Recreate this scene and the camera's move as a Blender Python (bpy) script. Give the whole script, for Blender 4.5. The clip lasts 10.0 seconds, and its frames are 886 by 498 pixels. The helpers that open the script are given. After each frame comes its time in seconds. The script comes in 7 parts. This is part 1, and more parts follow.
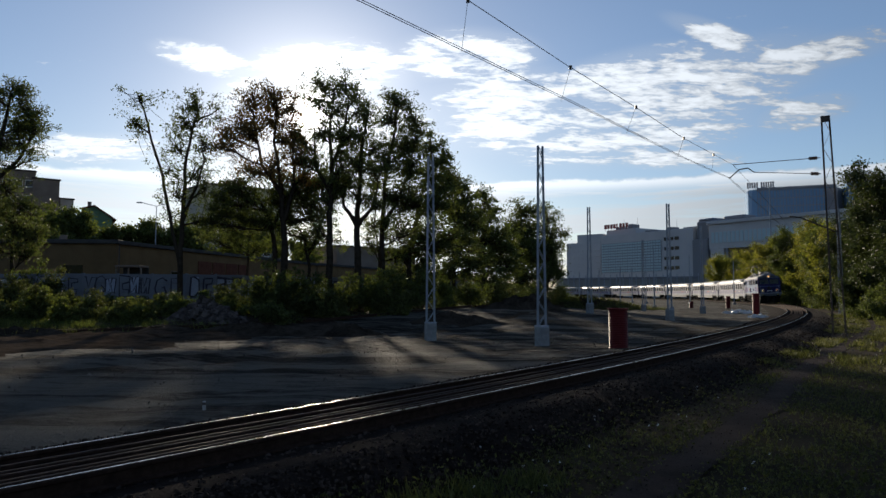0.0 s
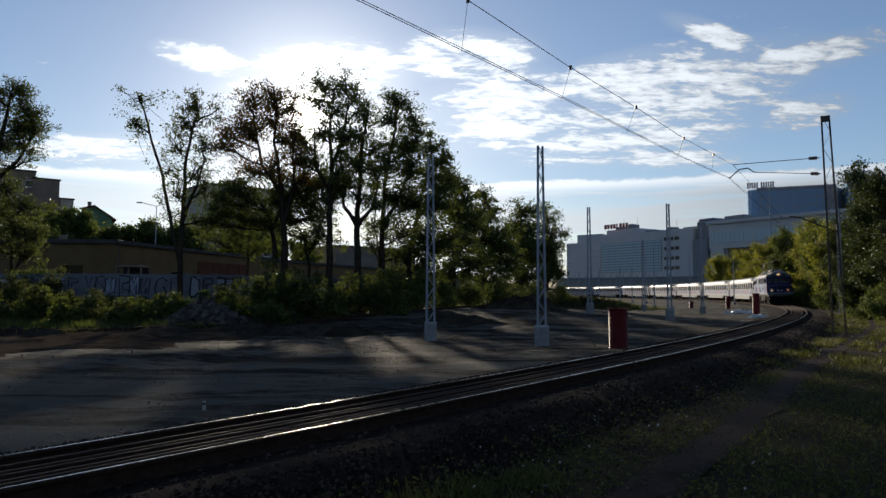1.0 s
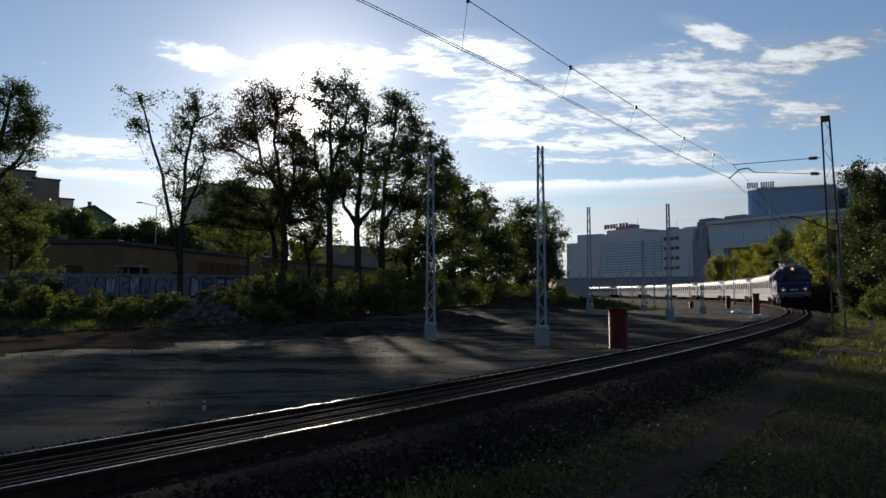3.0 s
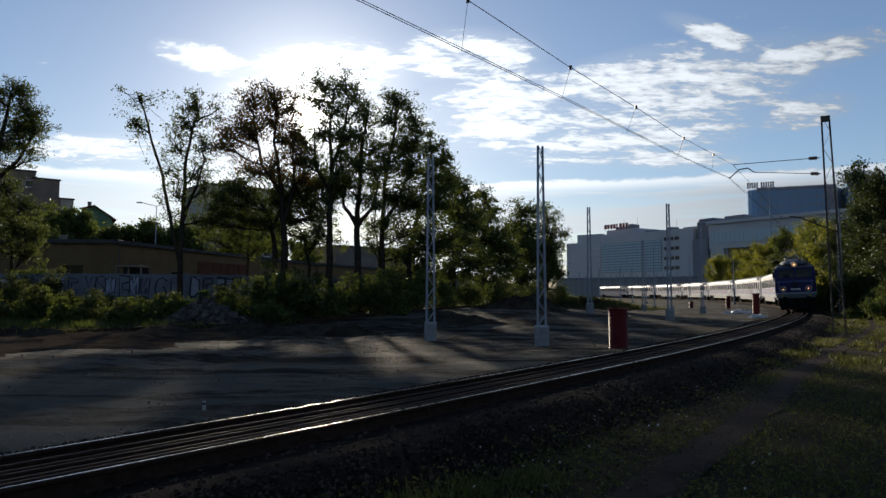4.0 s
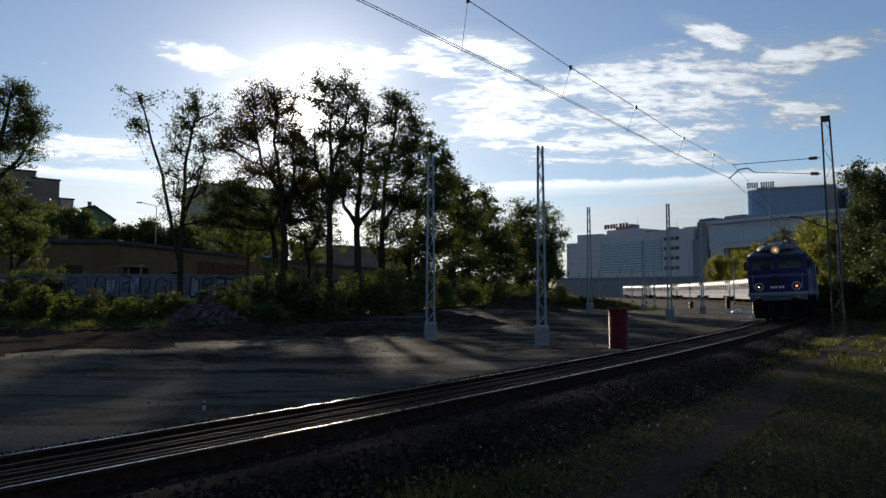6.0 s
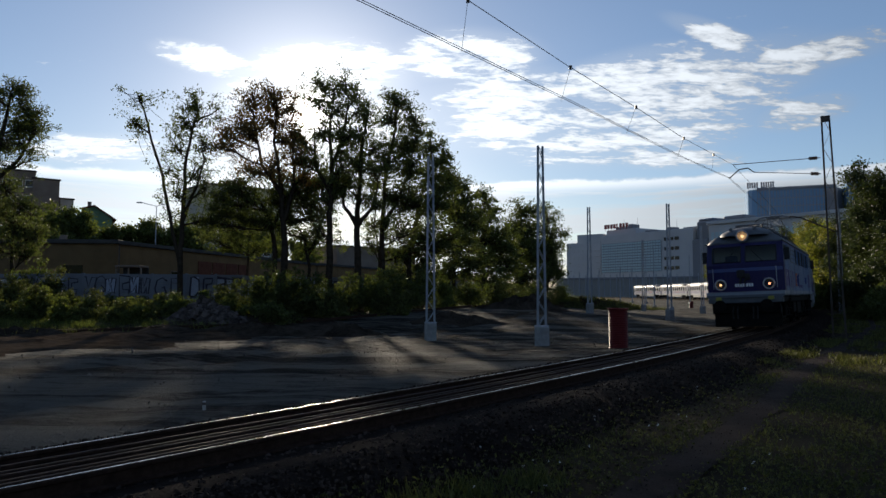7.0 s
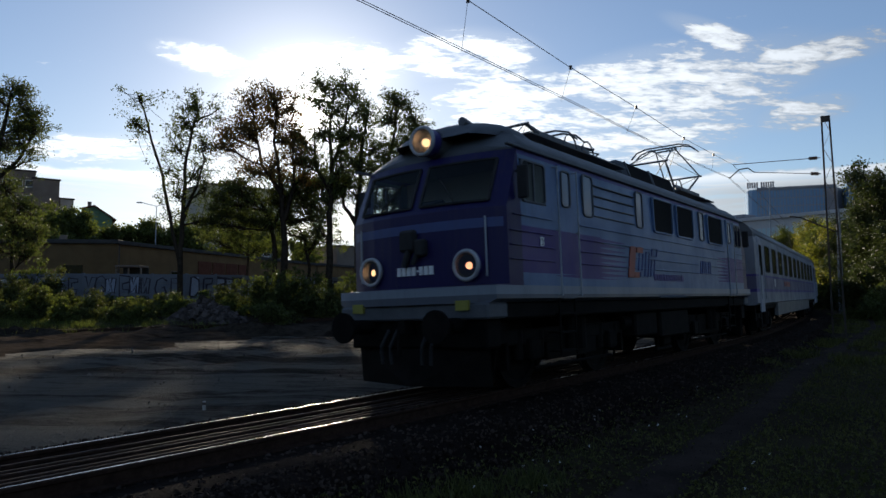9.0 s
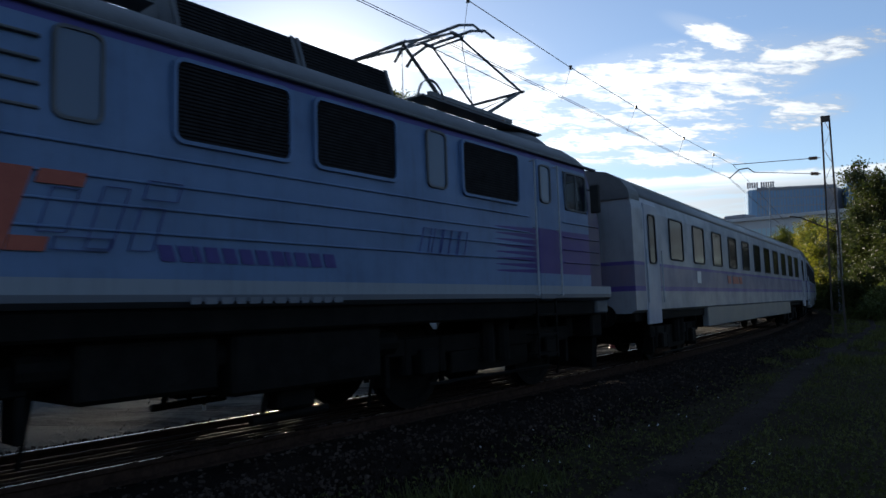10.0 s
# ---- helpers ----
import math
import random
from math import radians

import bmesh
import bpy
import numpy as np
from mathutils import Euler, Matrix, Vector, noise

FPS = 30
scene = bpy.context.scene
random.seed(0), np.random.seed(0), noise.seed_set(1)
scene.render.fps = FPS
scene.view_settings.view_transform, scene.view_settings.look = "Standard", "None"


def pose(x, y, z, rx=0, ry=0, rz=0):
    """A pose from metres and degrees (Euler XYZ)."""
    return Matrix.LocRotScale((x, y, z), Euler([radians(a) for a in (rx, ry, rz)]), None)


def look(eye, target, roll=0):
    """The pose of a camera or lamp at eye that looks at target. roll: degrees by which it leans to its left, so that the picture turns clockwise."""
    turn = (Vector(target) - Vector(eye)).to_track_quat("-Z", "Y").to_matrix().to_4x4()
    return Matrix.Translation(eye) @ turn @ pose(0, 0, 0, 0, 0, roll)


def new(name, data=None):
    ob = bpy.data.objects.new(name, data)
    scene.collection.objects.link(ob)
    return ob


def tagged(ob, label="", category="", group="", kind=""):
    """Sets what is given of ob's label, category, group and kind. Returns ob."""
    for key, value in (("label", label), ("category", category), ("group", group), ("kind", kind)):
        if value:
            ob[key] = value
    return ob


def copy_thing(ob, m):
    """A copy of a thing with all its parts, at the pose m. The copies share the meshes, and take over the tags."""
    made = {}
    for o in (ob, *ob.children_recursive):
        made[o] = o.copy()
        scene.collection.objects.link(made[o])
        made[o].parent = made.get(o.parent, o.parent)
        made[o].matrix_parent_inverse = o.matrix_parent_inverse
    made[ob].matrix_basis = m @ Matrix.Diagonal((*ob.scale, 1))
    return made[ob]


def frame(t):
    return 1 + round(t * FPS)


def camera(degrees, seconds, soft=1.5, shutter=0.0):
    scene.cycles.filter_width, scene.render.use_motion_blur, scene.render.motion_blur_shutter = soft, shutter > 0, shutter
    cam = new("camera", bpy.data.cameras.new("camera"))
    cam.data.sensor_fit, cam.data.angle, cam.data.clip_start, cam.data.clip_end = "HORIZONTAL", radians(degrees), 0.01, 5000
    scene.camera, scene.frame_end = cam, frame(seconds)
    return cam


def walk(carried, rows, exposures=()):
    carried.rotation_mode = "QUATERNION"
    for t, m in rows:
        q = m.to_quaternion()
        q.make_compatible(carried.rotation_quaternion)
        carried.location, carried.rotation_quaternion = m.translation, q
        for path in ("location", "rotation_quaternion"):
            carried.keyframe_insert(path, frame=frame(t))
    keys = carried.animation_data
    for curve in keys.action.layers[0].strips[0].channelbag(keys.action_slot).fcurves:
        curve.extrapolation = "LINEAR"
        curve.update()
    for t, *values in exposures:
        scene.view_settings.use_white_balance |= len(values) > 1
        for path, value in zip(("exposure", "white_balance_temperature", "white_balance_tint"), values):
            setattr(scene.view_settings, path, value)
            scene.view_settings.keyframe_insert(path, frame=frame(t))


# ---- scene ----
# ---------------------------------------------------------------- camera
EYE = 1.553                      # lens height over the rail heads
cam = camera(66.2, 10.0, shutter=0.1)
walk(cam, [(0.0, look((0, 0, EYE), (0, 100, EYE + 6.484))), (10.0, look((0, 0, EYE), (0, 100, EYE + 6.484)))], exposures=[(0.0, 0.3), (8.0, 0.33), (9.0, 0.46), (9.5, 0.62), (10.0, 0.85)])

# ---------------------------------------------------------------- sky and sun
SUN = Vector((-0.1987, 0.985, 0.2646)).normalized()
sun_el = math.asin(SUN.z)
sun_az = math.atan2(SUN.x, SUN.y)


class Nodes:
    """Short hand to wire a node tree."""

    def __init__(self, tree):
        self.t = tree
        tree.nodes.clear()

    def add(self, kind, ins=None, operation="", data_type="", blend_type="", smooth=False):
        n = self.t.nodes.new(kind)
        if operation:
            n.operation = operation
        if data_type:
            n.data_type = data_type
        if blend_type:
            n.blend_type = blend_type
        if smooth:
            n.interpolation_type = "SMOOTHSTEP"
        for k, v in (ins or {}).items():
            self.link(v, n.inputs[k])
        return n

    def link(self, v, sock):
        if isinstance(v, bpy.types.Node):
            v = v.outputs[0]
        if isinstance(v, bpy.types.NodeSocket):
            self.t.links.new(v, sock)
        else:
            sock.default_value = v

    def math(self, op, a, b=0.0, c=None):
        ins = {0: a, 1: b}
        if c is not None:
            ins[2] = c
        return self.add("ShaderNodeMath", ins, operation=op).outputs[0]

    def vmath(self, op, a, b=(0, 0, 0)):
        return self.add("ShaderNodeVectorMath", {0: a, 1: b}, operation=op)

    def mix(self, fac, a, b, mode="MIX"):
        n = self.add("ShaderNodeMix", data_type="RGBA", blend_type=mode)
        for v, i in ((fac, 0), (a, 6), (b, 7)):
            self.link((*v, 1.0) if isinstance(v, tuple) and len(v) == 3 else v, n.inputs[i])
        return n.outputs[2]

    def ramp(self, fac, lo, hi, a=0.0, b=1.0):
        return self.add("ShaderNodeMapRange", {0: fac, 1: lo, 2: hi, 3: a, 4: b}, smooth=True).outputs[0]

    def noise(self, vec, scale, detail=4.0, rough=0.55, dist=0.0):
        return self.add("ShaderNodeTexNoise", {"Vector": vec, "Scale": scale, "Detail": detail, "Roughness": rough, "Distortion": dist}).outputs[0]


world = bpy.data.worlds.new("world")
scene.world = world
world.use_nodes = True
n = Nodes(world.node_tree)
direction = n.add("ShaderNodeTexCoord").outputs["Generated"]
sky = n.add("ShaderNodeTexSky")
sky.sky_type, sky.sun_disc, sky.sun_elevation, sky.sun_rotation = "NISHITA", False, sun_el, sun_az
sky.air_density, sky.dust_density, sky.ozone_density = 1.0, 0.26, 1.5
xyz = n.add("ShaderNodeSeparateXYZ", {0: direction})
up = n.math("MAXIMUM", xyz.outputs[2], 0.0)
flat = n.math("DIVIDE", 1.0, n.math("ADD", up, 0.16))
plane = n.add("ShaderNodeCombineXYZ", {0: n.math("MULTIPLY", xyz.outputs[0], flat), 1: n.math("MULTIPLY", xyz.outputs[1], flat), 2: 0.0})
turned = n.add("ShaderNodeMapping", {0: plane, "Location": (1.3, 0.4, 0.0), "Rotation": (0, 0, radians(-24)), "Scale": (0.95, 1.75, 1.0)})
big = n.noise(turned, 1.3, 3.0, 0.5, 0.4)
small = n.noise(turned, 11.0, 8.0, 0.6, 0.5)
mid = n.noise(turned, 4.6, 4.0, 0.55, 0.4)
puffs = n.noise(turned, 26.0, 4.0, 0.6, 0.3)
fleece = n.math("ADD", n.math("MULTIPLY", big, 0.10), n.math("ADD", n.math("MULTIPLY", mid, 0.34), n.math("ADD", n.math("MULTIPLY", small, 0.40), n.math("MULTIPLY", puffs, 0.16))))
# fields of cloud ahead, in tangents of bearing and height; elsewhere scattered fleece
ahead = n.math("MAXIMUM", xyz.outputs[1], 0.05)
tu, tw = n.math("DIVIDE", xyz.outputs[0], ahead), n.math("DIVIDE", xyz.outputs[2], ahead)


def field(u, w, ru, rw, tilt=0.0):
    """1 at the middle of a field of cloud, falling off to 0 at its rim."""
    du, dw = n.math("SUBTRACT", tu, u), n.math("SUBTRACT", tw, w)
    dw = n.math("SUBTRACT", dw, n.math("MULTIPLY", du, tilt))
    q = n.math("ADD", n.math("POWER", n.math("ABSOLUTE", n.math("DIVIDE", du, ru)), 2.0), n.math("POWER", n.math("ABSOLUTE", n.math("DIVIDE", dw, rw)), 2.0))
    return n.ramp(q, 0.0, 1.3, 1.0, 0.0)


fields = None
for spec in ((0.27, 0.250, 0.24, 0.070, 0.10), (0.38, 0.30, 0.24, 0.075, 0.30), (0.29, 0.325, 0.18, 0.05, 0.2), (0.50, 0.345, 0.22, 0.035, 0.22), (0.10, 0.275, 0.14, 0.085, 0.0), (0.54, 0.27, 0.09, 0.03, 0.2), (0.34, 0.20, 0.12, 0.02, 0.0), (0.04, 0.355, 0.13, 0.05, 0.0), (0.42, 0.385, 0.10, 0.024, -0.35),
             (-0.17, 0.335, 0.15, 0.055, 0.0), (-0.36, 0.352, 0.09, 0.028, -0.22), (-0.53, 0.215, 0.14, 0.026, 0.0), (-0.28, 0.30, 0.07, 0.03, 0.0), (-0.10, 0.25, 0.12, 0.06, 0.0)):
    fields = field(*spec) if fields is None else n.math("MAXIMUM", fields, field(*spec))
thickness = n.math("ADD", n.math("MULTIPLY_ADD", fleece, 1.9, -0.45), n.math("MULTIPLY", n.math("SUBTRACT", fields, 0.5), 0.38))
cover = n.math("MAXIMUM", n.ramp(thickness, 0.50, 0.70), n.math("MULTIPLY", n.ramp(fields, 0.0, 0.9), 0.22))
# a low bank of stratus over the horizon, its upper edge crisp and slightly wavy
strip = n.add("ShaderNodeMapping", {0: direction, "Scale": (2.2, 2.2, 30.0)})
wave = n.noise(strip, 1.5, 6.0, 0.6, 0.25)
brow = n.noise(n.add("ShaderNodeMapping", {0: direction, "Scale": (9.0, 9.0, 20.0)}), 1.6, 6.0, 0.6, 0.2)
low = n.math("MULTIPLY", n.ramp(wave, 0.40, 0.56, 0.15, 0.95), n.ramp(n.math("ADD", up, n.math("MULTIPLY", brow, 0.024)), 0.176, 0.169))
rim = n.math("MULTIPLY", n.ramp(n.math("ADD", up, n.math("MULTIPLY", brow, 0.024)), 0.176, 0.170), n.ramp(up, 0.135, 0.158))
low = n.math("MAXIMUM", low, n.math("MULTIPLY", rim, 0.95))
cover = n.math("MAXIMUM", cover, low)
near = n.math("MAXIMUM", n.vmath("DOT_PRODUCT", direction, tuple(SUN)).outputs["Value"], 0.0)
halo = n.math("POWER", near, 140.0)
core = n.math("POWER", near, 3600.0)
forward = n.math("POWER", near, 5.0)
shade = n.math("ADD", n.math("MULTIPLY", forward, 9.5), n.math("ADD", n.math("MULTIPLY", n.ramp(thickness, 0.55, 0.85), 4.2), n.math("ADD", n.math("MULTIPLY", rim, 3.6), 2.0)))
cloud = n.mix(1.0, (0.92, 0.985, 1.06), n.add("ShaderNodeCombineColor", {0: shade, 1: shade, 2: shade}), "MULTIPLY")
clear = n.mix(0.12, n.mix(1.0, sky, (0.89, 0.965, 1.12), "MULTIPLY"), (3.4, 4.8, 7.0))
both = n.mix(n.math("MULTIPLY", cover, 0.92), clear, cloud)
glow = n.math("ADD", n.math("MULTIPLY", halo, 4.2), n.math("MULTIPLY", core, 80.0))
both = n.mix(1.0, both, n.mix(1.0, (1.0, 0.95, 0.86), n.add("ShaderNodeCombineColor", {0: glow, 1: glow, 2: glow}), "MULTIPLY"), "ADD")
n.add("ShaderNodeOutputWorld", {0: n.add("ShaderNodeBackground", {0: both, 1: 0.076})})

sun = new("sun", bpy.data.lights.new("sun", "SUN"))
sun.data.energy, sun.data.angle, sun.data.color = 5.0, radians(1.5), (1.0, 0.86, 0.68)
sun.matrix_world = look(SUN * 400, (0, 0, 0))


# ---------------------------------------------------------------- materials
def surface(name, a, b, scale=3.0, rough=0.8, metal=0.0, bump=0.0, fine=40.0, spread=0.5, thin=0.0, rough2=None, each=0.0, coat=0.0, spec=None):
    """A worn surface: two colours in large stains, a fine grain, relief; each: variation from piece to piece; thin: light through leaves."""
    m = bpy.data.materials.new(name)
    m.use_nodes = True
    k = Nodes(m.node_tree)
    co = k.add("ShaderNodeTexCoord").outputs["Object"]
    large = k.noise(co, scale, 5.0, 0.6, 0.3)
    grain = k.noise(co, fine, 3.0, 0.6)
    f = k.ramp(k.math("ADD", k.math("MULTIPLY", large, 0.7), k.math("MULTIPLY", grain, 0.3)), 0.5 - spread * 0.4, 0.5 + spread * 0.4)
    col = k.mix(f, a, b)
    if each:
        r = k.add("ShaderNodeNewGeometry").outputs["Random Per Island"] if each < 0 else k.add("ShaderNodeObjectInfo").outputs["Random"]
        col = k.mix(1.0, col, k.add("ShaderNodeCombineColor", {i: k.ramp(r, 0, 1, 1 - abs(each), 1 + abs(each)) for i in range(3)}), "MULTIPLY")
    bs = k.add("ShaderNodeBsdfPrincipled", {"Base Color": col, "Metallic": metal, "Coat Weight": coat, "Specular IOR Level": spec if spec is not None else (0.03 if rough >= 0.85 else 0.2 if thin else 0.4)})
    r2 = rough if rough2 is None else rough2
    k.link(k.ramp(large, 0.3, 0.7, rough, r2), bs.inputs["Roughness"])
    if bump:
        k.link(k.add("ShaderNodeBump", {"Strength": 0.6, "Distance": bump, "Height": k.math("ADD", large, k.math("MULTIPLY", grain, 0.6))}), bs.inputs["Normal"])
    out = bs
    if thin:
        tr = k.add("ShaderNodeBsdfTranslucent", {0: k.mix(1.0, col, (1.5, 1.5, 0.7), "MULTIPLY")})
        out = k.add("ShaderNodeMixShader", {0: thin, 1: bs, 2: tr})
    k.add("ShaderNodeOutputMaterial", {0: out})
    return m


def glowing(name, colour, strength):
    m = bpy.data.materials.new(name)
    m.use_nodes = True
    k = Nodes(m.node_tree)
    k.add("ShaderNodeOutputMaterial", {0: k.add("ShaderNodeEmission", {0: (*colour, 1), 1: strength})})
    return m


def pane(name, tint, rough=0.03, clear=0.5, spec=0.5, ior=1.5):
    """Tinted glass: part mirror-like gloss, part see-through."""
    m = bpy.data.materials.new(name)
    m.use_nodes = True
    k = Nodes(m.node_tree)
    co = k.add("ShaderNodeTexCoord").outputs["Object"]
    bs = k.add("ShaderNodeBsdfPrincipled", {"Base Color": (*tint, 1), "Roughness": rough, "IOR": ior, "Specular IOR Level": spec})
    k.link(k.ramp(k.noise(co, 1.5), 0.3, 0.7, rough, rough + 0.06), bs.inputs["Roughness"])
    tr = k.add("ShaderNodeBsdfTransparent", {0: (0.75, 0.85, 0.85, 1)})
    k.add("ShaderNodeOutputMaterial", {0: k.add("ShaderNodeMixShader", {0: clear, 1: bs, 2: tr}) if clear else bs})
    return m


M = {
    "soil": surface("soil", (0.021, 0.0150, 0.0108), (0.036, 0.0290, 0.0165), 0.35, 0.95, bump=0.06, fine=14),
    "sand": surface("sand", (0.045, 0.041, 0.036), (0.125, 0.115, 0.098), 0.22, 0.95, bump=0.03, fine=5, spread=0.7),
    "dirt": surface("dirt", (0.016, 0.0125, 0.0100), (0.062, 0.050, 0.039), 1.1, 0.95, bump=0.10, fine=8, spec=0.0),
    "path": surface("path", (0.020, 0.0150, 0.0130), (0.050, 0.038, 0.0325), 1.6, 0.95, bump=0.06, fine=30),
    "ballast": surface("ballast", (0.018, 0.0132, 0.0110), (0.054, 0.040, 0.033), 1.6, 0.9, each=-0.65),
    # ballast colour at about 0.4: shade between the stones put into the bed
    "ballast_bed": surface("shaded_gravel_bed", (0.007, 0.0050, 0.0043), (0.019, 0.0138, 0.0115), 2.2, 0.95, bump=0.08, fine=30),
    "stone": surface("rubble", (0.045, 0.042, 0.038), (0.13, 0.12, 0.105), 3, 0.9, bump=0.01, each=-0.3),
    "rail_top": surface("polished_rail", (0.12, 0.112, 0.109), (0.19, 0.178, 0.172), 6, 0.24, 1.0, rough2=0.32),
    "rail_rust": surface("rusty_rail", (0.022, 0.013, 0.010), (0.05, 0.03, 0.022), 9, 0.85),
    "spare_rail": surface("new_rail", (0.03, 0.022, 0.019), (0.07, 0.052, 0.044), 5, 0.7, 0.0, rough2=0.85, spec=0.06),
    "sleeper": surface("sleeper", (0.012, 0.010, 0.009), (0.028, 0.025, 0.022), 2, 0.9, bump=0.01, each=0.25),
    "concrete": surface("concrete", (0.20, 0.20, 0.20), (0.33, 0.33, 0.325), 2.5, 0.9, bump=0.01, fine=30),
    "galvanised": surface("galvanised_steel", (0.25, 0.275, 0.31), (0.36, 0.385, 0.42), 6, 0.6, 0.1, rough2=0.75, spec=0.3),
    "dark_steel": surface("painted_dark_steel", (0.045, 0.04, 0.038), (0.10, 0.075, 0.06), 5, 0.7, 0.2),
    "wire": surface("copper_wire", (0.05, 0.04, 0.035), (0.09, 0.07, 0.06), 5, 0.5, 0.6),
    "red_plastic": surface("red_plastic", (0.095, 0.010, 0.011), (0.15, 0.020, 0.018), 3, 0.55, fine=20, spec=0.2),
    "bark": surface("bark", (0.022, 0.017, 0.013), (0.055, 0.043, 0.033), 4, 0.95, bump=0.03, fine=22),
    "leaf_dark": surface("leaf_dark", (0.040, 0.054, 0.020), (0.080, 0.096, 0.034), 0.6, 0.55, each=-0.4, thin=0.42),
    "leaf_mid": surface("leaf_mid", (0.054, 0.074, 0.020), (0.10, 0.115, 0.036), 0.6, 0.55, each=-0.45, thin=0.34),
    "leaf_autumn": surface("leaf_autumn", (0.08, 0.045, 0.02), (0.12, 0.085, 0.025), 0.5, 0.6, each=-0.4, thin=0.4),
    "leaf_deep": surface("leaf_deep", (0.030, 0.043, 0.018), (0.060, 0.076, 0.028), 0.6, 0.6, each=-0.35, thin=0.25),
    "leaf_gold": surface("leaf_gold", (0.085, 0.105, 0.022), (0.17, 0.16, 0.034), 0.4, 0.55, each=-0.45, thin=0.48),
    "grass": surface("grass", (0.050, 0.056, 0.0195), (0.089, 0.090, 0.033), 0.5, 0.6, each=-0.5, thin=0.35),
    "weed": surface("weed", (0.042, 0.052, 0.018), (0.085, 0.092, 0.032), 0.5, 0.65, each=-0.45, thin=0.28),
    "fence": surface("grey_concrete_panels", (0.11, 0.12, 0.145), (0.17, 0.18, 0.205), 0.8, 0.9, bump=0.01),
    "spray_dark": surface("dark_spray_paint", (0.010, 0.009, 0.018), (0.028, 0.022, 0.045), 4, 0.6),
    "spray_light": surface("pale_spray_paint", (0.20, 0.225, 0.29), (0.28, 0.30, 0.36), 4, 0.7),
    "ochre": surface("ochre_render", (0.12, 0.080, 0.042), (0.18, 0.12, 0.062), 0.5, 0.9, bump=0.01),
    "roof_felt": surface("roofing_felt", (0.04, 0.04, 0.042), (0.08, 0.078, 0.075), 0.6, 0.85),
    "plaster": surface("grey_plaster", (0.32, 0.30, 0.28), (0.42, 0.40, 0.37), 0.3, 0.9),
    "plaster_dark": surface("brown_plaster", (0.15, 0.12, 0.10), (0.21, 0.175, 0.15), 0.3, 0.9),
    "plaster_green": surface("green_plaster", (0.10, 0.17, 0.11), (0.15, 0.23, 0.15), 0.3, 0.9),
    "cladding": surface("grey_cladding", (0.42, 0.42, 0.435), (0.52, 0.52, 0.535), 0.06, 0.65),
    "cladding_pale": surface("pale_cladding", (0.42, 0.42, 0.43), (0.52, 0.52, 0.53), 0.06, 0.7),
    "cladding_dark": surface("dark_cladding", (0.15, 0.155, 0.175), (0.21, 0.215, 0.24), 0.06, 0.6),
    "glass_far": pane("facade_glass", (0.40, 0.53, 0.58), 0.2, 0.0, 0.35),
    "glass_blue": pane("blue_facade_glass", (0.10, 0.22, 0.38), 0.12, 0.0),
    "glass_dark": pane("dark_glass", (0.012, 0.014, 0.016), 0.05, 0.0),
    "frame_white": surface("white_window_frame", (0.6, 0.6, 0.6), (0.72, 0.72, 0.72), 3, 0.5),
    "sign_red": surface("red_sign", (0.24, 0.055, 0.05), (0.31, 0.08, 0.07), 3, 0.6),
    "sign_pale": surface("pale_sign", (0.45, 0.45, 0.45), (0.6, 0.6, 0.6), 3, 0.5),
    "heap": surface("broken_masonry", (0.042, 0.035, 0.033), (0.12, 0.10, 0.094), 3, 0.9, bump=0.01, each=-0.45),
    "roof_tile": surface("red_brown_roof", (0.085, 0.035, 0.025), (0.14, 0.06, 0.04), 2, 0.85),
}


def streaked(name, a, b, turn, rough=0.95):
    """Ground worn in long streaks along one direction, with patches and grit."""
    m = bpy.data.materials.new(name)
    m.use_nodes = True
    k = Nodes(m.node_tree)
    co = k.add("ShaderNodeTexCoord").outputs["Object"]
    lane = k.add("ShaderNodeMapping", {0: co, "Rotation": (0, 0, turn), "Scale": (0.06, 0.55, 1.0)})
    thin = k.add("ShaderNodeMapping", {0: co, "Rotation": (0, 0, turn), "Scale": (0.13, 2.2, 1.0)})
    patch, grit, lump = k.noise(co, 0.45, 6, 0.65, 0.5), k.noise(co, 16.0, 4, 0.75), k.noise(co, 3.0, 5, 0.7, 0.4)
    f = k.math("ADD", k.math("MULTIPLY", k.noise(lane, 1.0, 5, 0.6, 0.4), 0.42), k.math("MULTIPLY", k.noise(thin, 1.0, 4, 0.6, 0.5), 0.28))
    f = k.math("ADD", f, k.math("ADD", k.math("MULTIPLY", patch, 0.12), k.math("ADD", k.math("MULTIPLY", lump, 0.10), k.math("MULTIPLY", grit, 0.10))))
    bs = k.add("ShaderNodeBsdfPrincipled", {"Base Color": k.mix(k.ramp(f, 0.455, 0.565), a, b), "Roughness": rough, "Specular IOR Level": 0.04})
    k.link(k.add("ShaderNodeBump", {"Strength": 0.9, "Distance": 0.10, "Height": k.math("ADD", k.math("ADD", f, k.math("MULTIPLY", lump, 0.8)), k.math("MULTIPLY", grit, 0.45))}), bs.inputs["Normal"])
    k.add("ShaderNodeOutputMaterial", {0: bs})
    return m


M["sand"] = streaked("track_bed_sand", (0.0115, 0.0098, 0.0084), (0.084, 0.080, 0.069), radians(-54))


# ---------------------------------------------------------------- building blocks
def raw_mesh(name, verts, faces, material=None, smooth=False):
    """A mesh from numpy vertices and equal-sized numpy faces, or lists of faces."""
    me = bpy.data.meshes.new(name)
    me.from_pydata([tuple(v) for v in verts] if not isinstance(verts, np.ndarray) else verts.tolist(), [], faces.tolist() if isinstance(faces, np.ndarray) else faces)
    if material is not None:
        me.materials.append(M[material])
    if smooth:
        me.polygons.foreach_set("use_smooth", [True] * len(me.polygons))
    me.update()
    return me


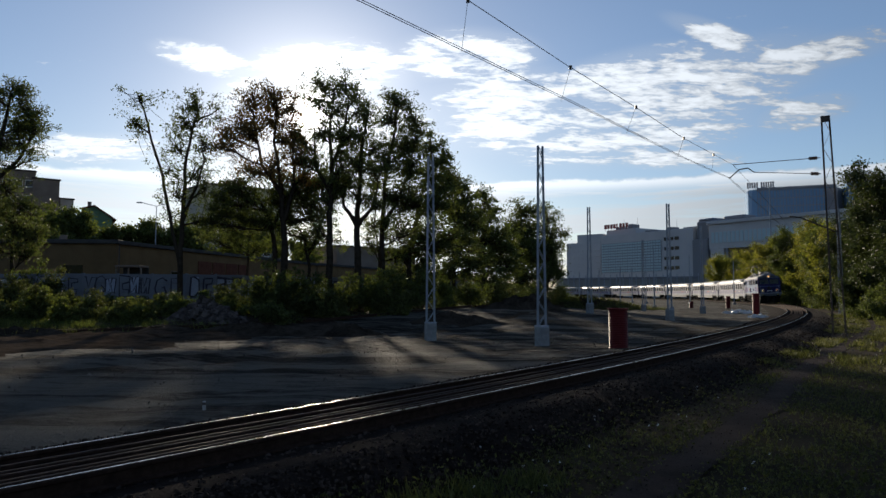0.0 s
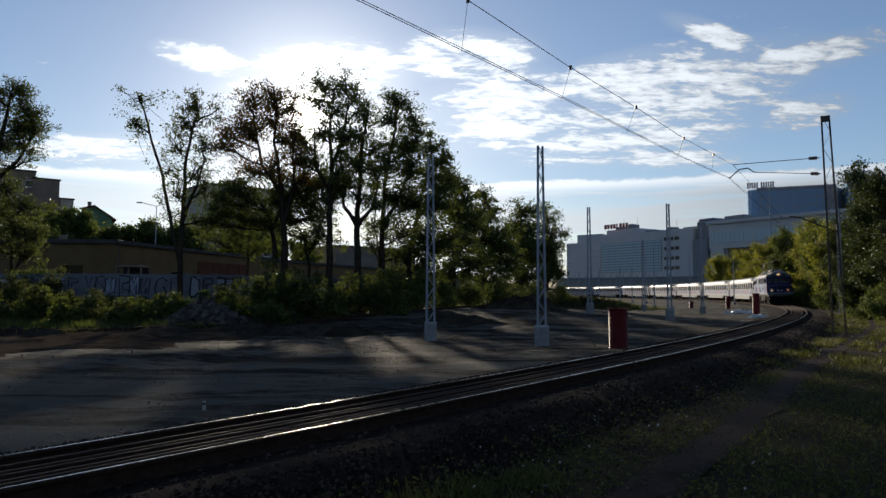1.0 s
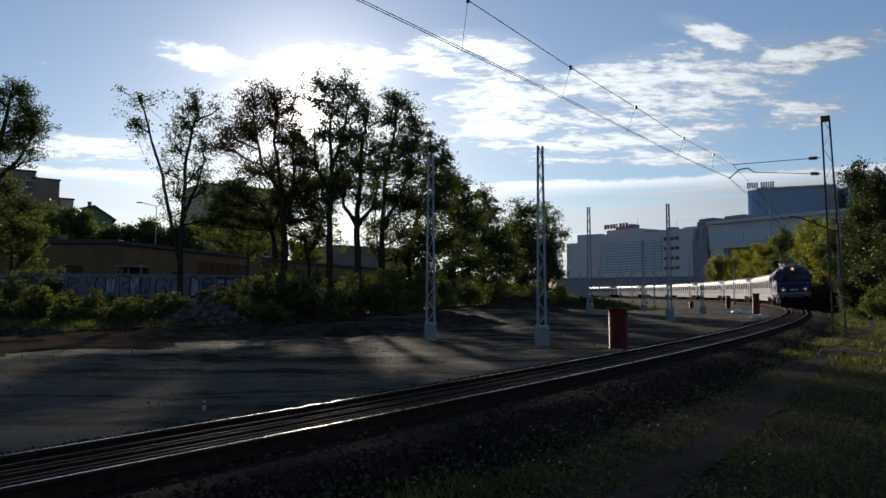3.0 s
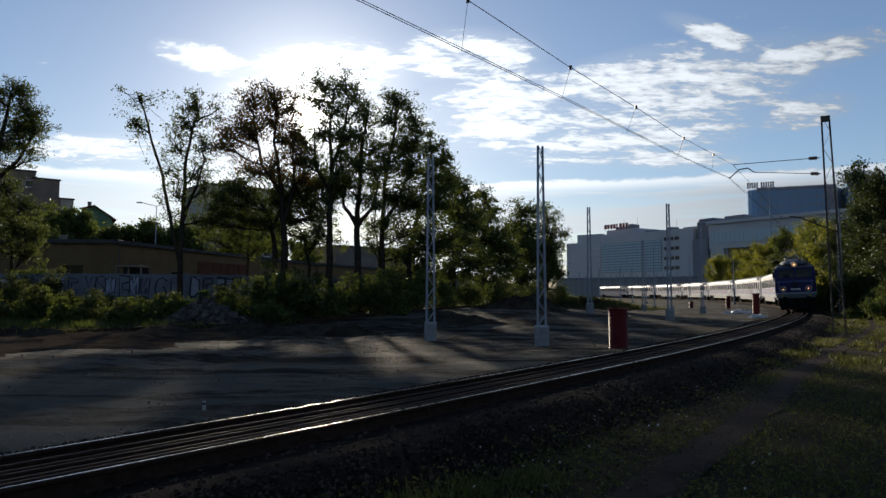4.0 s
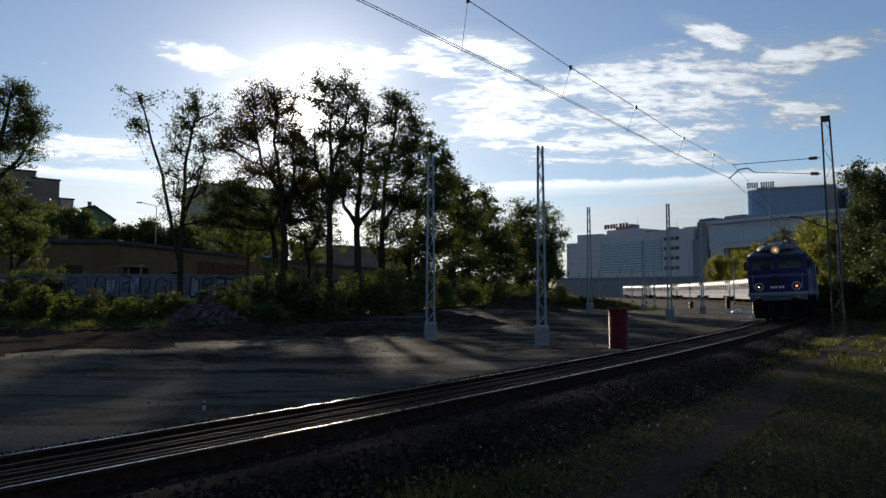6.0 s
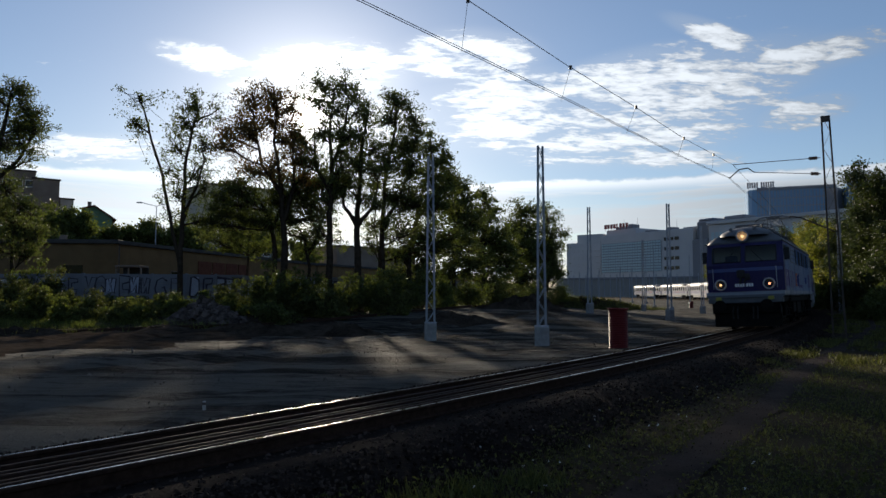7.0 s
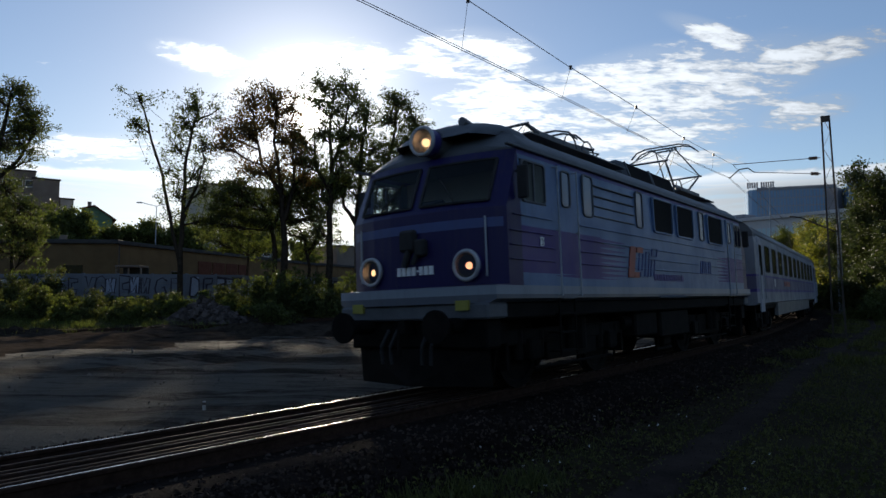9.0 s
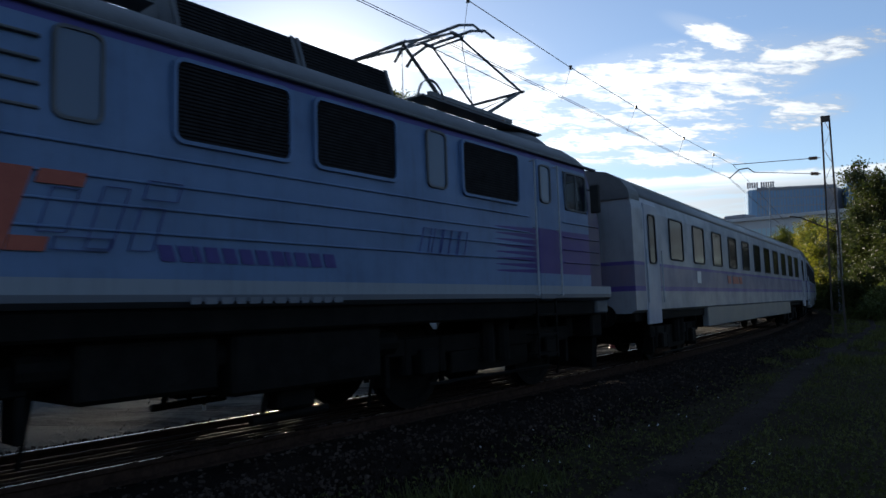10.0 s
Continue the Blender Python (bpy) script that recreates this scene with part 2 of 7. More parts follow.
def thing(name, label, category, group="", m=None, kind=""):
    ob = tagged(new(name), label, category, group, kind)
    if m is not None:
        ob.matrix_basis = m
    return ob


def part(name, bm, material, parent, label="", smooth=False, m=None):
    """Links a bmesh (or a mesh) as one mesh object under a thing or a part."""
    if isinstance(bm, bmesh.types.BMesh):
        me = bpy.data.meshes.new(name)
        bm.to_mesh(me)
        bm.free()
        me.materials.append(M[material])
        if smooth:
            me.polygons.foreach_set("use_smooth", [True] * len(me.polygons))
    else:
        me = bm
        if material and not me.materials:
            me.materials.append(M[material])
    ob = new(name, me)
    ob.parent = parent
    if m is not None:
        ob.matrix_basis = m
    if label:
        ob["label"] = label
    return ob


def box(bm, x0, x1, y0, y1, z0, z1, bevel=0.0):
    made = bmesh.ops.create_cube(bm, size=1.0, matrix=Matrix.LocRotScale(((x0 + x1) / 2, (y0 + y1) / 2, (z0 + z1) / 2), None, (x1 - x0, y1 - y0, z1 - z0)))
    if bevel:
        vs = set(made["verts"])
        bmesh.ops.bevel(bm, geom=[e for e in bm.edges if e.verts[0] in vs], offset=bevel, segments=1, affect="EDGES")
    return bm


def boxes(*specs, bevel=0.0):
    bm = bmesh.new()
    for s in specs:
        box(bm, *s, bevel=bevel)
    return bm


def bar(bm, a, b, r, sides=6, r2=None):
    """A round bar from a to b."""
    a, b = Vector(a), Vector(b)
    d = b - a
    q = d.to_track_quat("Z", "Y").to_matrix().to_4x4()
    bmesh.ops.create_cone(bm, cap_ends=True, segments=sides, radius1=r, radius2=r if r2 is None else r2, depth=d.length, matrix=Matrix.Translation((a + b) / 2) @ q)
    return bm


def strut(bm, a, b, w, t=None):
    """A square bar from a to b."""
    a, b = Vector(a), Vector(b)
    d = b - a
    q = d.to_track_quat("Z", "Y").to_matrix().to_4x4()
    bmesh.ops.create_cube(bm, size=1.0, matrix=Matrix.Translation((a + b) / 2) @ q @ Matrix.Diagonal((w, t or w, d.length, 1)))
    return bm


def ring_loft(rings, closed=True, caps=True):
    """Faces between equal rings of points."""
    k = len(rings[0])
    verts = [tuple(p) for r in rings for p in r]
    faces = []
    for i in range(len(rings) - 1):
        for j in range(k if closed else k - 1):
            faces.append((i * k + j, i * k + (j + 1) % k, (i + 1) * k + (j + 1) % k, (i + 1) * k + j))
    if caps and closed:
        faces.append(tuple(range(k - 1, -1, -1)))
        faces.append(tuple((len(rings) - 1) * k + j for j in range(k)))
    return verts, faces


# ---------------------------------------------------------------- the line of the track
CANT = 0.0605
NODES_S, NODES_C = (0.0, 50.0, 100.0, 150.0, 250.0), (0.004563, 0.002937, 0.003954, 0.002324, 0.003619)
S = np.arange(-60.0, 330.0, 0.5)
_c = np.interp(S, NODES_S, NODES_C)
_i = int(np.argmin(abs(S)))
TH = np.concatenate([[0.0], np.cumsum((_c[1:] + _c[:-1]) / 2 * 0.5)])
TH = TH - TH[_i] + 0.83626
_m = (TH[1:] + TH[:-1]) / 2
TX = np.concatenate([[0.0], np.cumsum(np.cos(_m) * 0.5)])
TY = np.concatenate([[0.0], np.cumsum(np.sin(_m) * 0.5)])
TX, TY = TX - TX[_i] + -10.224, TY - TY[_i] + -1.269


def on_track(s, v=0.0):
    """Point of the plan at s metres along the track and v metres to its far side."""
    x, y, a = (float(np.interp(s, S, q)) for q in (TX, TY, TH))
    return Vector((x - math.sin(a) * v, y + math.cos(a) * v, 0.0))


def vehicle(s, half):
    """Pose of a vehicle with its bogies half before and behind s; it runs towards falling s."""
    a, b = on_track(s - half), on_track(s + half)
    x = (a - b).normalized()
    y = Vector((-x.y, x.x, CANT / 1.5)).normalized()
    z = x.cross(y)
    m = Matrix((x, y, z)).transposed().to_4x4()
    m.translation = (a + b) / 2
    return m


def sweep(profile, s0, s1, step=1.0):
    """Rings of a profile of (v, z) swept along the track."""
    rings = []
    for s in np.arange(s0, s1 + 0.001, step):
        rings.append([on_track(s, v) + Vector((0, 0, z)) for v, z in profile])
    return rings


# ---------------------------------------------------------------- ground
GROUND = -0.36


def lie(x, y):
    """Height of the ground at a place: nearly flat, a bank rising beyond the works, small bumps."""
    z = GROUND + 0.05 * noise.noise((x * 0.15, y * 0.15, 0.3)) + 0.02 * noise.noise((x * 0.8, y * 0.8, 2.0))
    far = (y - 31.0) + 0.35 * (x + 14.0) * (-0.3)            # beyond the works, on the fence side
    if x < 18 and far > 0:
        side = min(1.0, max(0.0, (18 - x) / 12))
        z += side * min(1.0, far / 9.0) * 0.75
    return z


def spaced(near, far, step, grow):
    out, v, d = [0.0], 0.0, step
    while v < far:
        if v > near:
            d *= grow
        v += d
        out.append(v)
    return out


def ground_sheet():
    p = spaced(45, 2500, 0.7, 1.14)
    xs = sorted({-v for v in p} | set(p))
    q = spaced(70, 2500, 0.7, 1.14)
    ys = sorted({-v for v in spaced(8, 600, 1.0, 1.25)} | set(q))
    verts = [(x, y, lie(x, y) if -300 < x < 300 and y < 400 else GROUND) for y in ys for x in xs]
    w = len(xs)
    faces = [(j * w + i, j * w + i + 1, (j + 1) * w + i + 1, (j + 1) * w + i) for j in range(len(ys) - 1) for i in range(w - 1)]
    return tagged(new("ground", raw_mesh("ground", verts, faces, "soil", True)), "dark earth with short grass, reaching to the horizon", "ground", kind="structure")


def drape(name, rows, material, lift, label, category, rough=0.02, ruts=0.0, bank=0.0):
    """A sheet over the ground through rows of plan points, lifted by a little; ruts: wheel tracks along it."""
    verts, faces = [], []
    w = len(rows[0])
    for j, r in enumerate(rows):
        for i, p in enumerate(r):
            z = rough * noise.noise((p[0] * 0.9, p[1] * 0.9, 5.0)) + ruts * noise.noise((i * 0.45, j * 0.03, 1.0))
            if bank:
                rise = abs(noise.noise((p[0] * 0.35, p[1] * 0.35, 8.0))) + 0.45 * abs(noise.noise((p[0] * 1.3, p[1] * 1.3, 4.0))) + 0.22 * noise.noise((p[0] * 3.5, p[1] * 3.5, 6.0))
                z = bank * (0.25 + rise) * math.sin(math.pi * i / (w - 1)) - (0.1 if i in (0, w - 1) else 0.0)
            verts.append((p[0], p[1], lie(p[0], p[1]) + lift + z))
    for j in range(len(rows) - 1):
        for i in range(w - 1):
            faces.append((j * w + i, j * w + i + 1, (j + 1) * w + i + 1, (j + 1) * w + i))
    return tagged(new(name, raw_mesh(name, verts, faces, material, True)), label, category, kind="structure")


ground_sheet()
rows = []
for s in np.arange(-40, 190, 1.0):
    wide = 22.0 + 6.0 * min(1.0, max(0.0, (s - 25) / 50)) + 2.0 * noise.noise((s * 0.08, 1.0, 0.0))
    rows.append([on_track(s, 1.9 + (wide - 1.9) * k / 70) for k in range(71)])
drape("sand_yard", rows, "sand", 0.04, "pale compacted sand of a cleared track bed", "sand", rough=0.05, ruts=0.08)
rows = []
WAY = [(-30.0, -48.0, 0.7), (-16.0, -24.0, 0.7), (-6.5, -8.0, 0.7), (-1.2, 1.0, 0.75), (1.7, 6.2, 0.66), (4.35, 10.0, 0.52), (10.05, 18.6, 0.56), (16.4, 27.4, 0.56), (24.0, 38.0, 0.6), (34.5, 55.5, 0.65), (44.5, 72.0, 0.7), (62.0, 102.0, 0.7)]
for i in range(260):
    q = i / 259 * (len(WAY) - 1.001)
    j = int(q)
    (x0, y0, w0), (x1, y1, w1) = WAY[j], WAY[j + 1]
    g = q - j
    x, y, w = x0 + (x1 - x0) * g, y0 + (y1 - y0) * g, w0 + (w1 - w0) * g
    x += 0.10 * noise.noise((y * 0.35, 3.0, 0.0))
    d = Vector((y1 - y0, x0 - x1)).normalized()
    rows.append([(x + d.x * w * (e - 0.5), y + d.y * w * (e - 0.5)) for e in (0.25 * noise.noise((y * 0.9, 0, 0)), 0.33, 0.67, 1.0 + 0.25 * noise.noise((y * 0.9, 9, 0)))])
drape("footpath", rows, "path", 0.014, "trodden earth footpath through short grass", "path")

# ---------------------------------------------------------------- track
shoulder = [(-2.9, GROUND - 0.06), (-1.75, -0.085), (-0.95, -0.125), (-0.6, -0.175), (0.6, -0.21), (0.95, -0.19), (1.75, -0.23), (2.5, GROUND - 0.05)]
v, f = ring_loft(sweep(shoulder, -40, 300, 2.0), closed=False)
tagged(new("track_bed", raw_mesh("track_bed", v, f, "ballast_bed", True)), "crushed-stone ballast bed under the railway track, shade between stones in its colour", "ballast", kind="structure")

RAIL = [(-0.036, -0.008), (-0.019, 0.0035), (0.019, 0.0035), (0.036, -0.008), (0.036, -0.035), (0.009, -0.05), (0.009, -0.135), (0.07, -0.15), (0.07, -0.165), (-0.07, -0.165), (-0.07, -0.15), (-0.009, -0.135), (-0.009, -0.05), (-0.036, -0.035)]


def rail(v0, lift, label, s0=-40.0, s1=300.0, top="rail_top", scale=1.0):
    rings = sweep([(v0 + a * scale, lift + b * scale) for a, b in RAIL], s0, s1, 1.0)
    verts, faces = ring_loft(rings)
    me = raw_mesh("rail", verts, faces, "rail_rust")
    me.materials.append(M[top])
    k = len(RAIL)
    me.polygons.foreach_set("material_index", [1 if i < (len(rings) - 1) * k and i % k == 1 else 0 for i in range(len(me.polygons))])
    return tagged(new("rail", me), label, "rail", "rails of the track", kind="structure")


rail(-0.75, CANT / 2, "rusty steel running rail with a polished shining head")
rail(0.75, -CANT / 2, "rusty steel running rail with a polished shining head")
for v0, z in ((-0.42, -0.02), (-0.25, -0.03), (-0.05, -0.03), (0.12, -0.04), (0.36, -0.04)):
    rail(v0, z, "loose steel rail lying between the running rails", top="spare_rail", scale=0.82)


# ---------------------------------------------------------------- trees
def tube(rings_pts, radii, sides=6):
    """Rings round a polyline, as vertices and faces."""
    verts, faces = [], []
    k = len(rings_pts)
    for i, p in enumerate(rings_pts):
        d = (rings_pts[min(i + 1, k - 1)] - rings_pts[max(i - 1, 0)]).normalized()
        u = d.orthogonal().normalized()
        w = d.cross(u)
        for j in range(sides):
            a = 2 * math.pi * j / sides
            verts.append(p + (u * math.cos(a) + w * math.sin(a)) * radii[i])
    for i in range(k - 1):
        for j in range(sides):
            faces.append((i * sides + j, i * sides + (j + 1) % sides, (i + 1) * sides + (j + 1) % sides, (i + 1) * sides + j))
    return verts, faces


def leaf_cloud(rng, centres, spreads, per, size, squash=0.75):
    """Many small folded leaves scattered round the centres."""
    c = np.repeat(np.array(centres, float), per, 0)
    r = np.repeat(np.array(spreads, float), per)[:, None]
    off = rng.normal(0, 1, c.shape) * np.array([0.55, 0.55, 0.55 * squash])
    c = c + off * r
    k = len(c)
    u = rng.normal(0, 1, (k, 3))
    u /= np.linalg.norm(u, axis=1)[:, None]
    w = rng.normal(0, 1, (k, 3))
    w -= (w * u).sum(1)[:, None] * u
    w /= np.linalg.norm(w, axis=1)[:, None]
    s = (size * rng.uniform(0.6, 1.5, k))[:, None]
    up = np.cross(u, w) * s * 0.25
    verts = np.stack([c - u * s, c + w * s * 0.55 + up, c + u * s, c - w * s * 0.55 + up], 1).reshape(-1, 3)
    faces = np.arange(k * 4).reshape(-1, 4)
    return verts, faces


def tree(x, y, height, spread, label, seed, base=0.35, lean=(0.0, 0.0), radius=0.22, limbs=9, leaves=9000, leaf="leaf_dark", size=0.09, clump=0.72, z=None, category="tree", fork=0, name="tree", low=0.0, ball=0.0, bare=0.12):
    """A tapered trunk, limbs that fork twice, and a crown of many small leaves round the twigs."""
    rng = np.random.default_rng(seed)
    rnd = random.Random(seed)
    z0 = lie(x, y) - 0.1 if z is None else z
    root = thing(name, label, category, m=pose(x, y, z0))
    verts, faces, tips, sizes = [], [], [], []

    def grow(p, d, length, r, level):
        k = 6 if level == 0 else 4
        pts, rad = [p], [r]
        for i in range(k):
            bend = Vector((rnd.uniform(-1, 1), rnd.uniform(-1, 1), rnd.uniform(-0.3, 0.6))) * (0.10 if level == 0 else 0.26)
            d = (d + bend).normalized()
            p = p + d * length / k
            pts.append(p)
            rad.append(r * (1 - (0.62 if level == 0 else 0.75) * (i + 1) / k))
        v, f = tube(pts, rad, (8, 5, 3)[level])
        o = len(verts)
        verts.extend(v)
        faces.extend(tuple(o + j for j in q) for q in f)
        return pts, rad

    stems = [(Vector((0, 0, 0)), Vector((lean[0], lean[1], 1)).normalized(), height * 0.82, radius)]
    if fork:
        stems.append((Vector((0, 0, height * 0.05)), Vector((-lean[0] - fork, lean[1] * 0.3, 1)).normalized(), height * 0.78, radius * 0.75))
    for st in stems:
        pts, rad = grow(*st, 0)
        for i in range(limbs):
            f = base + (1 - base) * (i + rnd.random() * 0.8) / limbs
            q = f * (len(pts) - 1)
            j = min(int(q), len(pts) - 2)
            p = pts[j].lerp(pts[j + 1], q - j)
            a = i * 2.4 + rnd.random()
            rise = 0.4 + 0.8 * f
            d = Vector((math.cos(a), math.sin(a), rise)).normalized()
            shape = (1 - abs(f - 0.55) * 0.9) if not ball else math.sqrt(max(0.1, 1 - (2 * (f - base) / (1 - base) - 1) ** 2 * ball))
            length = spread * shape * rnd.uniform(0.85, 1.35)
            bp, br = grow(p, d, length, max(0.03, rad[j] * 0.55), 1)
            for m in range(7):
                t = 0.3 + 0.7 * (m + rnd.random()) / 7
                g = min(int(t * 4), 3)
                q2 = bp[g].lerp(bp[g + 1], t * 4 - g)
                d2 = (d + Vector((rnd.uniform(-1, 1), rnd.uniform(-1, 1), rnd.uniform(-0.4, 0.8))) * 0.9).normalized()
                tp, _ = grow(q2, d2, length * rnd.uniform(0.3, 0.5), 0.03, 2)
                for e in (tp[1], tp[2], tp[3], tp[4]):
                    if rnd.random() < bare:
                        continue
                    tips.append(e)
                    sizes.append(clump * rnd.uniform(0.6, 1.2))
    for i in range(int(low)):
        a, rr = rnd.uniform(0, 6.28), spread * rnd.uniform(0.1, 0.7)
        tips.append(Vector((math.cos(a) * rr, math.sin(a) * rr, rnd.uniform(0.1, base) * height)))
        sizes.append(clump)
    part("trunk", raw_mesh("trunk", verts, faces, "bark", True), None, root)
    per = max(1, int(leaves * 1.35) // len(tips))
    v, f = leaf_cloud(rng, tips, sizes, per, size)
    part("crown", raw_mesh("crown", v, f, leaf), None, root)
    return root


def sight(x, y, d):
    """Place seen at a bearing, d metres ahead."""
    return ((x - 784.0) / 1202.6 * d, d, EYE + (519.0 - y) / 1202.6 * d)


def high(y, d):
    return EYE + (519.0 - y) / 1202.6 * d


def crown_tree(bx, d, stems, lobes, label, seed, leaf="leaf_dark", radius=0.22, thick=0.38, size=0.064, cluster=0.31, per=20, fill=0.26):
    """A tree whose stems and crown lobes are given by bearing and height: limbs reach into every lobe, twigs end in tufts of leaves."""
    rng = np.random.default_rng(seed)
    rnd = random.Random(seed)
    x0, y0, _ = sight(bx, 0, d)
    g = lie(x0, y0)
    root = thing("tree", label, "tree", m=pose(x0, y0, g))
    verts, faces = [], []

    def limb(pts, r0, r1, sides):
        v, f = tube(pts, [r0 + (r1 - r0) * i / (len(pts) - 1) for i in range(len(pts))], sides)
        o = len(verts)
        verts.extend(v)
        faces.extend(tuple(o + j for j in q) for q in f)

    def spot(ax, ay, depth=0.0):
        x, y, z = sight(ax, ay, d)
        return Vector((x - x0, depth, z - g))

    def curved(a, b, k, wob):
        out = []
        for i in range(k + 1):
            q = i / k
            p = a.lerp(b, q) + Vector((0, 0, 0.12 * (b - a).length * math.sin(math.pi * q) * (-0.3)))
            if 0 < i < k:
                p += Vector((rnd.uniform(-1, 1), rnd.uniform(-1, 1), rnd.uniform(-0.6, 0.6))) * wob
            out.append(p)
        return out

    trunk = []
    for n_s, st in enumerate(stems):
        dep = 0.0 if n_s == 0 else rnd.uniform(-0.6, 0.6)
        pts = [spot(ax, ay, dep * min(1.0, i / 2)) for i, (ax, ay) in enumerate(st)]
        if n_s == 0:
            pts[0].z = -0.3
        fine = []
        for a, b in zip(pts, pts[1:]):
            for i in range(3):
                fine.append(a.lerp(b, i / 3) + Vector((rnd.uniform(-1, 1), rnd.uniform(-1, 1), 0)) * (0.05 if len(fine) else 0))
        fine.append(pts[-1])
        limb(fine, radius * (1.0 if n_s == 0 else 0.62), 0.045, 8)
        trunk += fine
    tips, spreads, middles = [], [], []
    for lobe in lobes:
        ax, ay, rx, ry = lobe[:4]
        dense = lobe[4] if len(lobe) > 4 else 1.0
        c = spot(ax, ay, rnd.uniform(-1, 1) * rx * d / 1202.6)
        below = [p for p in trunk if p.z < c.z - 0.3] or trunk
        start = min(below, key=lambda p: (p - c).length + 0.35 * abs(p.z - (c.z - 1.6)))
        path = curved(start, c, 5, 0.10)
        limb(path, 0.075, 0.03, 5)
        rxm, rym = rx * d / 1202.6, ry * d / 1202.6
        count = int(dense * thick * math.pi * rx * ry / per)
        sprays = []
        for i in range(max(6, int(rx * ry / 42))):
            q = Vector((rnd.gauss(0, 1), rnd.gauss(0, 1), rnd.gauss(0, 1))).normalized() * rnd.uniform(0.15, 1.12)
            sprays.append((q, rnd.uniform(0.16, 0.34)))
        for i in range(max(3, count)):
            q, wide = rnd.choice(sprays)
            q = q + Vector((rnd.gauss(0, wide), rnd.gauss(0, wide), rnd.gauss(0, wide * 0.6)))
            e = c + Vector((q.x * rxm, q.y * max(rxm, rym) * 0.9, q.z * rym))
            limb(curved(path[rnd.choice((2, 3, 4, 5))], e, 2, 0.09), 0.024, 0.009, 3)
            tips.append(e)
            spreads.append(cluster * rnd.uniform(0.6, 1.5))
        middles.append((c, rxm, rym, dense, count, path))
    # boughs between neighbouring lobes close the crown
    for k1, (c, rxm, rym, dense, count, path) in enumerate(middles):
        by = sorted((o for o in middles if o[0] is not c), key=lambda o: (o[0] - c).length)[:4]
        for i in range(int(count * fill)):
            o = rnd.choice(by)
            if (o[0] - c).length > 2.1 * (rxm + o[1]):
                continue
            e = c.lerp(o[0], rnd.uniform(0.3, 0.7)) + Vector((rnd.gauss(0, rxm * 0.36), rnd.gauss(0, rxm * 0.5), rnd.gauss(0, rym * 0.36)))
            if i % 2 == 0:
                limb(curved(path[rnd.choice((3, 4, 5))], e, 2, 0.09), 0.02, 0.008, 3)
            tips.append(e)
            spreads.append(cluster * rnd.uniform(0.7, 1.5) * min(1.0, 0.6 + 0.4 * dense))
    part("trunk", raw_mesh("trunk", verts, faces, "bark", True), None, root)
    v, f = leaf_cloud(rng, tips, spreads, per, size, 0.8)
    part("crown", raw_mesh("crown", v, f, leaf), None, root)
    return root


# the row behind the works
crown_tree(318, 42, [[(318, 540), (319, 440), (322, 380), (322, 300), (335, 230), (348, 180)], [(318, 470), (296, 380), (284, 310), (262, 250), (250, 200), (235, 165)], [(322, 390), (345, 330), (360, 280)]],
           [(250, 172, 34, 26, 0.35), (243, 222, 24, 26, 0.8), (345, 182, 28, 22), (385, 190, 14, 22, 0.6), (325, 215, 36, 28, 0.8), (300, 255, 30, 22, 0.7), (352, 250, 26, 28, 0.7), (300, 300, 26, 22, 0.5), (335, 300, 36, 26, 0.6), (318, 345, 40, 24, 0.6), (360, 330, 22, 26, 0.6), (345, 385, 34, 20, 0.6), (290, 375, 28, 22, 0.5)],
           "slender half-bare tree with leaning stems and thin foliage", 11, radius=0.2)
crown_tree(505, 43, [[(503, 545), (504, 450), (500, 390), (495, 320), (482, 250), (485, 180)], [(502, 390), (520, 330), (518, 260)], [(500, 350), (460, 290), (445, 210)]],
           [(445, 172, 32, 34), (484, 172, 36, 36), (516, 190, 22, 36, 0.7), (412, 212, 32, 30), (448, 235, 38, 34), (492, 240, 36, 36, 0.8), (400, 262, 28, 26, 0.8), (430, 292, 40, 28, 0.8), (485, 300, 40, 34, 0.8), (525, 280, 24, 36, 0.8), (546, 312, 22, 34, 0.9), (540, 268, 16, 22, 0.7), (470, 205, 30, 26, 0.9), (395, 235, 22, 26, 0.8), (515, 235, 20, 30, 0.8)],
           "tall broad tree with thin reddish brown autumn leaves", 12, "leaf_autumn", 0.26)
crown_tree(487, 44.5, [[(487, 545), (487, 450), (478, 390), (450, 340), (425, 320)], [(482, 400), (500, 350), (530, 320)]],
           [(405, 325, 40, 24, 0.9), (440, 350, 45, 28, 0.9), (395, 355, 30, 24, 0.9), (480, 352, 40, 30, 0.9), (430, 385, 45, 26, 0.7), (525, 340, 34, 32), (545, 380, 28, 30, 1.0), (385, 395, 30, 28, 0.8), (395, 375, 30, 24, 0.9), (470, 395, 36, 22, 1.0)],
           "spreading dark tree in the shade of taller ones", 13, "leaf_dark", 0.2, 0.54)
crown_tree(583, 42, [[(582, 548), (583, 460), (583, 380), (585, 300), (582, 230), (588, 150)], [(583, 340), (555, 290), (550, 220)], [(584, 300), (605, 240), (615, 170)]],
           [(566, 146, 36, 24, 0.8), (604, 142, 32, 22, 0.9), (628, 165, 20, 22, 0.8), (556, 180, 26, 24, 0.6), (596, 192, 40, 32, 0.8), (566, 235, 28, 28, 0.9), (612, 245, 34, 34, 1.2), (556, 290, 24, 26, 0.8), (606, 302, 36, 34, 1.1), (575, 350, 26, 26, 0.7), (566, 405, 18, 30, 0.5), (534, 158, 16, 20, 0.6), (532, 245, 18, 30, 0.7), (538, 285, 18, 22, 0.8), (640, 190, 16, 20, 0.8)],
           "tall slim tree with sparse dark leaves against the sun", 14, "leaf_dark", 0.25)
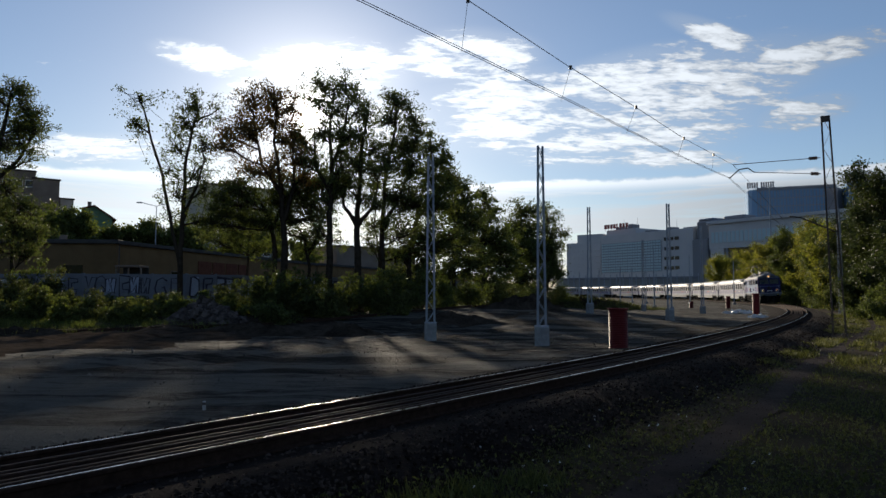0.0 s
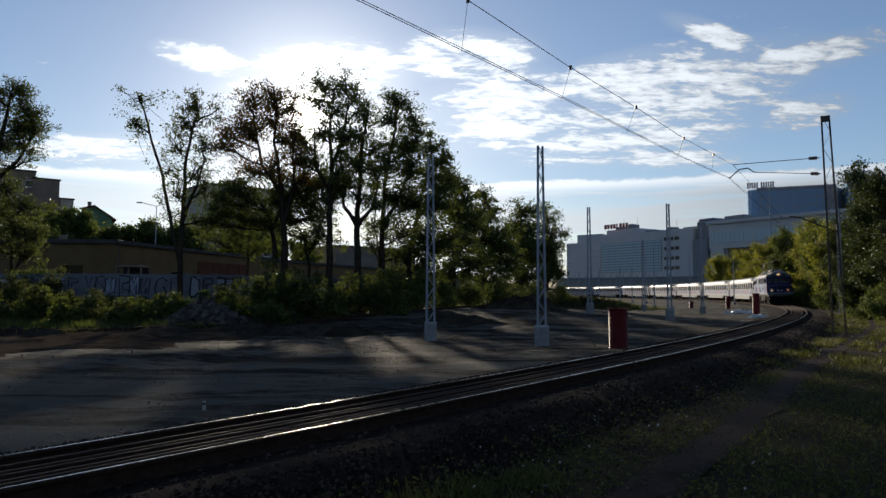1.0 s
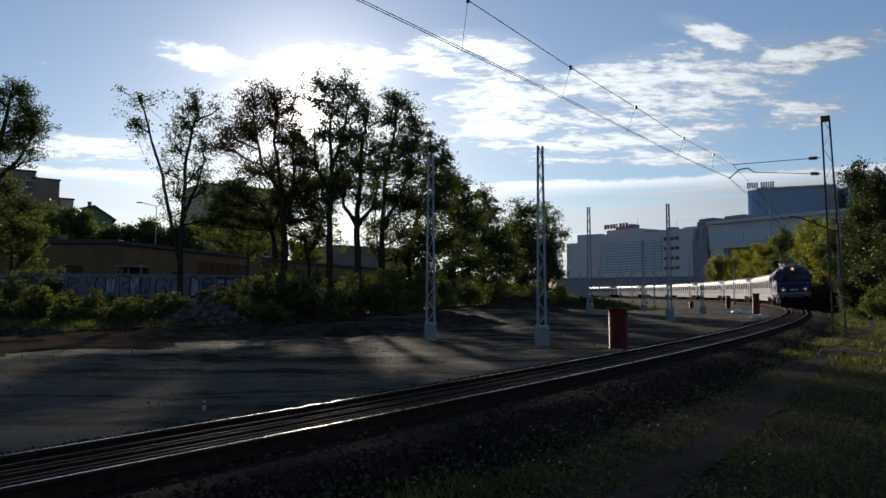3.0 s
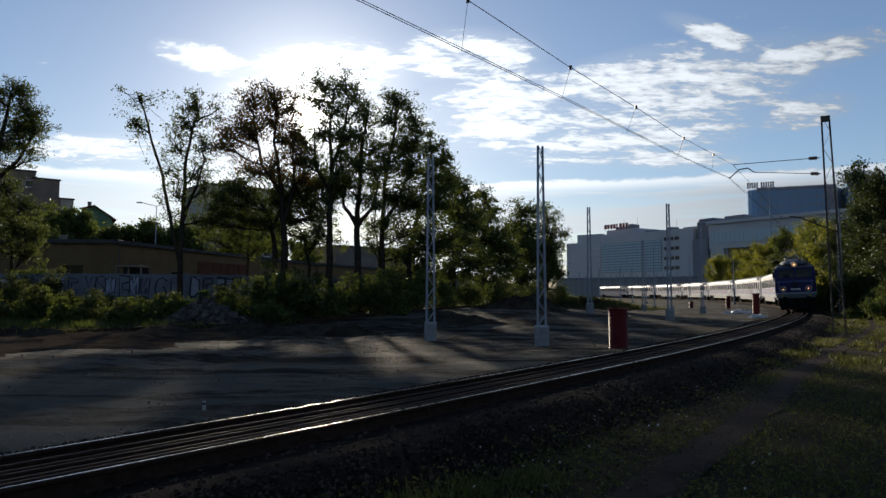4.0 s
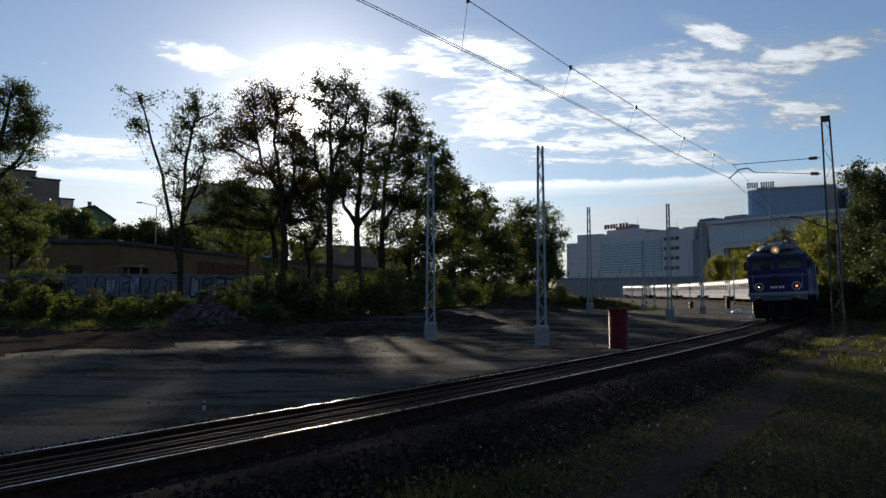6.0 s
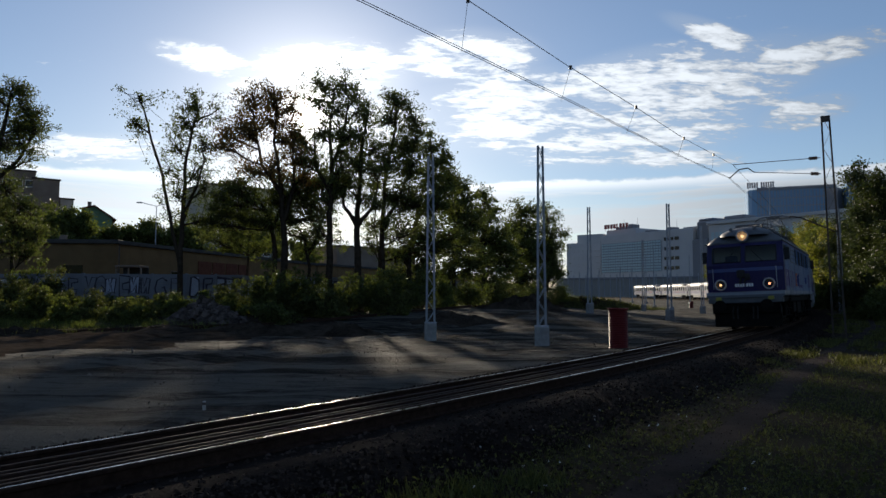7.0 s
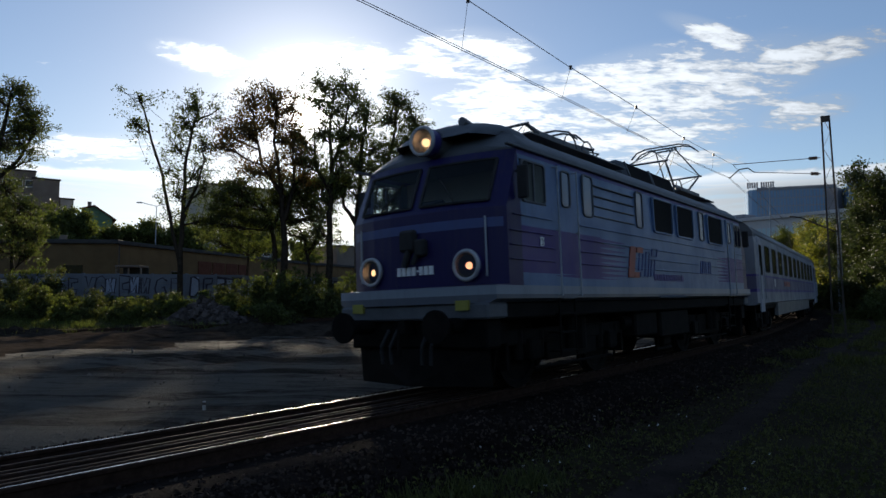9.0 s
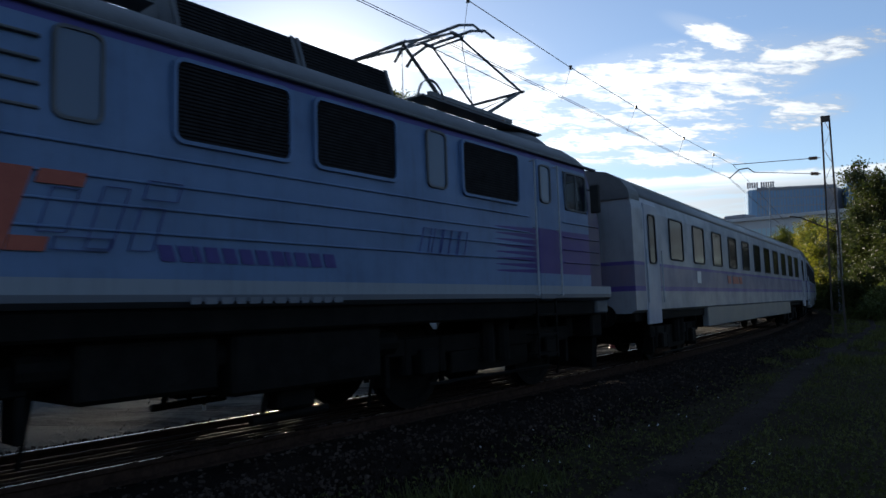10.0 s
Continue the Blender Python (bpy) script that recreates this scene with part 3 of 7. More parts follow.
crown_tree(632, 43, [[(632, 548), (632, 470), (631, 395), (634, 330), (640, 250), (648, 200)], [(631, 400), (608, 365), (598, 330)], [(632, 400), (660, 365), (668, 320)]],
           [(648, 205, 30, 28, 0.9), (624, 235, 30, 30), (660, 255, 34, 34, 0.8), (628, 290, 34, 32, 1.1), (664, 310, 30, 32), (606, 335, 24, 24), (640, 345, 32, 26), (672, 365, 26, 22)],
           "tall tree with a straight trunk and wide forking limbs", 15, "leaf_dark", 0.27)
crown_tree(677, 45, [[(677, 545), (677, 460), (676, 390), (682, 300), (700, 220), (702, 175)], [(677, 400), (705, 350), (725, 300), (735, 230)]],
           [(700, 172, 32, 22), (728, 200, 24, 30), (690, 210, 36, 30, 0.9), (738, 240, 18, 26), (712, 255, 38, 34, 0.9), (684, 290, 34, 34), (726, 300, 34, 36, 1.1), (700, 345, 38, 34), (735, 360, 30, 34), (682, 395, 28, 26, 0.8), (716, 408, 32, 26)],
           "tall tree with a rounded dark green crown", 16, "leaf_dark", 0.22, 0.56)
crown_tree(722, 49, [[(722, 540), (724, 450), (745, 350), (762, 270)]],
           [(762, 262, 24, 22), (785, 275, 20, 26), (758, 310, 34, 32), (795, 320, 22, 30), (770, 362, 40, 36, 1.2), (745, 420, 34, 32), (782, 425, 38, 34, 1.1), (715, 450, 28, 24, 0.8), (752, 470, 26, 24, 1.1), (742, 502, 28, 18, 1.0)],
           "leafy dark green tree in a dense row", 17, "leaf_dark", 0.2, 0.62, size=0.075)
crown_tree(803, 56, [[(803, 545), (803, 450), (806, 350), (812, 310)]],
           [(808, 318, 22, 26), (828, 345, 20, 22), (800, 372, 34, 36, 1.2), (832, 395, 28, 34, 1.1), (812, 440, 42, 36, 1.2), (786, 478, 32, 24), (840, 470, 34, 26)],
           "leafy dark green tree in a dense row", 18, "leaf_dark", 0.2, 0.62, size=0.085)
crown_tree(856, 64, [[(856, 540), (856, 450), (858, 345)]],
           [(858, 345, 26, 16), (842, 378, 30, 28), (872, 376, 20, 24), (862, 415, 38, 30, 1.2), (895, 430, 32, 30, 1.2), (868, 458, 44, 30, 1.3), (905, 470, 32, 26, 1.1), (860, 492, 44, 18), (840, 430, 26, 26)],
           "bushy yellowish green tree at the end of a row", 19, "leaf_mid", 0.2, 0.62, size=0.095)
crown_tree(915, 75, [[(915, 535), (915, 440), (925, 370)]],
           [(925, 374, 34, 20, 1.2), (906, 400, 22, 26, 1.2), (940, 405, 32, 32, 1.3), (918, 440, 36, 34, 1.2), (945, 455, 34, 32, 1.2), (925, 488, 44, 22, 1.2), (925, 510, 42, 14, 1.2), (890, 507, 30, 14, 1.0)],
           "dense dark tree at the end of a row", 20, "leaf_dark", 0.2, 0.62, size=0.10, cluster=0.45)
crown_tree(968, 77, [[(968, 535), (968, 450), (972, 385)]],
           [(970, 384, 20, 20, 1.2), (976, 415, 26, 26, 1.2), (962, 440, 32, 32, 1.3), (982, 455, 20, 30, 1.3), (965, 482, 36, 24, 1.3), (990, 490, 16, 20, 1.2), (965, 508, 34, 14, 1.2)],
           "dense dark tree at the end of a row", 21, "leaf_dark", 0.2, 0.62, size=0.10, cluster=0.45)
crown_tree(437, 50, [[(437, 545), (438, 470), (440, 420)]],
           [(440, 412, 26, 20), (420, 430, 24, 18), (455, 440, 26, 20), (402, 400, 24, 24), (380, 425, 24, 24)],
           "young light green tree filling a gap in the row", 22, "leaf_mid", 0.12)
crown_tree(700, 54, [[(700, 545), (700, 500), (702, 450)]],
           [(702, 455, 24, 24), (690, 490, 26, 22), (720, 480, 24, 26)],
           "young light green tree filling a gap in the row", 23, "leaf_mid", 0.1)
crown_tree(-30, 40, [[(-30, 560), (-30, 420), (-20, 300), (0, 200), (10, 150)], [(-25, 330), (20, 280), (45, 230)]],
           [(12, 150, 30, 28), (-20, 170, 40, 40), (38, 185, 28, 28), (10, 205, 40, 36), (52, 222, 20, 28, 0.7), (-20, 250, 40, 40), (25, 250, 38, 24, 0.8), (45, 275, 26, 16, 0.4), (0, 285, 36, 16, 0.7)],
           "leafy tree with drooping dark twigs", 24, "leaf_dark", 0.24)
crown_tree(20, 46, [[(20, 550), (20, 450), (22, 350)]],
           [(20, 335, 40, 28), (52, 365, 34, 26), (-10, 370, 40, 34), (30, 400, 44, 34), (68, 410, 22, 26), (-5, 440, 40, 34), (45, 445, 30, 26)],
           "bushy green tree beside a fence", 25, "leaf_dark", 0.18)
crown_tree(548, 47, [[(548, 545), (547, 470), (535, 420), (520, 390)], [(547, 450), (565, 400), (575, 360)]],
           [(500, 318, 30, 22, 1.2), (540, 326, 30, 24, 1.7), (580, 322, 26, 24, 1.8), (560, 316, 22, 20, 1.5), (594, 332, 20, 16, 1.5), (612, 318, 22, 20, 1.0), (515, 385, 32, 26, 0.8), (545, 360, 32, 28, 1.2), (575, 375, 26, 28, 1.0), (490, 405, 30, 24, 0.7), (530, 415, 34, 24, 0.8), (565, 415, 26, 26, 0.8), (545, 440, 30, 14, 0.7), (604, 420, 18, 22, 0.45)],
           "dark understorey tree between taller trunks", 26, "leaf_dark", 0.14, 0.48)
crown_tree(672, 52, [[(672, 545), (672, 480), (668, 430), (662, 400)]],
           [(660, 325, 28, 20, 1.0), (655, 395, 26, 22, 1.0), (685, 420, 26, 24, 1.1), (660, 440, 22, 20, 0.8), (648, 425, 20, 20, 0.5), (690, 445, 20, 16, 0.9), (730, 440, 26, 24, 1.0)],
           "dark understorey tree between taller trunks", 27, "leaf_dark", 0.12)


# ---------------------------------------------------------------- train
SPEED, S9 = 11.0265, 22.5355      # metres a second; place of the locomotive's middle at 9 s
COACH = 27.36                     # coach with its gap


def livery(name, zones, base, rough=0.4, grime=0.35):
    """Paint in bands: zones of (x0, x1, z0, z1, colour, hatch) on |x| and z of the body, over a base coat, with road dirt."""
    m = bpy.data.materials.new(name)
    m.use_nodes = True
    k = Nodes(m.node_tree)
    co = k.add("ShaderNodeTexCoord").outputs["Object"]
    c = k.add("ShaderNodeSeparateXYZ", {0: co})
    ax, z = k.math("ABSOLUTE", c.outputs[0]), c.outputs[2]
    sx = k.math("MULTIPLY", c.outputs[0], k.math("SIGN", c.outputs[1]))     # same on both sides when turned about
    col = None
    large = k.noise(co, 1.3, 5, 0.6)
    col = k.mix(k.ramp(large, 0.3, 0.7), base, tuple(v * 0.82 for v in base))
    for x0, x1, z0, z1, paint, hatch, *turned_about in zones:
        edge = k.math("MULTIPLY", k.math("SINE", k.math("MULTIPLY", z, 70.0)), hatch) if hatch else 0.0
        xx = k.math("ADD", sx if turned_about else ax, edge)
        f = k.math("MULTIPLY", k.math("GREATER_THAN", xx, x0), k.math("LESS_THAN", xx, x1))
        f = k.math("MULTIPLY", f, k.math("MULTIPLY", k.math("GREATER_THAN", z, z0), k.math("LESS_THAN", z, z1)))
        col = k.mix(f, col, paint)
    streak = k.noise(k.add("ShaderNodeMapping", {0: co, "Scale": (6.0, 6.0, 0.5)}), 2.0, 4, 0.6)
    dirt = k.math("MULTIPLY", k.ramp(k.math("ADD", k.math("MULTIPLY", streak, 0.6), k.math("MULTIPLY", large, 0.4)), 0.45, 0.75), grime)
    col = k.mix(dirt, col, (0.055, 0.05, 0.048))
    bs = k.add("ShaderNodeBsdfPrincipled", {"Base Color": col, "Coat Weight": 0.08, "Coat Roughness": 0.15, "Specular IOR Level": 0.27})
    k.link(k.ramp(large, 0.3, 0.7, rough, rough + 0.2), bs.inputs["Roughness"])
    k.link(k.add("ShaderNodeBump", {"Strength": 0.25, "Distance": 0.01, "Height": k.noise(co, 2.2, 3, 0.5)}), bs.inputs["Normal"])
    k.add("ShaderNodeOutputMaterial", {0: bs})
    return m


NAVY, PURPLE, PALE, WHITE = (0.0075, 0.0045, 0.064), (0.034, 0.015, 0.150), (0.050, 0.075, 0.20), (0.20, 0.23, 0.275)
M["loco_paint"] = livery("locomotive_paint", [
    (4.35, 9.5, 1.80, 2.50, PURPLE, 0.55), (3.25, 5.0, 1.74, 2.50, PURPLE, 0.6, True),
    (6.66, 9.0, 1.61, 3.80, NAVY, 0), (7.08, 9.0, 2.46, 2.60, PALE, 0),
    (0, 9, 1.48, 1.61, WHITE, 0), (0, 9, 1.0, 1.48, (0.085, 0.095, 0.12), 0),
    (0, 6.66, 3.585, 3.70, (0.05, 0.045, 0.22), 0)], (0.098, 0.172, 0.315), 0.36, 0.30)
M["coach_paint"] = livery("coach_paint", [
    (0, 14, 1.62, 2.12, (0.115, 0.118, 0.19), 0), (0, 14, 1.54, 1.64, (0.06, 0.045, 0.21), 0), (0, 14, 2.06, 2.13, (0.06, 0.045, 0.21), 0),
    (11.66, 12.66, 0.5, 3.5, (0.27, 0.29, 0.35), 0)], (0.225, 0.246, 0.285), 0.4, 0.3)
M["roof_paint"] = surface("grey_roof_paint", (0.055, 0.06, 0.07), (0.10, 0.108, 0.12), 1.5, 0.6, bump=0.004)
M["coach_roof"] = surface("coach_roof_paint", (0.12, 0.125, 0.132), (0.17, 0.175, 0.185), 1.2, 0.40, 0.2, rough2=0.54)
M["black_iron"] = surface("greasy_black_iron", (0.004, 0.004, 0.004), (0.012, 0.0105, 0.0095), 4, 0.75, 0.0, bump=0.004, spec=0.07)
M["rubber"] = surface("black_rubber", (0.012, 0.012, 0.013), (0.025, 0.025, 0.026), 6, 0.8)
M["grille"] = surface("black_grille", (0.005, 0.005, 0.006), (0.011, 0.011, 0.012), 6, 0.7, spec=0.05)
M["slat"] = surface("dark_slats", (0.010, 0.010, 0.012), (0.022, 0.022, 0.025), 6, 0.7, spec=0.08)
M["insulator"] = surface("brown_insulator", (0.10, 0.05, 0.035), (0.16, 0.08, 0.05), 8, 0.3)
M["pan_steel"] = surface("pantograph_steel", (0.07, 0.075, 0.085), (0.15, 0.155, 0.165), 8, 0.5, 0.4)
M["windscreen"] = pane("windscreen_glass", (0.05, 0.06, 0.075), 0.04, 0.80)
M["train_window"] = pane("train_window_glass", (0.008, 0.010, 0.012), 0.05, 0.0, 0.5, 1.16)
M["lamp_glass"] = pane("lamp_glass", (0.1, 0.1, 0.1), 0.08, 0.8)
M["lamp_on"] = glowing("burning_headlamp", (1.0, 0.46, 0.22), 3.4)
M["lamp_red"] = glowing("reddish_headlamp", (1.0, 0.30, 0.16), 3.6)
M["ring_paint"] = surface("silver_lamp_ring", (0.30, 0.31, 0.33), (0.42, 0.43, 0.45), 8, 0.4, 0.3)
M["reflector"] = surface("dull_reflector", (0.22, 0.21, 0.20), (0.32, 0.31, 0.29), 8, 0.38, 0.9)
M["white_paint"] = surface("white_paint", (0.66, 0.67, 0.68), (0.78, 0.78, 0.78), 8, 0.5)
M["navy_paint"] = surface("navy_paint", (0.03, 0.024, 0.14), (0.045, 0.035, 0.18), 5, 0.5)
M["orange_paint"] = surface("orange_paint", (0.25, 0.048, 0.030), (0.33, 0.075, 0.045), 5, 0.5)
M["logo_blue"] = surface("faded_blue_paint", (0.055, 0.065, 0.20), (0.08, 0.10, 0.26), 5, 0.5)
M["yellow_plate"] = surface("yellow_plate", (0.20, 0.19, 0.03), (0.28, 0.26, 0.05), 8, 0.6)
M["blind"] = pane("grey_blinds_behind_glass", (0.060, 0.095, 0.155), 0.12, 0.0)
M["seat_cloth"] = surface("seat_cloth", (0.05, 0.06, 0.09), (0.08, 0.09, 0.13), 5, 0.9)

ROOFING = [(1.46, 3.66), (1.50, 3.69), (1.42, 3.82), (1.22, 3.99), (0.88, 4.13), (0.45, 4.21), (0.0, 4.24)]


def nose(y, z):
    """How far forward the cab front reaches; the sill stands out below it."""
    if z < 1.62:
        return 7.58 - 0.16 * (abs(y) / 1.5) ** 3
    x = 7.32 - 0.26 * (abs(y) / 1.5) ** 2.6
    if z > 2.75:
        x -= 0.42 * (z - 2.75) / 0.95
    if z > 3.68:
        x -= (z - 3.68) * 0.9
    return x


def half_width(z):
    return 1.40 + 0.10 * min(1.0, (z - 1.37) / 0.05) - max(0.0, z - 2.8) * 0.035


def loco_shell():
    """Body skin as cells, left open where the cab glass sits."""
    zs = [1.37, 1.42, 1.48, 1.61, 1.63, 1.95, 2.2, 2.5, 2.75, 2.86, 3.15, 3.52, 3.58, 3.66]
    xs = [-6.62, -5.86, -4.5, -3.0, -1.5, 0.0, 1.5, 3.0, 4.5, 5.86, 6.62]
    ys = [-1.0, -0.827, -0.6, -0.33, -0.06, 0.06, 0.33, 0.6, 0.827, 1.0]
    verts, faces = [], []

    def sheet(grid, hole):
        o, w = len(verts), len(grid[0])
        for row in grid:
            verts.extend(row)
        for j in range(len(grid) - 1):
            for i in range(w - 1):
                if not hole(i, j):
                    faces.append((o + j * w + i, o + j * w + i + 1, o + (j + 1) * w + i + 1, o + (j + 1) * w + i))

    for s in (-1, 1):
        rows = []
        for z in zs:
            y = s * half_width(z)
            rows.append([(-nose(y, z), y, z)] + [(x, y, z) for x in xs] + [(nose(y, z), y, z)])
        sheet(rows, lambda i, j: i in (1, 10) and 9 <= j < 11)
    for e in (-1, 1):
        rows = [[(e * nose(q * half_width(z), z), q * half_width(z), z) for q in ys] for z in zs]
        sheet(rows, lambda i, j: i in (1, 2, 3, 5, 6, 7) and 9 <= j < 11)
    return verts, faces


def mirror(profile):
    return [(-y, z) for y, z in profile] + [(y, z) for y, z in reversed(profile) if y > 1e-6]


def half_shell(profile, xs_mid, caps):
    """Loft of a section from cab front to cab front, closed by bowed and raked ends."""
    prof = mirror(profile)
    zc = sum(z for _, z in prof) / len(prof)
    rings = []
    for k in (0.0, 0.3, 0.6, 0.85, 1.0) if caps else (1.0,):
        rings.append([(-nose(y * k, zc + (z - zc) * k), y * k, zc + (z - zc) * k) for y, z in prof])
    for x in xs_mid:
        rings.append([(x, y, z) for y, z in prof])
    for k in (1.0, 0.85, 0.6, 0.3, 0.0) if caps else (1.0,):
        rings.append([(nose(y * k, zc + (z - zc) * k), y * k, zc + (z - zc) * k) for y, z in prof])
    return ring_loft(rings, closed=True, caps=False)


def wheelset(name, r, parent, x):
    """An axle carrying two dished wheels with flanged tyres."""
    bm = bar(bmesh.new(), (0, -0.98, 0), (0, 0.98, 0), 0.085, 12)
    axle = part(name, bm, "black_iron", parent, "steel axle with two worn wheels", m=pose(x, 0, r))
    ang = [2 * math.pi * i / 28 for i in range(28)]
    for side in (-1, 1):
        prof = [(0.09, 0.88), (0.17, 0.88), (0.19, 0.80), (r * 0.80, 0.775), (r * 0.84, 0.815), (r, 0.815), (r, 0.70), (r + 0.03, 0.685), (r + 0.03, 0.66), (r * 0.84, 0.66), (r * 0.80, 0.735), (0.19, 0.72), (0.09, 0.70)]
        rings = [[(q * math.cos(a), side * yy, q * math.sin(a)) for a in ang] for q, yy in prof]
        part("wheel", raw_mesh("wheel", *ring_loft(rings, caps=False), "black_iron"), None, axle)
    return axle


def bogie(parent, x, base, r, label):
    """Side frames with axle boxes and springs, cross beams, brake gear."""
    bm = bmesh.new()
    for side in (-1, 1):
        y = side * 1.02
        box(bm, x - base / 2 - 0.75, x + base / 2 + 0.75, y - 0.06, y + 0.06, r + 0.08, r + 0.32, 0.02)
        box(bm, x - base / 2 + 0.55, x + base / 2 - 0.55, y - 0.05, y + 0.05, r - 0.22, r + 0.1, 0.02)
        for e in (-1, 1):
            ex = x + e * base / 2
            box(bm, ex - 0.17, ex + 0.17, y - 0.1 + 0.06 * side, y + 0.1 + 0.06 * side, r - 0.18, r + 0.16, 0.03)
            for o in (-0.34, 0.34):
                bar(bm, (ex + o, y, r - 0.15), (ex + o, y, r + 0.3), 0.09, 10)
            box(bm, ex + e * (r + 0.04), ex + e * (r + 0.12), y - 0.25, y + 0.05, r - 0.28, r + 0.2, 0.01)
        bar(bm, (x - 0.2, y + 0.08 * side, r - 0.1), (x - 0.2, y + 0.08 * side, r + 0.5), 0.12, 10)
        bar(bm, (x + 0.2, y + 0.08 * side, r - 0.1), (x + 0.2, y + 0.08 * side, r + 0.5), 0.12, 10)
        bar(bm, (x - base / 2, y + 0.1 * side, r - 0.3), (x + base / 2, y + 0.1 * side, r - 0.3), 0.025, 6)
    box(bm, x - 0.35, x + 0.35, -1.0, 1.0, r - 0.1, r + 0.3, 0.03)
    ob = part("bogie", bm, "black_iron", parent, label)
    for side in (-1, 1):
        for e in (-1, 1):
            ex = x + e * base / 2
            bm = bmesh.new()
            bar(bm, (ex + e * (r + 0.20), side * 0.98, r + 0.25), (ex + e * (r + 0.16), side * 0.80, 0.12), 0.022, 6)
            box(bm, ex + e * (r + 0.20) - 0.11, ex + e * (r + 0.20) + 0.11, side * 0.98 - 0.1, side * 0.98 + 0.1, r + 0.12, r + 0.46, 0.02)
            part("sand_pipe", bm, "black_iron", ob)
            bm = bmesh.new()
            strut(bm, (ex - e * (r + 0.08), side * 0.76, 0.20), (ex - e * (r + 0.02), side * 0.76, r + 0.2), 0.07, 0.05)
            bar(bm, (ex - e * (r + 0.08), side * 0.80, 0.24), (x, side * 0.80, 0.30), 0.02, 6)
            part("brake_hanger", bm, "black_iron", ob)
    return ob


def rounded(x0, x1, z0, z1, r, k=3):
    """Outline of a rectangle with round corners."""
    out = []
    for cx, cz, a0 in ((x1 - r, z1 - r, 0), (x0 + r, z1 - r, 90), (x0 + r, z0 + r, 180), (x1 - r, z0 + r, 270)):
        for i in range(k + 1):
            a = radians(a0 + 90 * i / k)
            out.append((cx + r * math.cos(a), cz + r * math.sin(a)))
    return out


def round_frame(name, x0, x1, z0, z1, y, s, w, depth, r, material):
    """A proud frame with round corners on a side wall."""
    rings = []
    for inset, out in ((0.0, 0.0), (0.004, depth), (w, depth), (w, 0.0)):
        rings.append([(x, y + s * out, z) for x, z in rounded(x0 + inset, x1 - inset, z0 + inset, z1 - inset, max(0.01, r - inset * 0.6))])
    return raw_mesh(name, *ring_loft(rings, caps=False), material)


def round_pane(name, x0, x1, z0, z1, y, r, material):
    pts = rounded(x0, x1, z0, z1, r)
    return raw_mesh(name, [(x, y, z) for x, z in pts], [tuple(range(len(pts)))], material)


def window(parent, x0, x1, z0, z1, y, name="window", glass="train_window", rim="roof_paint", depth=0.03, bars=0):
    """A rounded frame round a pane, standing a little proud of a side wall."""
    s = 1 if y > 0 else -1
    w = 0.032
    ob = part(name, round_frame(name, x0, x1, z0, z1, y, s, w, depth, 0.09, rim), None, parent, "window in a dark rounded frame")
    for i in range(bars):
        xx = x0 + (x1 - x0) * (i + 1) / (bars + 1)
        part("glazing_bar", boxes((xx - 0.014, xx + 0.014, min(y, y + s * depth), max(y, y + s * depth), z0 + w, z1 - w)), rim, ob)
    part("pane", round_pane("pane", x0 + w * 0.6, x1 - w * 0.6, z0 + w * 0.6, z1 - w * 0.6, y + s * 0.012, 0.075, glass), None, ob)
    return ob


def louvre(parent, x0, x1, z0, z1, y):
    """A dark air intake: rounded frame, backing and thin slats."""
    s = 1 if y > 0 else -1
    w = 0.04
    ob = part("air_intake", round_frame("air_intake", x0, x1, z0, z1, y, s, w, 0.045, 0.1, "loco_paint"), None, parent, "black slatted air intake in a grey frame")
    part("backing", round_pane("backing", x0 + w * 0.6, x1 - w * 0.6, z0 + w * 0.6, z1 - w * 0.6, y + s * 0.006, 0.08, "grille"), None, ob)
    bm = bmesh.new()
    k = 20
    for i in range(k):
        z = z0 + w + (z1 - z0 - 2 * w) * (i + 0.5) / k
        strut(bm, (x0 + w, y + s * 0.02, z), (x1 - w, y + s * 0.02, z), 0.006, 0.022)
    part("slats", bm, "slat", ob, "thin black slats")
    return ob


def lettering(parent, x0, x1, z0, z1, y, material, pattern, name="lettering", slant=0.0):
    """Plain bars in place of words: pattern of widths, a gap after each."""
    bm = bmesh.new()
    total = sum(pattern) * 1.35
    x = x0
    s = 1 if y > 0 else -1
    for w in pattern:
        ww = (x1 - x0) * w / total
        box(bm, x, x + ww, min(y, y + s * 0.006), max(y, y + s * 0.006), z0, z1)
        x += ww * 1.35
    if slant:
        for v in bm.verts:
            v.co.x += slant * (v.co.z - z0)
    return part(name, bm, material, parent)


def mark(parent, x, z, w, h, s, material, line, way):
    """A slanted plain shape on the side: solid, or a hollow outline of the given line width; way: where it leans back to."""
    y = s * 1.5235
    slant = 0.30
    out = [(x, z), (x + way * w, z), (x + way * (w + slant * h), z + h), (x + way * slant * h, z + h)]
    if not line:
        bm = bmesh.new()
        lo = [bm.verts.new((px, y - s * 0.02, pz)) for px, pz in out]
        hi = [bm.verts.new((px, y, pz)) for px, pz in out]
        bm.faces.new(hi)
        for i in range(4):
            bm.faces.new((lo[i], lo[(i + 1) % 4], hi[(i + 1) % 4], hi[i]))
        return part("logo_mark", bm, material, parent)
    bm = bmesh.new()
    for (xa, za), (xb, zb) in zip(out, out[1:] + out[:1]):
        strut(bm, (xa, y, za), (xb, y, zb), line, 0.004)
    return part("logo_mark", bm, material, parent, "thin outlined letter shape")


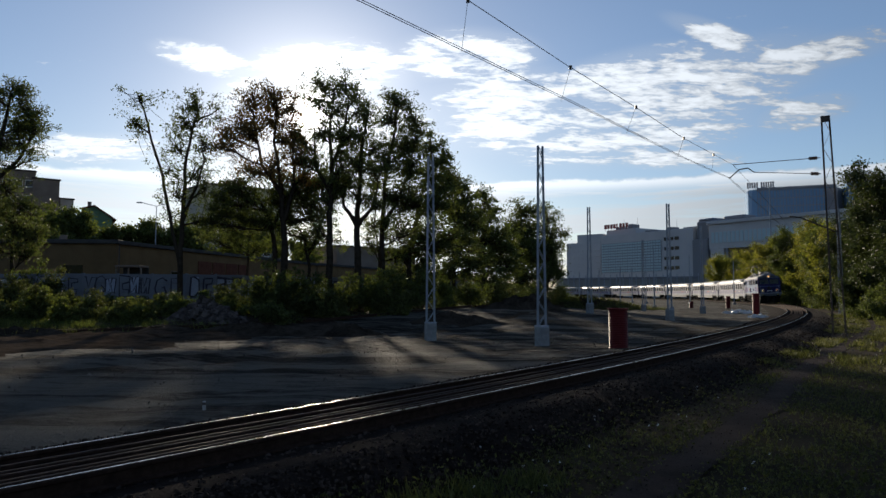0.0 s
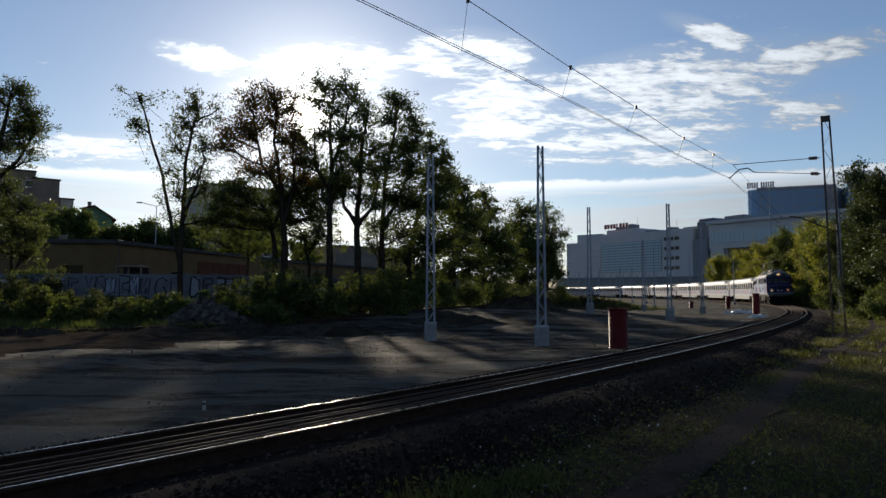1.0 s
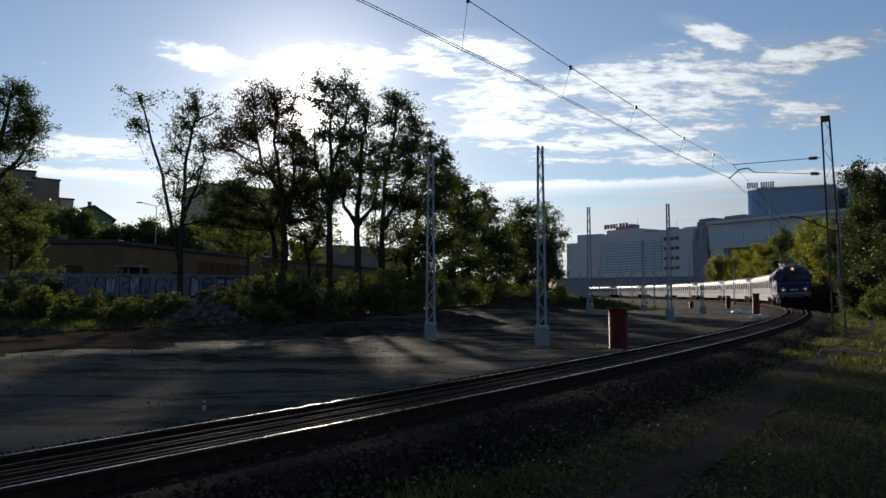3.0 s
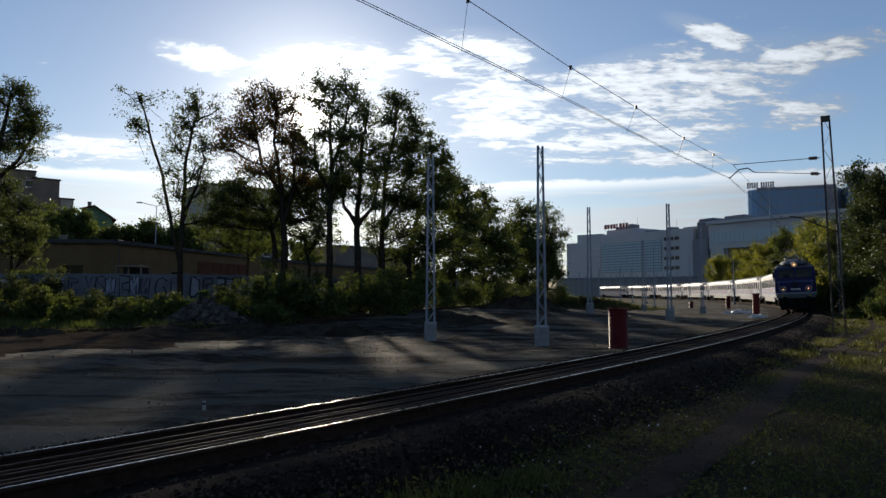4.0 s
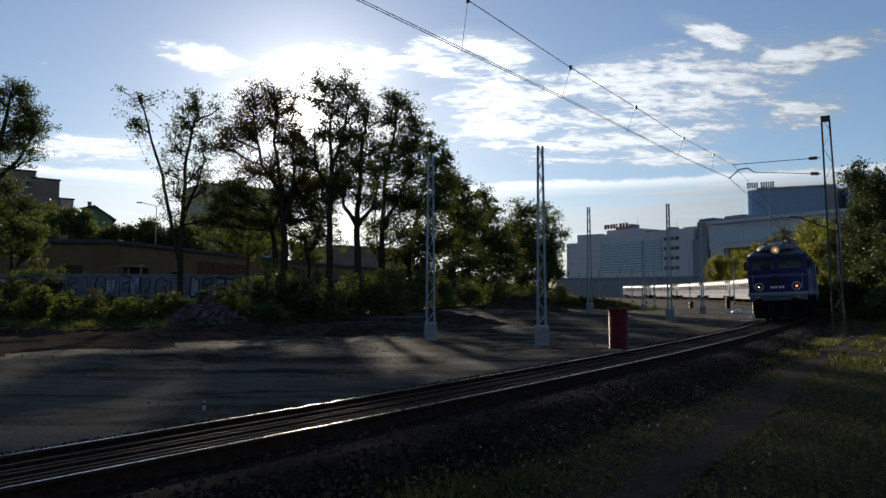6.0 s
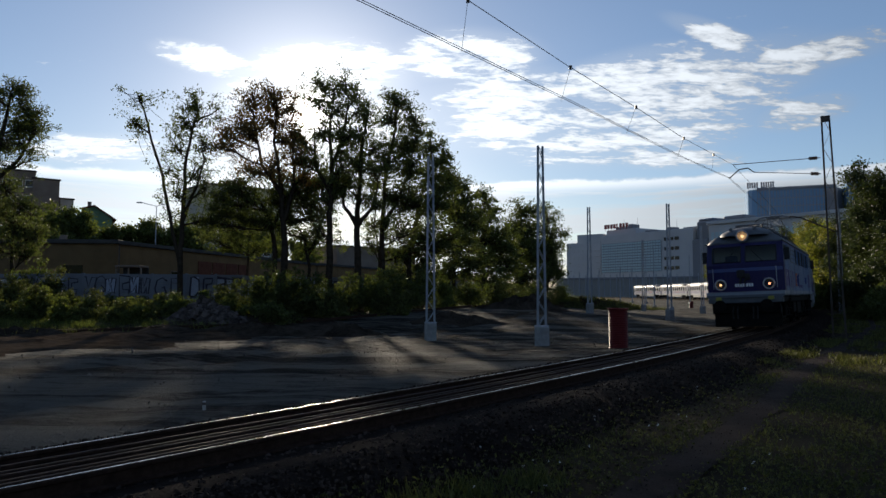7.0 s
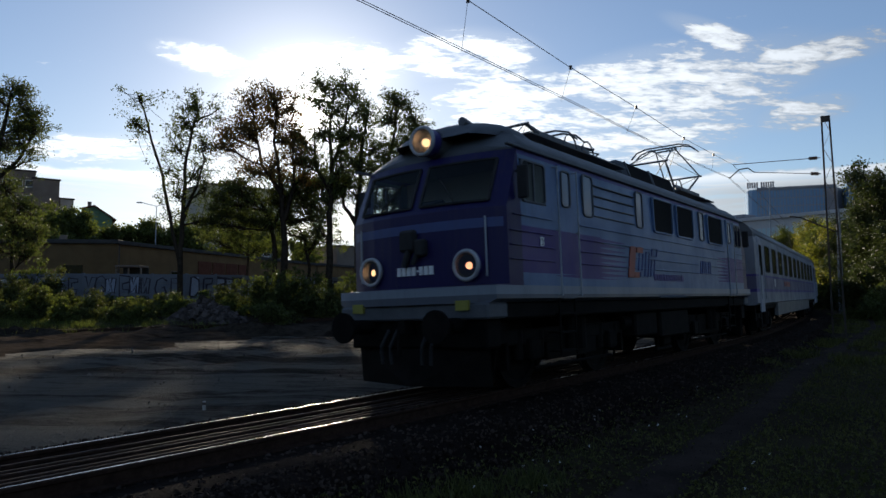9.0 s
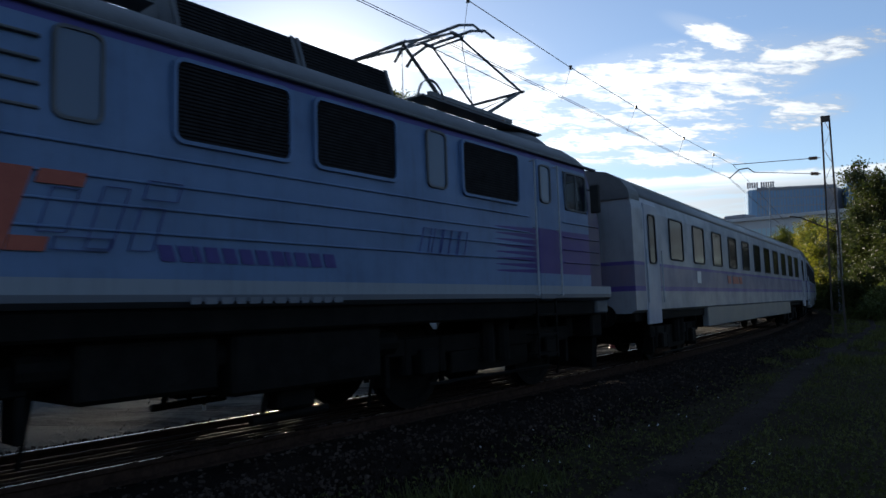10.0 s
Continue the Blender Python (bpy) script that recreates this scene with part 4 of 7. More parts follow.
def headlamp(parent, x, y, z, r, lit, label):
    """A drum with a painted ring, a concave reflector, a small bulb at its bottom and a front glass."""
    ang = [2 * math.pi * i / 24 for i in range(24)]
    turn = lambda prof: [[(x + dx, y + math.cos(a) * q, z + math.sin(a) * q) for a in ang] for q, dx in prof]
    v, f = ring_loft(turn([(r * 0.5, -0.28), (r, -0.22), (r, 0.02)]), caps=False)
    ob = part("headlamp", raw_mesh("headlamp", v, f, "navy_paint", True), None, parent, label)
    prof = [(r - 0.004, 0.0), (r + 0.026, 0.03), (r + 0.016, 0.066), (r - 0.024, 0.07), (r - 0.036, 0.045)]
    part("ring", raw_mesh("ring", *ring_loft(turn(prof), caps=False), "ring_paint", True), None, ob, "silver painted lamp ring")
    bowl = [(r - 0.034, 0.045)] + [((r - 0.034) * math.cos(k), 0.045 - 0.17 * math.sin(k)) for k in (0.25, 0.55, 0.9, 1.25, 1.5)]
    part("reflector", raw_mesh("reflector", *ring_loft(turn(bowl), caps=False), "reflector", True), None, ob, "dull silvered bowl")
    bm = bmesh.new()
    bmesh.ops.create_uvsphere(bm, u_segments=12, v_segments=8, radius=r * 0.30, matrix=Matrix.Translation((x - 0.055, y, z - 0.005)))
    part("bulb", bm, lit, ob, "burning warm bulb")
    bm = bmesh.new()
    bar(bm, (x + 0.052, y, z), (x + 0.056, y, z), r - 0.03, 24)
    g = part("lens", bm, "lamp_glass", ob)
    g.visible_shadow = False
    return ob


def pantograph(parent, x, up):
    """A diamond pantograph: base frame on insulators, four lower arms, four upper arms, collector head."""
    ob_bm = bmesh.new()
    for sx in (-0.8, 0.8):
        strut(ob_bm, (x + sx, -0.62, 4.50), (x + sx, 0.62, 4.50), 0.07)
    for sy in (-0.6, 0.6):
        strut(ob_bm, (x - 1.1, sy, 4.50), (x + 1.1, sy, 4.50), 0.07)
        bar(ob_bm, (x - 0.4, sy * 0.5, 4.53), (x + 0.5, sy * 0.5, 4.56), 0.035, 8)
    ob = part("pantograph", ob_bm, "pan_steel", parent, "raised diamond pantograph" if up else "folded diamond pantograph")
    for sx in (-0.8, 0.8):
        for sy in (-0.6, 0.6):
            bm = bmesh.new()
            for j in range(4):
                bar(bm, (x + sx, sy, 4.2 + j * 0.07), (x + sx, sy, 4.25 + j * 0.07), 0.075, 10)
            bar(bm, (x + sx, sy, 4.12), (x + sx, sy, 4.48), 0.035, 8)
            part("insulator", bm, "insulator", ob)
    knee, zk, zt = (1.58, 5.16, 5.80) if up else (1.42, 4.62, 4.66)
    for e in (-1, 1):
        bm = bmesh.new()
        for sy in (-0.42, 0.42):
            bar(bm, (x + e * 0.55, sy, 4.54), (x + e * knee, sy * 1.25, zk), 0.035, 8, 0.025)
        bar(bm, (x + e * knee, -0.6, zk), (x + e * knee, 0.6, zk), 0.028, 8)
        strut(bm, (x + e * 0.55, -0.42, 4.54), (x + e * knee, 0.52, zk), 0.015)
        part("lower_arm", bm, "pan_steel", ob)
    for e in (-1, 1):
        bm = bmesh.new()
        for sy in (-1, 1):
            bar(bm, (x + e * knee, sy * 0.55, zk), (x + e * 0.14, sy * 0.30, zt), 0.022, 8, 0.018)
        strut(bm, (x + e * knee, -0.55, zk), (x + e * 0.14, 0.30, zt), 0.012)
        strut(bm, (x + e * knee, 0.55, zk), (x + e * 0.14, -0.30, zt), 0.012)
        part("upper_arm", bm, "pan_steel", ob)
    bm = bmesh.new()
    for e in (-1, 1):
        pts = [(-0.95, -0.22), (-0.78, -0.05), (-0.5, 0.03), (0.5, 0.03), (0.78, -0.05), (0.95, -0.22)]
        for (a, b), (c, d) in zip(pts, pts[1:]):
            strut(bm, (x + e * 0.16, a, zt + 0.05 + b), (x + e * 0.16, c, zt + 0.05 + d), 0.05, 0.03)
        bar(bm, (x + e * 0.16, -0.32, zt), (x + e * 0.16, 0.32, zt), 0.02, 6)
    for sy in (-0.32, 0.32):
        strut(bm, (x - 0.16, sy, zt + 0.02), (x + 0.16, sy, zt + 0.02), 0.04)
    part("collector_head", bm, "pan_steel", ob)
    return ob


def locomotive():
    t = thing("locomotive", "navy and silver electric passenger locomotive with a raised pantograph, headlamps lit", "locomotive")
    xs = [x * 0.9 for x in range(-7, 8)]
    v, f = loco_shell()
    part("body", raw_mesh("body", v, f, "loco_paint"), None, t, "silver body side, navy cab ends, white sill line")
    v, f = half_shell(ROOFING, xs, True)
    part("roof", raw_mesh("roof", v, f, "roof_paint", True), None, t, "dull grey curved roof")
    # gutters and beads along both sides
    for s in (-1, 1):
        bm = bmesh.new()
        box(bm, -7.0, 7.0, min(s * 1.46, s * 1.53), max(s * 1.46, s * 1.53), 3.66, 3.70, 0.01)
        part("gutter", bm, "roof_paint", t)
        for z in (1.98, 2.19, 2.40, 2.64):
            bm = bmesh.new()
            for a, b in ((-7.0, -5.75), (-4.7, 4.68), (5.7, 7.0)) if z != 2.64 else ((-7.0, -5.75), (-4.7, 4.68), (5.7, 6.9)):
                box(bm, a, b, min(s * 1.5, s * 1.522), max(s * 1.5, s * 1.522), z, z + 0.022, 0.006)
            part("bead", bm, "loco_paint", t)
        d = 1 if s > 0 else -1            # the two sides are turned about
        y = s * 1.492
        for i in range(4):
            bm = bmesh.new()
            a, b = sorted((d * 2.1, d * 4.05))
            box(bm, a, b, min(s * 1.48, s * 1.52), max(s * 1.48, s * 1.52), 2.86 + i * 0.185, 2.885 + i * 0.185, 0.006)
            part("bead", bm, "roof_paint", t)
        for a, b in ((4.08, 4.52), (1.62, 2.02), (-2.76, -2.35)):
            a, b = sorted((d * a, d * b))
            window(t, a, b, 2.82, 3.58, y, glass="blind", rim="roof_paint")
        for a, b in ((-0.22, 1.02), (-1.78, -0.55), (-4.45, -3.08)):
            a, b = sorted((d * a, d * b))
            louvre(t, a - 0.03, b + 0.03, 2.79, 3.575, y)
        for e in (-1, 1):
            a, b = sorted((e * 5.86, e * 6.62))
            window(t, a, b, 2.86, 3.52, s * 1.485, "cab_window", "windscreen", bars=1)
            # door with its window and two handrails
            bm = bmesh.new()
            a, b = sorted((e * 4.98, e * 5.42))
            box(bm, a, b, min(s * 1.47, s * 1.512), max(s * 1.47, s * 1.512), 1.40, 3.60, 0.012)
            door = part("door", bm, "loco_paint", t)
            window(door, a + 0.05, b - 0.05, 2.9, 3.52, s * 1.51, "door_window", "blind")
            for hx in (4.84, 5.55):
                bm = bmesh.new()
                bar(bm, (e * hx, s * 1.56, 1.45), (e * hx, s * 1.56, 3.55), 0.016, 8)
                for z in (1.47, 2.5, 3.53):
                    bar(bm, (e * hx, s * 1.48, z), (e * hx, s * 1.56, z), 0.012, 6)
                part("handrail", bm, "galvanised", t)
            bm = bmesh.new()
            for z in (0.55, 0.85, 1.15):
                box(bm, min(e * 4.92, e * 5.48), max(e * 4.92, e * 5.48), min(s * 1.25, s * 1.48), max(s * 1.25, s * 1.48), z, z + 0.03)
            for hx in (4.92, 5.48):
                strut(bm, (e * hx, s * 1.46, 0.5), (e * hx, s * 1.46, 1.45), 0.03)
            part("steps", bm, "black_iron", t)
            # mirror beside the cab window
            bm = bmesh.new()
            box(bm, min(e * 6.72, e * 6.78), max(e * 6.72, e * 6.78), min(s * 1.52, s * 1.70), max(s * 1.52, s * 1.70), 2.88, 3.38, 0.02)
            bar(bm, (e * 6.75, s * 1.45, 3.3), (e * 6.75, s * 1.6, 3.3), 0.015)
            part("mirror", bm, "rubber", t)
        # operator's mark as plain slanted shapes, and bars for small writing
        a = 2.62 if d > 0 else -1.75
        mark(t, a, 1.80, 0.30, 0.62, s, "orange_paint", 0.0, -d)
        mark(t, a - d * 0.50, 2.31, 0.34, 0.11, s, "orange_paint", 0.0, -d)
        mark(t, a - d * 0.31, 1.80, 0.26, 0.11, s, "orange_paint", 0.0, -d)
        for off, zz, w, h in ((0.52, 1.95, 0.20, 0.34), (0.62, 1.82, 0.42, 0.10), (0.86, 1.84, 0.20, 0.50), (1.20, 1.84, 0.20, 0.36), (1.32, 2.27, 0.30, 0.16)):
            mark(t, a - d * off, zz, w, h, s, "logo_blue", 0.022, -d)
        for off in (0.0, 0.22, 0.40, 0.56, 0.74):
            mark(t, d * (-2.15 - off), 1.98, 0.15, 0.32, s, "logo_blue", 0.016, -d)
        lettering(t, -0.82, 1.18, 1.76, 1.90, s * 1.506, "navy_paint", (1.1, 1, 1.1, 0.01, 0.5, 1, 1, 1, 1, 1, 0.4, 1, 1), "lettering", 0.3)
        lettering(t, -0.9, 0.9, 1.395, 1.455, s * 1.506, "fence", (0.6, 0.5, 0.6, 0.5, 0.6, 0.6, 0.5, 0.6, 0.5, 0.6, 0.6, 0.5), "lettering")
        lettering(t, d * 6.05 - 0.05, d * 6.05 + 0.1, 2.22, 2.36, s * 1.506, "white_paint", (1,), "class_plate")
        digit = bpy.data.curves.new("class_digit", "FONT")
        digit.body, digit.size, digit.align_x, digit.extrude = "2", 0.15, "CENTER", 0.001
        digit.materials.append(M["rubber"])
        part("class_digit", digit, None, t, "dark class digit", m=pose(d * 6.05 + 0.0, s * 1.514, 2.235, 90, 0, 180 if s > 0 else 0))
    # underframe, boxes, tanks
    part("underframe", boxes((-7.0, 7.0, -1.38, 1.38, 1.12, 1.37), bevel=0.03), "black_iron", t)
    part("equipment_box", boxes((-1.7, 0.3, -1.3, 1.3, 0.52, 1.12), bevel=0.04), "black_iron", t)
    part("equipment_box", boxes((0.42, 1.7, -1.26, 1.26, 0.6, 1.12), bevel=0.04), "black_iron", t)
    for yy in (-1.0, 1.0):
        bm = bmesh.new()
        for x in (-0.9, -0.62, -0.30):
            strut(bm, (x, yy, 0.55), (x + 0.06, yy * 0.97, 0.20), 0.06, 0.05)
        bar(bm, (-1.1, yy, 0.24), (-0.1, yy, 0.22), 0.045, 8)
        box(bm, -0.85, -0.35, yy - 0.12, yy + 0.12, 0.30, 0.55, 0.03)
        part("brake_rigging", bm, "black_iron", t)
    for yy in (-0.5, 0.5):
        part("air_tank", bar(bmesh.new(), (-2.1, yy * 2.1, 0.9), (2.1, yy * 2.1, 0.9), 0.14, 12), "black_iron", t)
    for e in (-1, 1):
        bogie(t, e * 4.25, 3.05, 0.625, "heavy black two-axle bogie with coil springs")
    for x in (-5.775, -2.725, 2.725, 5.775):
        WHEELS.append((wheelset("wheelset", 0.625, t, x), x, 0.625))
    for e in (-1, 1):
        E = lambda x: e * x
        # cab front: two windscreens, marker stripe, lamps, beam, buffers
        for s in (-1, 1):
            y0, y1 = s * 0.09, s * 1.24
            zs = (2.86, 3.52)
            k = 6
            rings = []
            for i in range(k + 1):
                yy = y0 + (y1 - y0) * i / k
                rings.append([(E(nose(yy, zs[0]) + 0.012), yy, zs[0]), (E(nose(yy, zs[1]) + 0.012), yy, zs[1])])
            v, f = ring_loft(rings, closed=False)
            glass = part("windscreen", raw_mesh("windscreen", v, f, "windscreen"), None, t, "dark tinted windscreen")
            bm = bmesh.new()
            edge = [(y0 + (y1 - y0) * i / k, zs[0]) for i in range(k + 1)] + [(y0 + (y1 - y0) * i / k, zs[1]) for i in range(k, -1, -1)]
            for (ya, za), (yb, zb) in zip(edge, edge[1:] + edge[:1]):
                strut(bm, (E(nose(ya, za) + 0.015), ya, za), (E(nose(yb, zb) + 0.015), yb, zb), 0.045, 0.03)
            part("windscreen_frame", bm, "rubber", glass)
            bm = bmesh.new()
            bar(bm, (E(nose(s * 0.75, 2.84) + 0.05), s * 0.75, 2.84), (E(nose(s * 0.35, 3.3) + 0.05), s * 0.35, 3.3), 0.012)
            part("wiper", bm, "rubber", glass)
            headlamp(t, 0, 0, 0, 0.215, "lamp_on" if (s * e < 0) else "lamp_red", "round headlamp with a silver ring, lit").matrix_basis = pose(E(nose(0.93, 1.95) + 0.02), s * 0.93, 1.92, 0, 0, 0 if e > 0 else 180)
            bm = bmesh.new()
            bar(bm, (E(nose(1.25, 2.2) + 0.05), s * 1.22, 1.75), (E(nose(1.25, 2.5) + 0.05), s * 1.22, 2.62), 0.014, 8)
            part("handrail", bm, "galvanised", t)
            bm = bmesh.new()
            bar(bm, (E(7.3), s * 0.875, 1.06), (E(7.75), s * 0.875, 1.06), 0.11, 14)
            bar(bm, (E(7.75), s * 0.875, 1.06), (E(7.98), s * 0.875, 1.06), 0.075, 12)
            bar(bm, (E(7.98), s * 0.875, 1.06), (E(8.03), s * 0.875, 1.06), 0.23, 20)
            part("buffer", bm, "black_iron", t, "round black buffer")
            part("yellow_plate", boxes((min(E(7.5), E(7.56)), max(E(7.5), E(7.56)), s * 1.0 - 0.11, s * 1.0 + 0.11, 1.27, 1.41)), "yellow_plate", t)
        part("buffer_beam", boxes((min(E(7.0), E(7.44)), max(E(7.0), E(7.52)), -1.42, 1.42, 1.14, 1.37), bevel=0.03), "roof_paint", t, "grey buffer beam")
        part("headstock", boxes((min(E(7.0), E(7.4)), max(E(7.0), E(7.4)), -1.3, 1.3, 0.72, 1.16), bevel=0.03), "black_iron", t)
        bm = bmesh.new()
        for s in (-1, 1):
            verts = [bm.verts.new((E(x), s * y, z)) for x, y, z in ((7.55, 0.0, 0.18), (7.2, 1.25, 0.18), (7.25, 1.25, 0.72), (7.4, 0.0, 0.72), (7.5, 0.0, 0.18), (7.12, 1.2, 0.18), (7.18, 1.2, 0.72), (7.33, 0.0, 0.72))]
            for q in ((0, 1, 2, 3), (7, 6, 5, 4), (0, 3, 7, 4), (1, 5, 6, 2), (3, 2, 6, 7), (0, 4, 5, 1)):
                bm.faces.new([verts[i] for i in q])
        part("snow_plough", bm, "black_iron", t)
        for yy in (-0.45, -0.28, 0.3, 0.46):
            bm = bmesh.new()
            bar(bm, (E(7.45), yy, 1.0), (E(7.62), yy * 1.05, 0.75), 0.028, 8)
            bar(bm, (E(7.62), yy * 1.05, 0.75), (E(7.6), yy, 0.5), 0.028, 8)
            part("air_hose", bm, "rubber", t)
        bm = bmesh.new()
        box(bm, min(E(7.4), E(7.7)), max(E(7.4), E(7.7)), -0.06, 0.06, 0.95, 1.15)
        bar(bm, (E(7.68), -0.05, 1.05), (E(7.7), -0.05, 0.62), 0.035, 8)
        part("coupling", bm, "black_iron", t, "black screw coupling")
        bm = bmesh.new()
        box(bm, min(E(7.26), E(7.42)), max(E(7.26), E(7.42)), -0.26, 0.05, 2.18, 2.52, 0.04)
        box(bm, min(E(7.26), E(7.44)), max(E(7.26), E(7.44)), 0.06, 0.24, 2.10, 2.36, 0.03)
        bar(bm, (E(7.36), -0.1, 2.2), (E(7.40), -0.16, 1.95), 0.05, 8)
        bar(bm, (E(7.36), 0.1, 2.2), (E(7.40), 0.0, 1.98), 0.04, 8)
        part("multiple_unit_socket", bm, "rubber", t, "black control sockets with cables")
        widths = (1, 1, 1, 1, 0.5, 1, 1, 1)
        total, yy = sum(widths) * 1.3, -0.36
        for w in widths:
            ww = 0.72 * w / total
            part("number_bar", boxes((min(E(7.30), E(7.332)), max(E(7.30), E(7.332)), yy, yy + ww, 1.82 if w == 1 else 1.87, 1.95 if w == 1 else 1.9)), "white_paint", t)
            yy += ww * 1.3
        # top lamp in its drum before a roof hump
        lamp = headlamp(t, 0, 0, 0, 0.225, "lamp_on", "round top headlamp in a dark drum")
        lamp.matrix_basis = pose(E(7.02), 0, 3.95, 0, 0, 0 if e > 0 else 180)
        bm = bmesh.new()
        bar(bm, (E(6.3), 0, 3.95), (E(6.84), 0, 3.95), 0.215, 20, 0.235)
        part("lamp_drum", bm, "roof_paint", t)
        rings = []
        for i in range(13):
            q = i / 12
            hgt = 0.02 + 0.40 * math.sin(math.pi * q) ** 0.6 if 0 < q < 1 else 0.0
            w = 0.35 + 0.75 * math.sin(math.pi * (0.1 + 0.8 * q)) ** 0.6
            rings.append([(E(6.85 - 2.1 * q), w * math.cos(a), 4.0 + hgt * math.sin(a)) for a in [math.pi * j / 12 for j in range(13)]])
        v, f = ring_loft(rings, closed=False)
        part("roof_hump", raw_mesh("roof_hump", v, f, "roof_paint", True), None, t)
        for yy in (-0.5, 0.42):
            bm = bmesh.new()
            bar(bm, (E(6.3), yy, 4.15), (E(6.3), yy, 4.28), 0.03, 8)
            bar(bm, (E(6.25), yy, 4.28), (E(6.55), yy, 4.30), 0.045, 10, 0.075)
            part("horn", bm, "pan_steel", t)
        # cab inside: back wall and desk seen through the glass
        part("cab_wall", boxes((min(E(5.72), E(5.76)), max(E(5.72), E(5.76)), -1.4, 1.4, 1.6, 3.6)), "plaster", t)
        part("driver_seat", boxes((min(E(5.95), E(6.4)), max(E(5.95), E(6.4)), -0.9, -0.4, 2.3, 2.6), (min(E(5.92), E(6.02)), max(E(5.92), E(6.02)), -0.9, -0.4, 2.5, 3.2), bevel=0.04), "seat_cloth", t)
    # roof gear
    prof = [(-0.92, 4.08), (-0.78, 4.50), (-0.62, 4.57), (0.62, 4.57), (0.78, 4.50), (0.92, 4.08)]
    v, f = ring_loft([[(x, yy * k, 4.08 + (zz - 4.08) * k) for yy, zz in prof] for x, k in ((-2.48, 0.9), (-2.40, 1.0), (0.70, 1.0), (0.78, 0.9))])
    ob = part("resistor_housing", raw_mesh("resistor_housing", v, f, "roof_paint"), None, t, "ribbed dark ventilation housing on the roof")
    for s in (-1, 1):
        for x0, x1 in ((-2.34, -0.92), (-0.78, 0.64)):
            bm = bmesh.new()
            for i in range(9):
                q = (i + 0.7) / 9.6
                strut(bm, (x0, s * (0.935 - 0.14 * q), 4.08 + 0.42 * q), (x1, s * (0.935 - 0.14 * q), 4.08 + 0.42 * q), 0.022, 0.026)
            part("ribs", bm, "slat", ob)
            for x in (x0 - 0.03, x1 + 0.03):
                part("rib_post", strut(bmesh.new(), (x, s * 0.94, 4.08), (x, s * 0.80, 4.50), 0.05, 0.04), "roof_paint", ob)
    for a, b in ((-6.2, -3.0), (0.9, 5.2)):
        for s in (-1, 1):
            part("walkway", boxes((a, b, min(s * 0.62, s * 0.92), max(s * 0.62, s * 0.92), 4.28, 4.31)), "roof_paint", t)
    for x in (1.1, 1.45, 1.8):
        bm = bmesh.new()
        for s in (0.25, -0.25):
            for j in range(4):
                bar(bm, (x, s, 4.25 + j * 0.07), (x, s, 4.30 + j * 0.07), 0.07, 10)
            bar(bm, (x, s, 4.2), (x, s, 4.58), 0.03, 8)
        part("insulator", bm, "insulator", t)
    pts = [(1.1, 0.25, 4.6), (0.9, 0.3, 4.72), (1.8, 0.25, 4.66), (2.6, 0.3, 4.56)]
    part("busbar", raw_mesh("busbar", *tube([Vector(p) for p in pts], [0.02] * len(pts), 6), "pan_steel", True), None, t, "bent copper busbar")
    pts = [(-2.95, 0.25, 4.6), (1.1, -0.25, 4.62), (2.4, -0.3, 4.6)]
    part("busbar", raw_mesh("busbar", *tube([Vector(p) for p in pts], [0.016] * len(pts), 6), "pan_steel", True), None, t, "bent copper busbar")
    for x0 in (2.5, 3.3, -3.4):
        arc = [(x0 + 0.3 * math.cos(a), 0.75, 4.3 + 0.34 * math.sin(a)) for a in [math.pi * j / 8 for j in range(9)]]
        part("cable_loop", raw_mesh("cable_loop", *tube([Vector(p) for p in arc], [0.018] * 9, 6), "pan_steel", True), None, t, "bent cable loop")
    pantograph(t, 3.25, False)
    pantograph(t, -4.62, True)
    return t


C_SIDE = [(1.30, 1.10), (1.42, 1.16), (1.42, 2.1), (1.42, 3.2), (1.38, 3.46)]
C_ROOF = [(1.38, 3.46), (1.36, 3.56), (1.22, 3.76), (0.95, 3.93), (0.55, 4.02), (0.0, 4.06)]


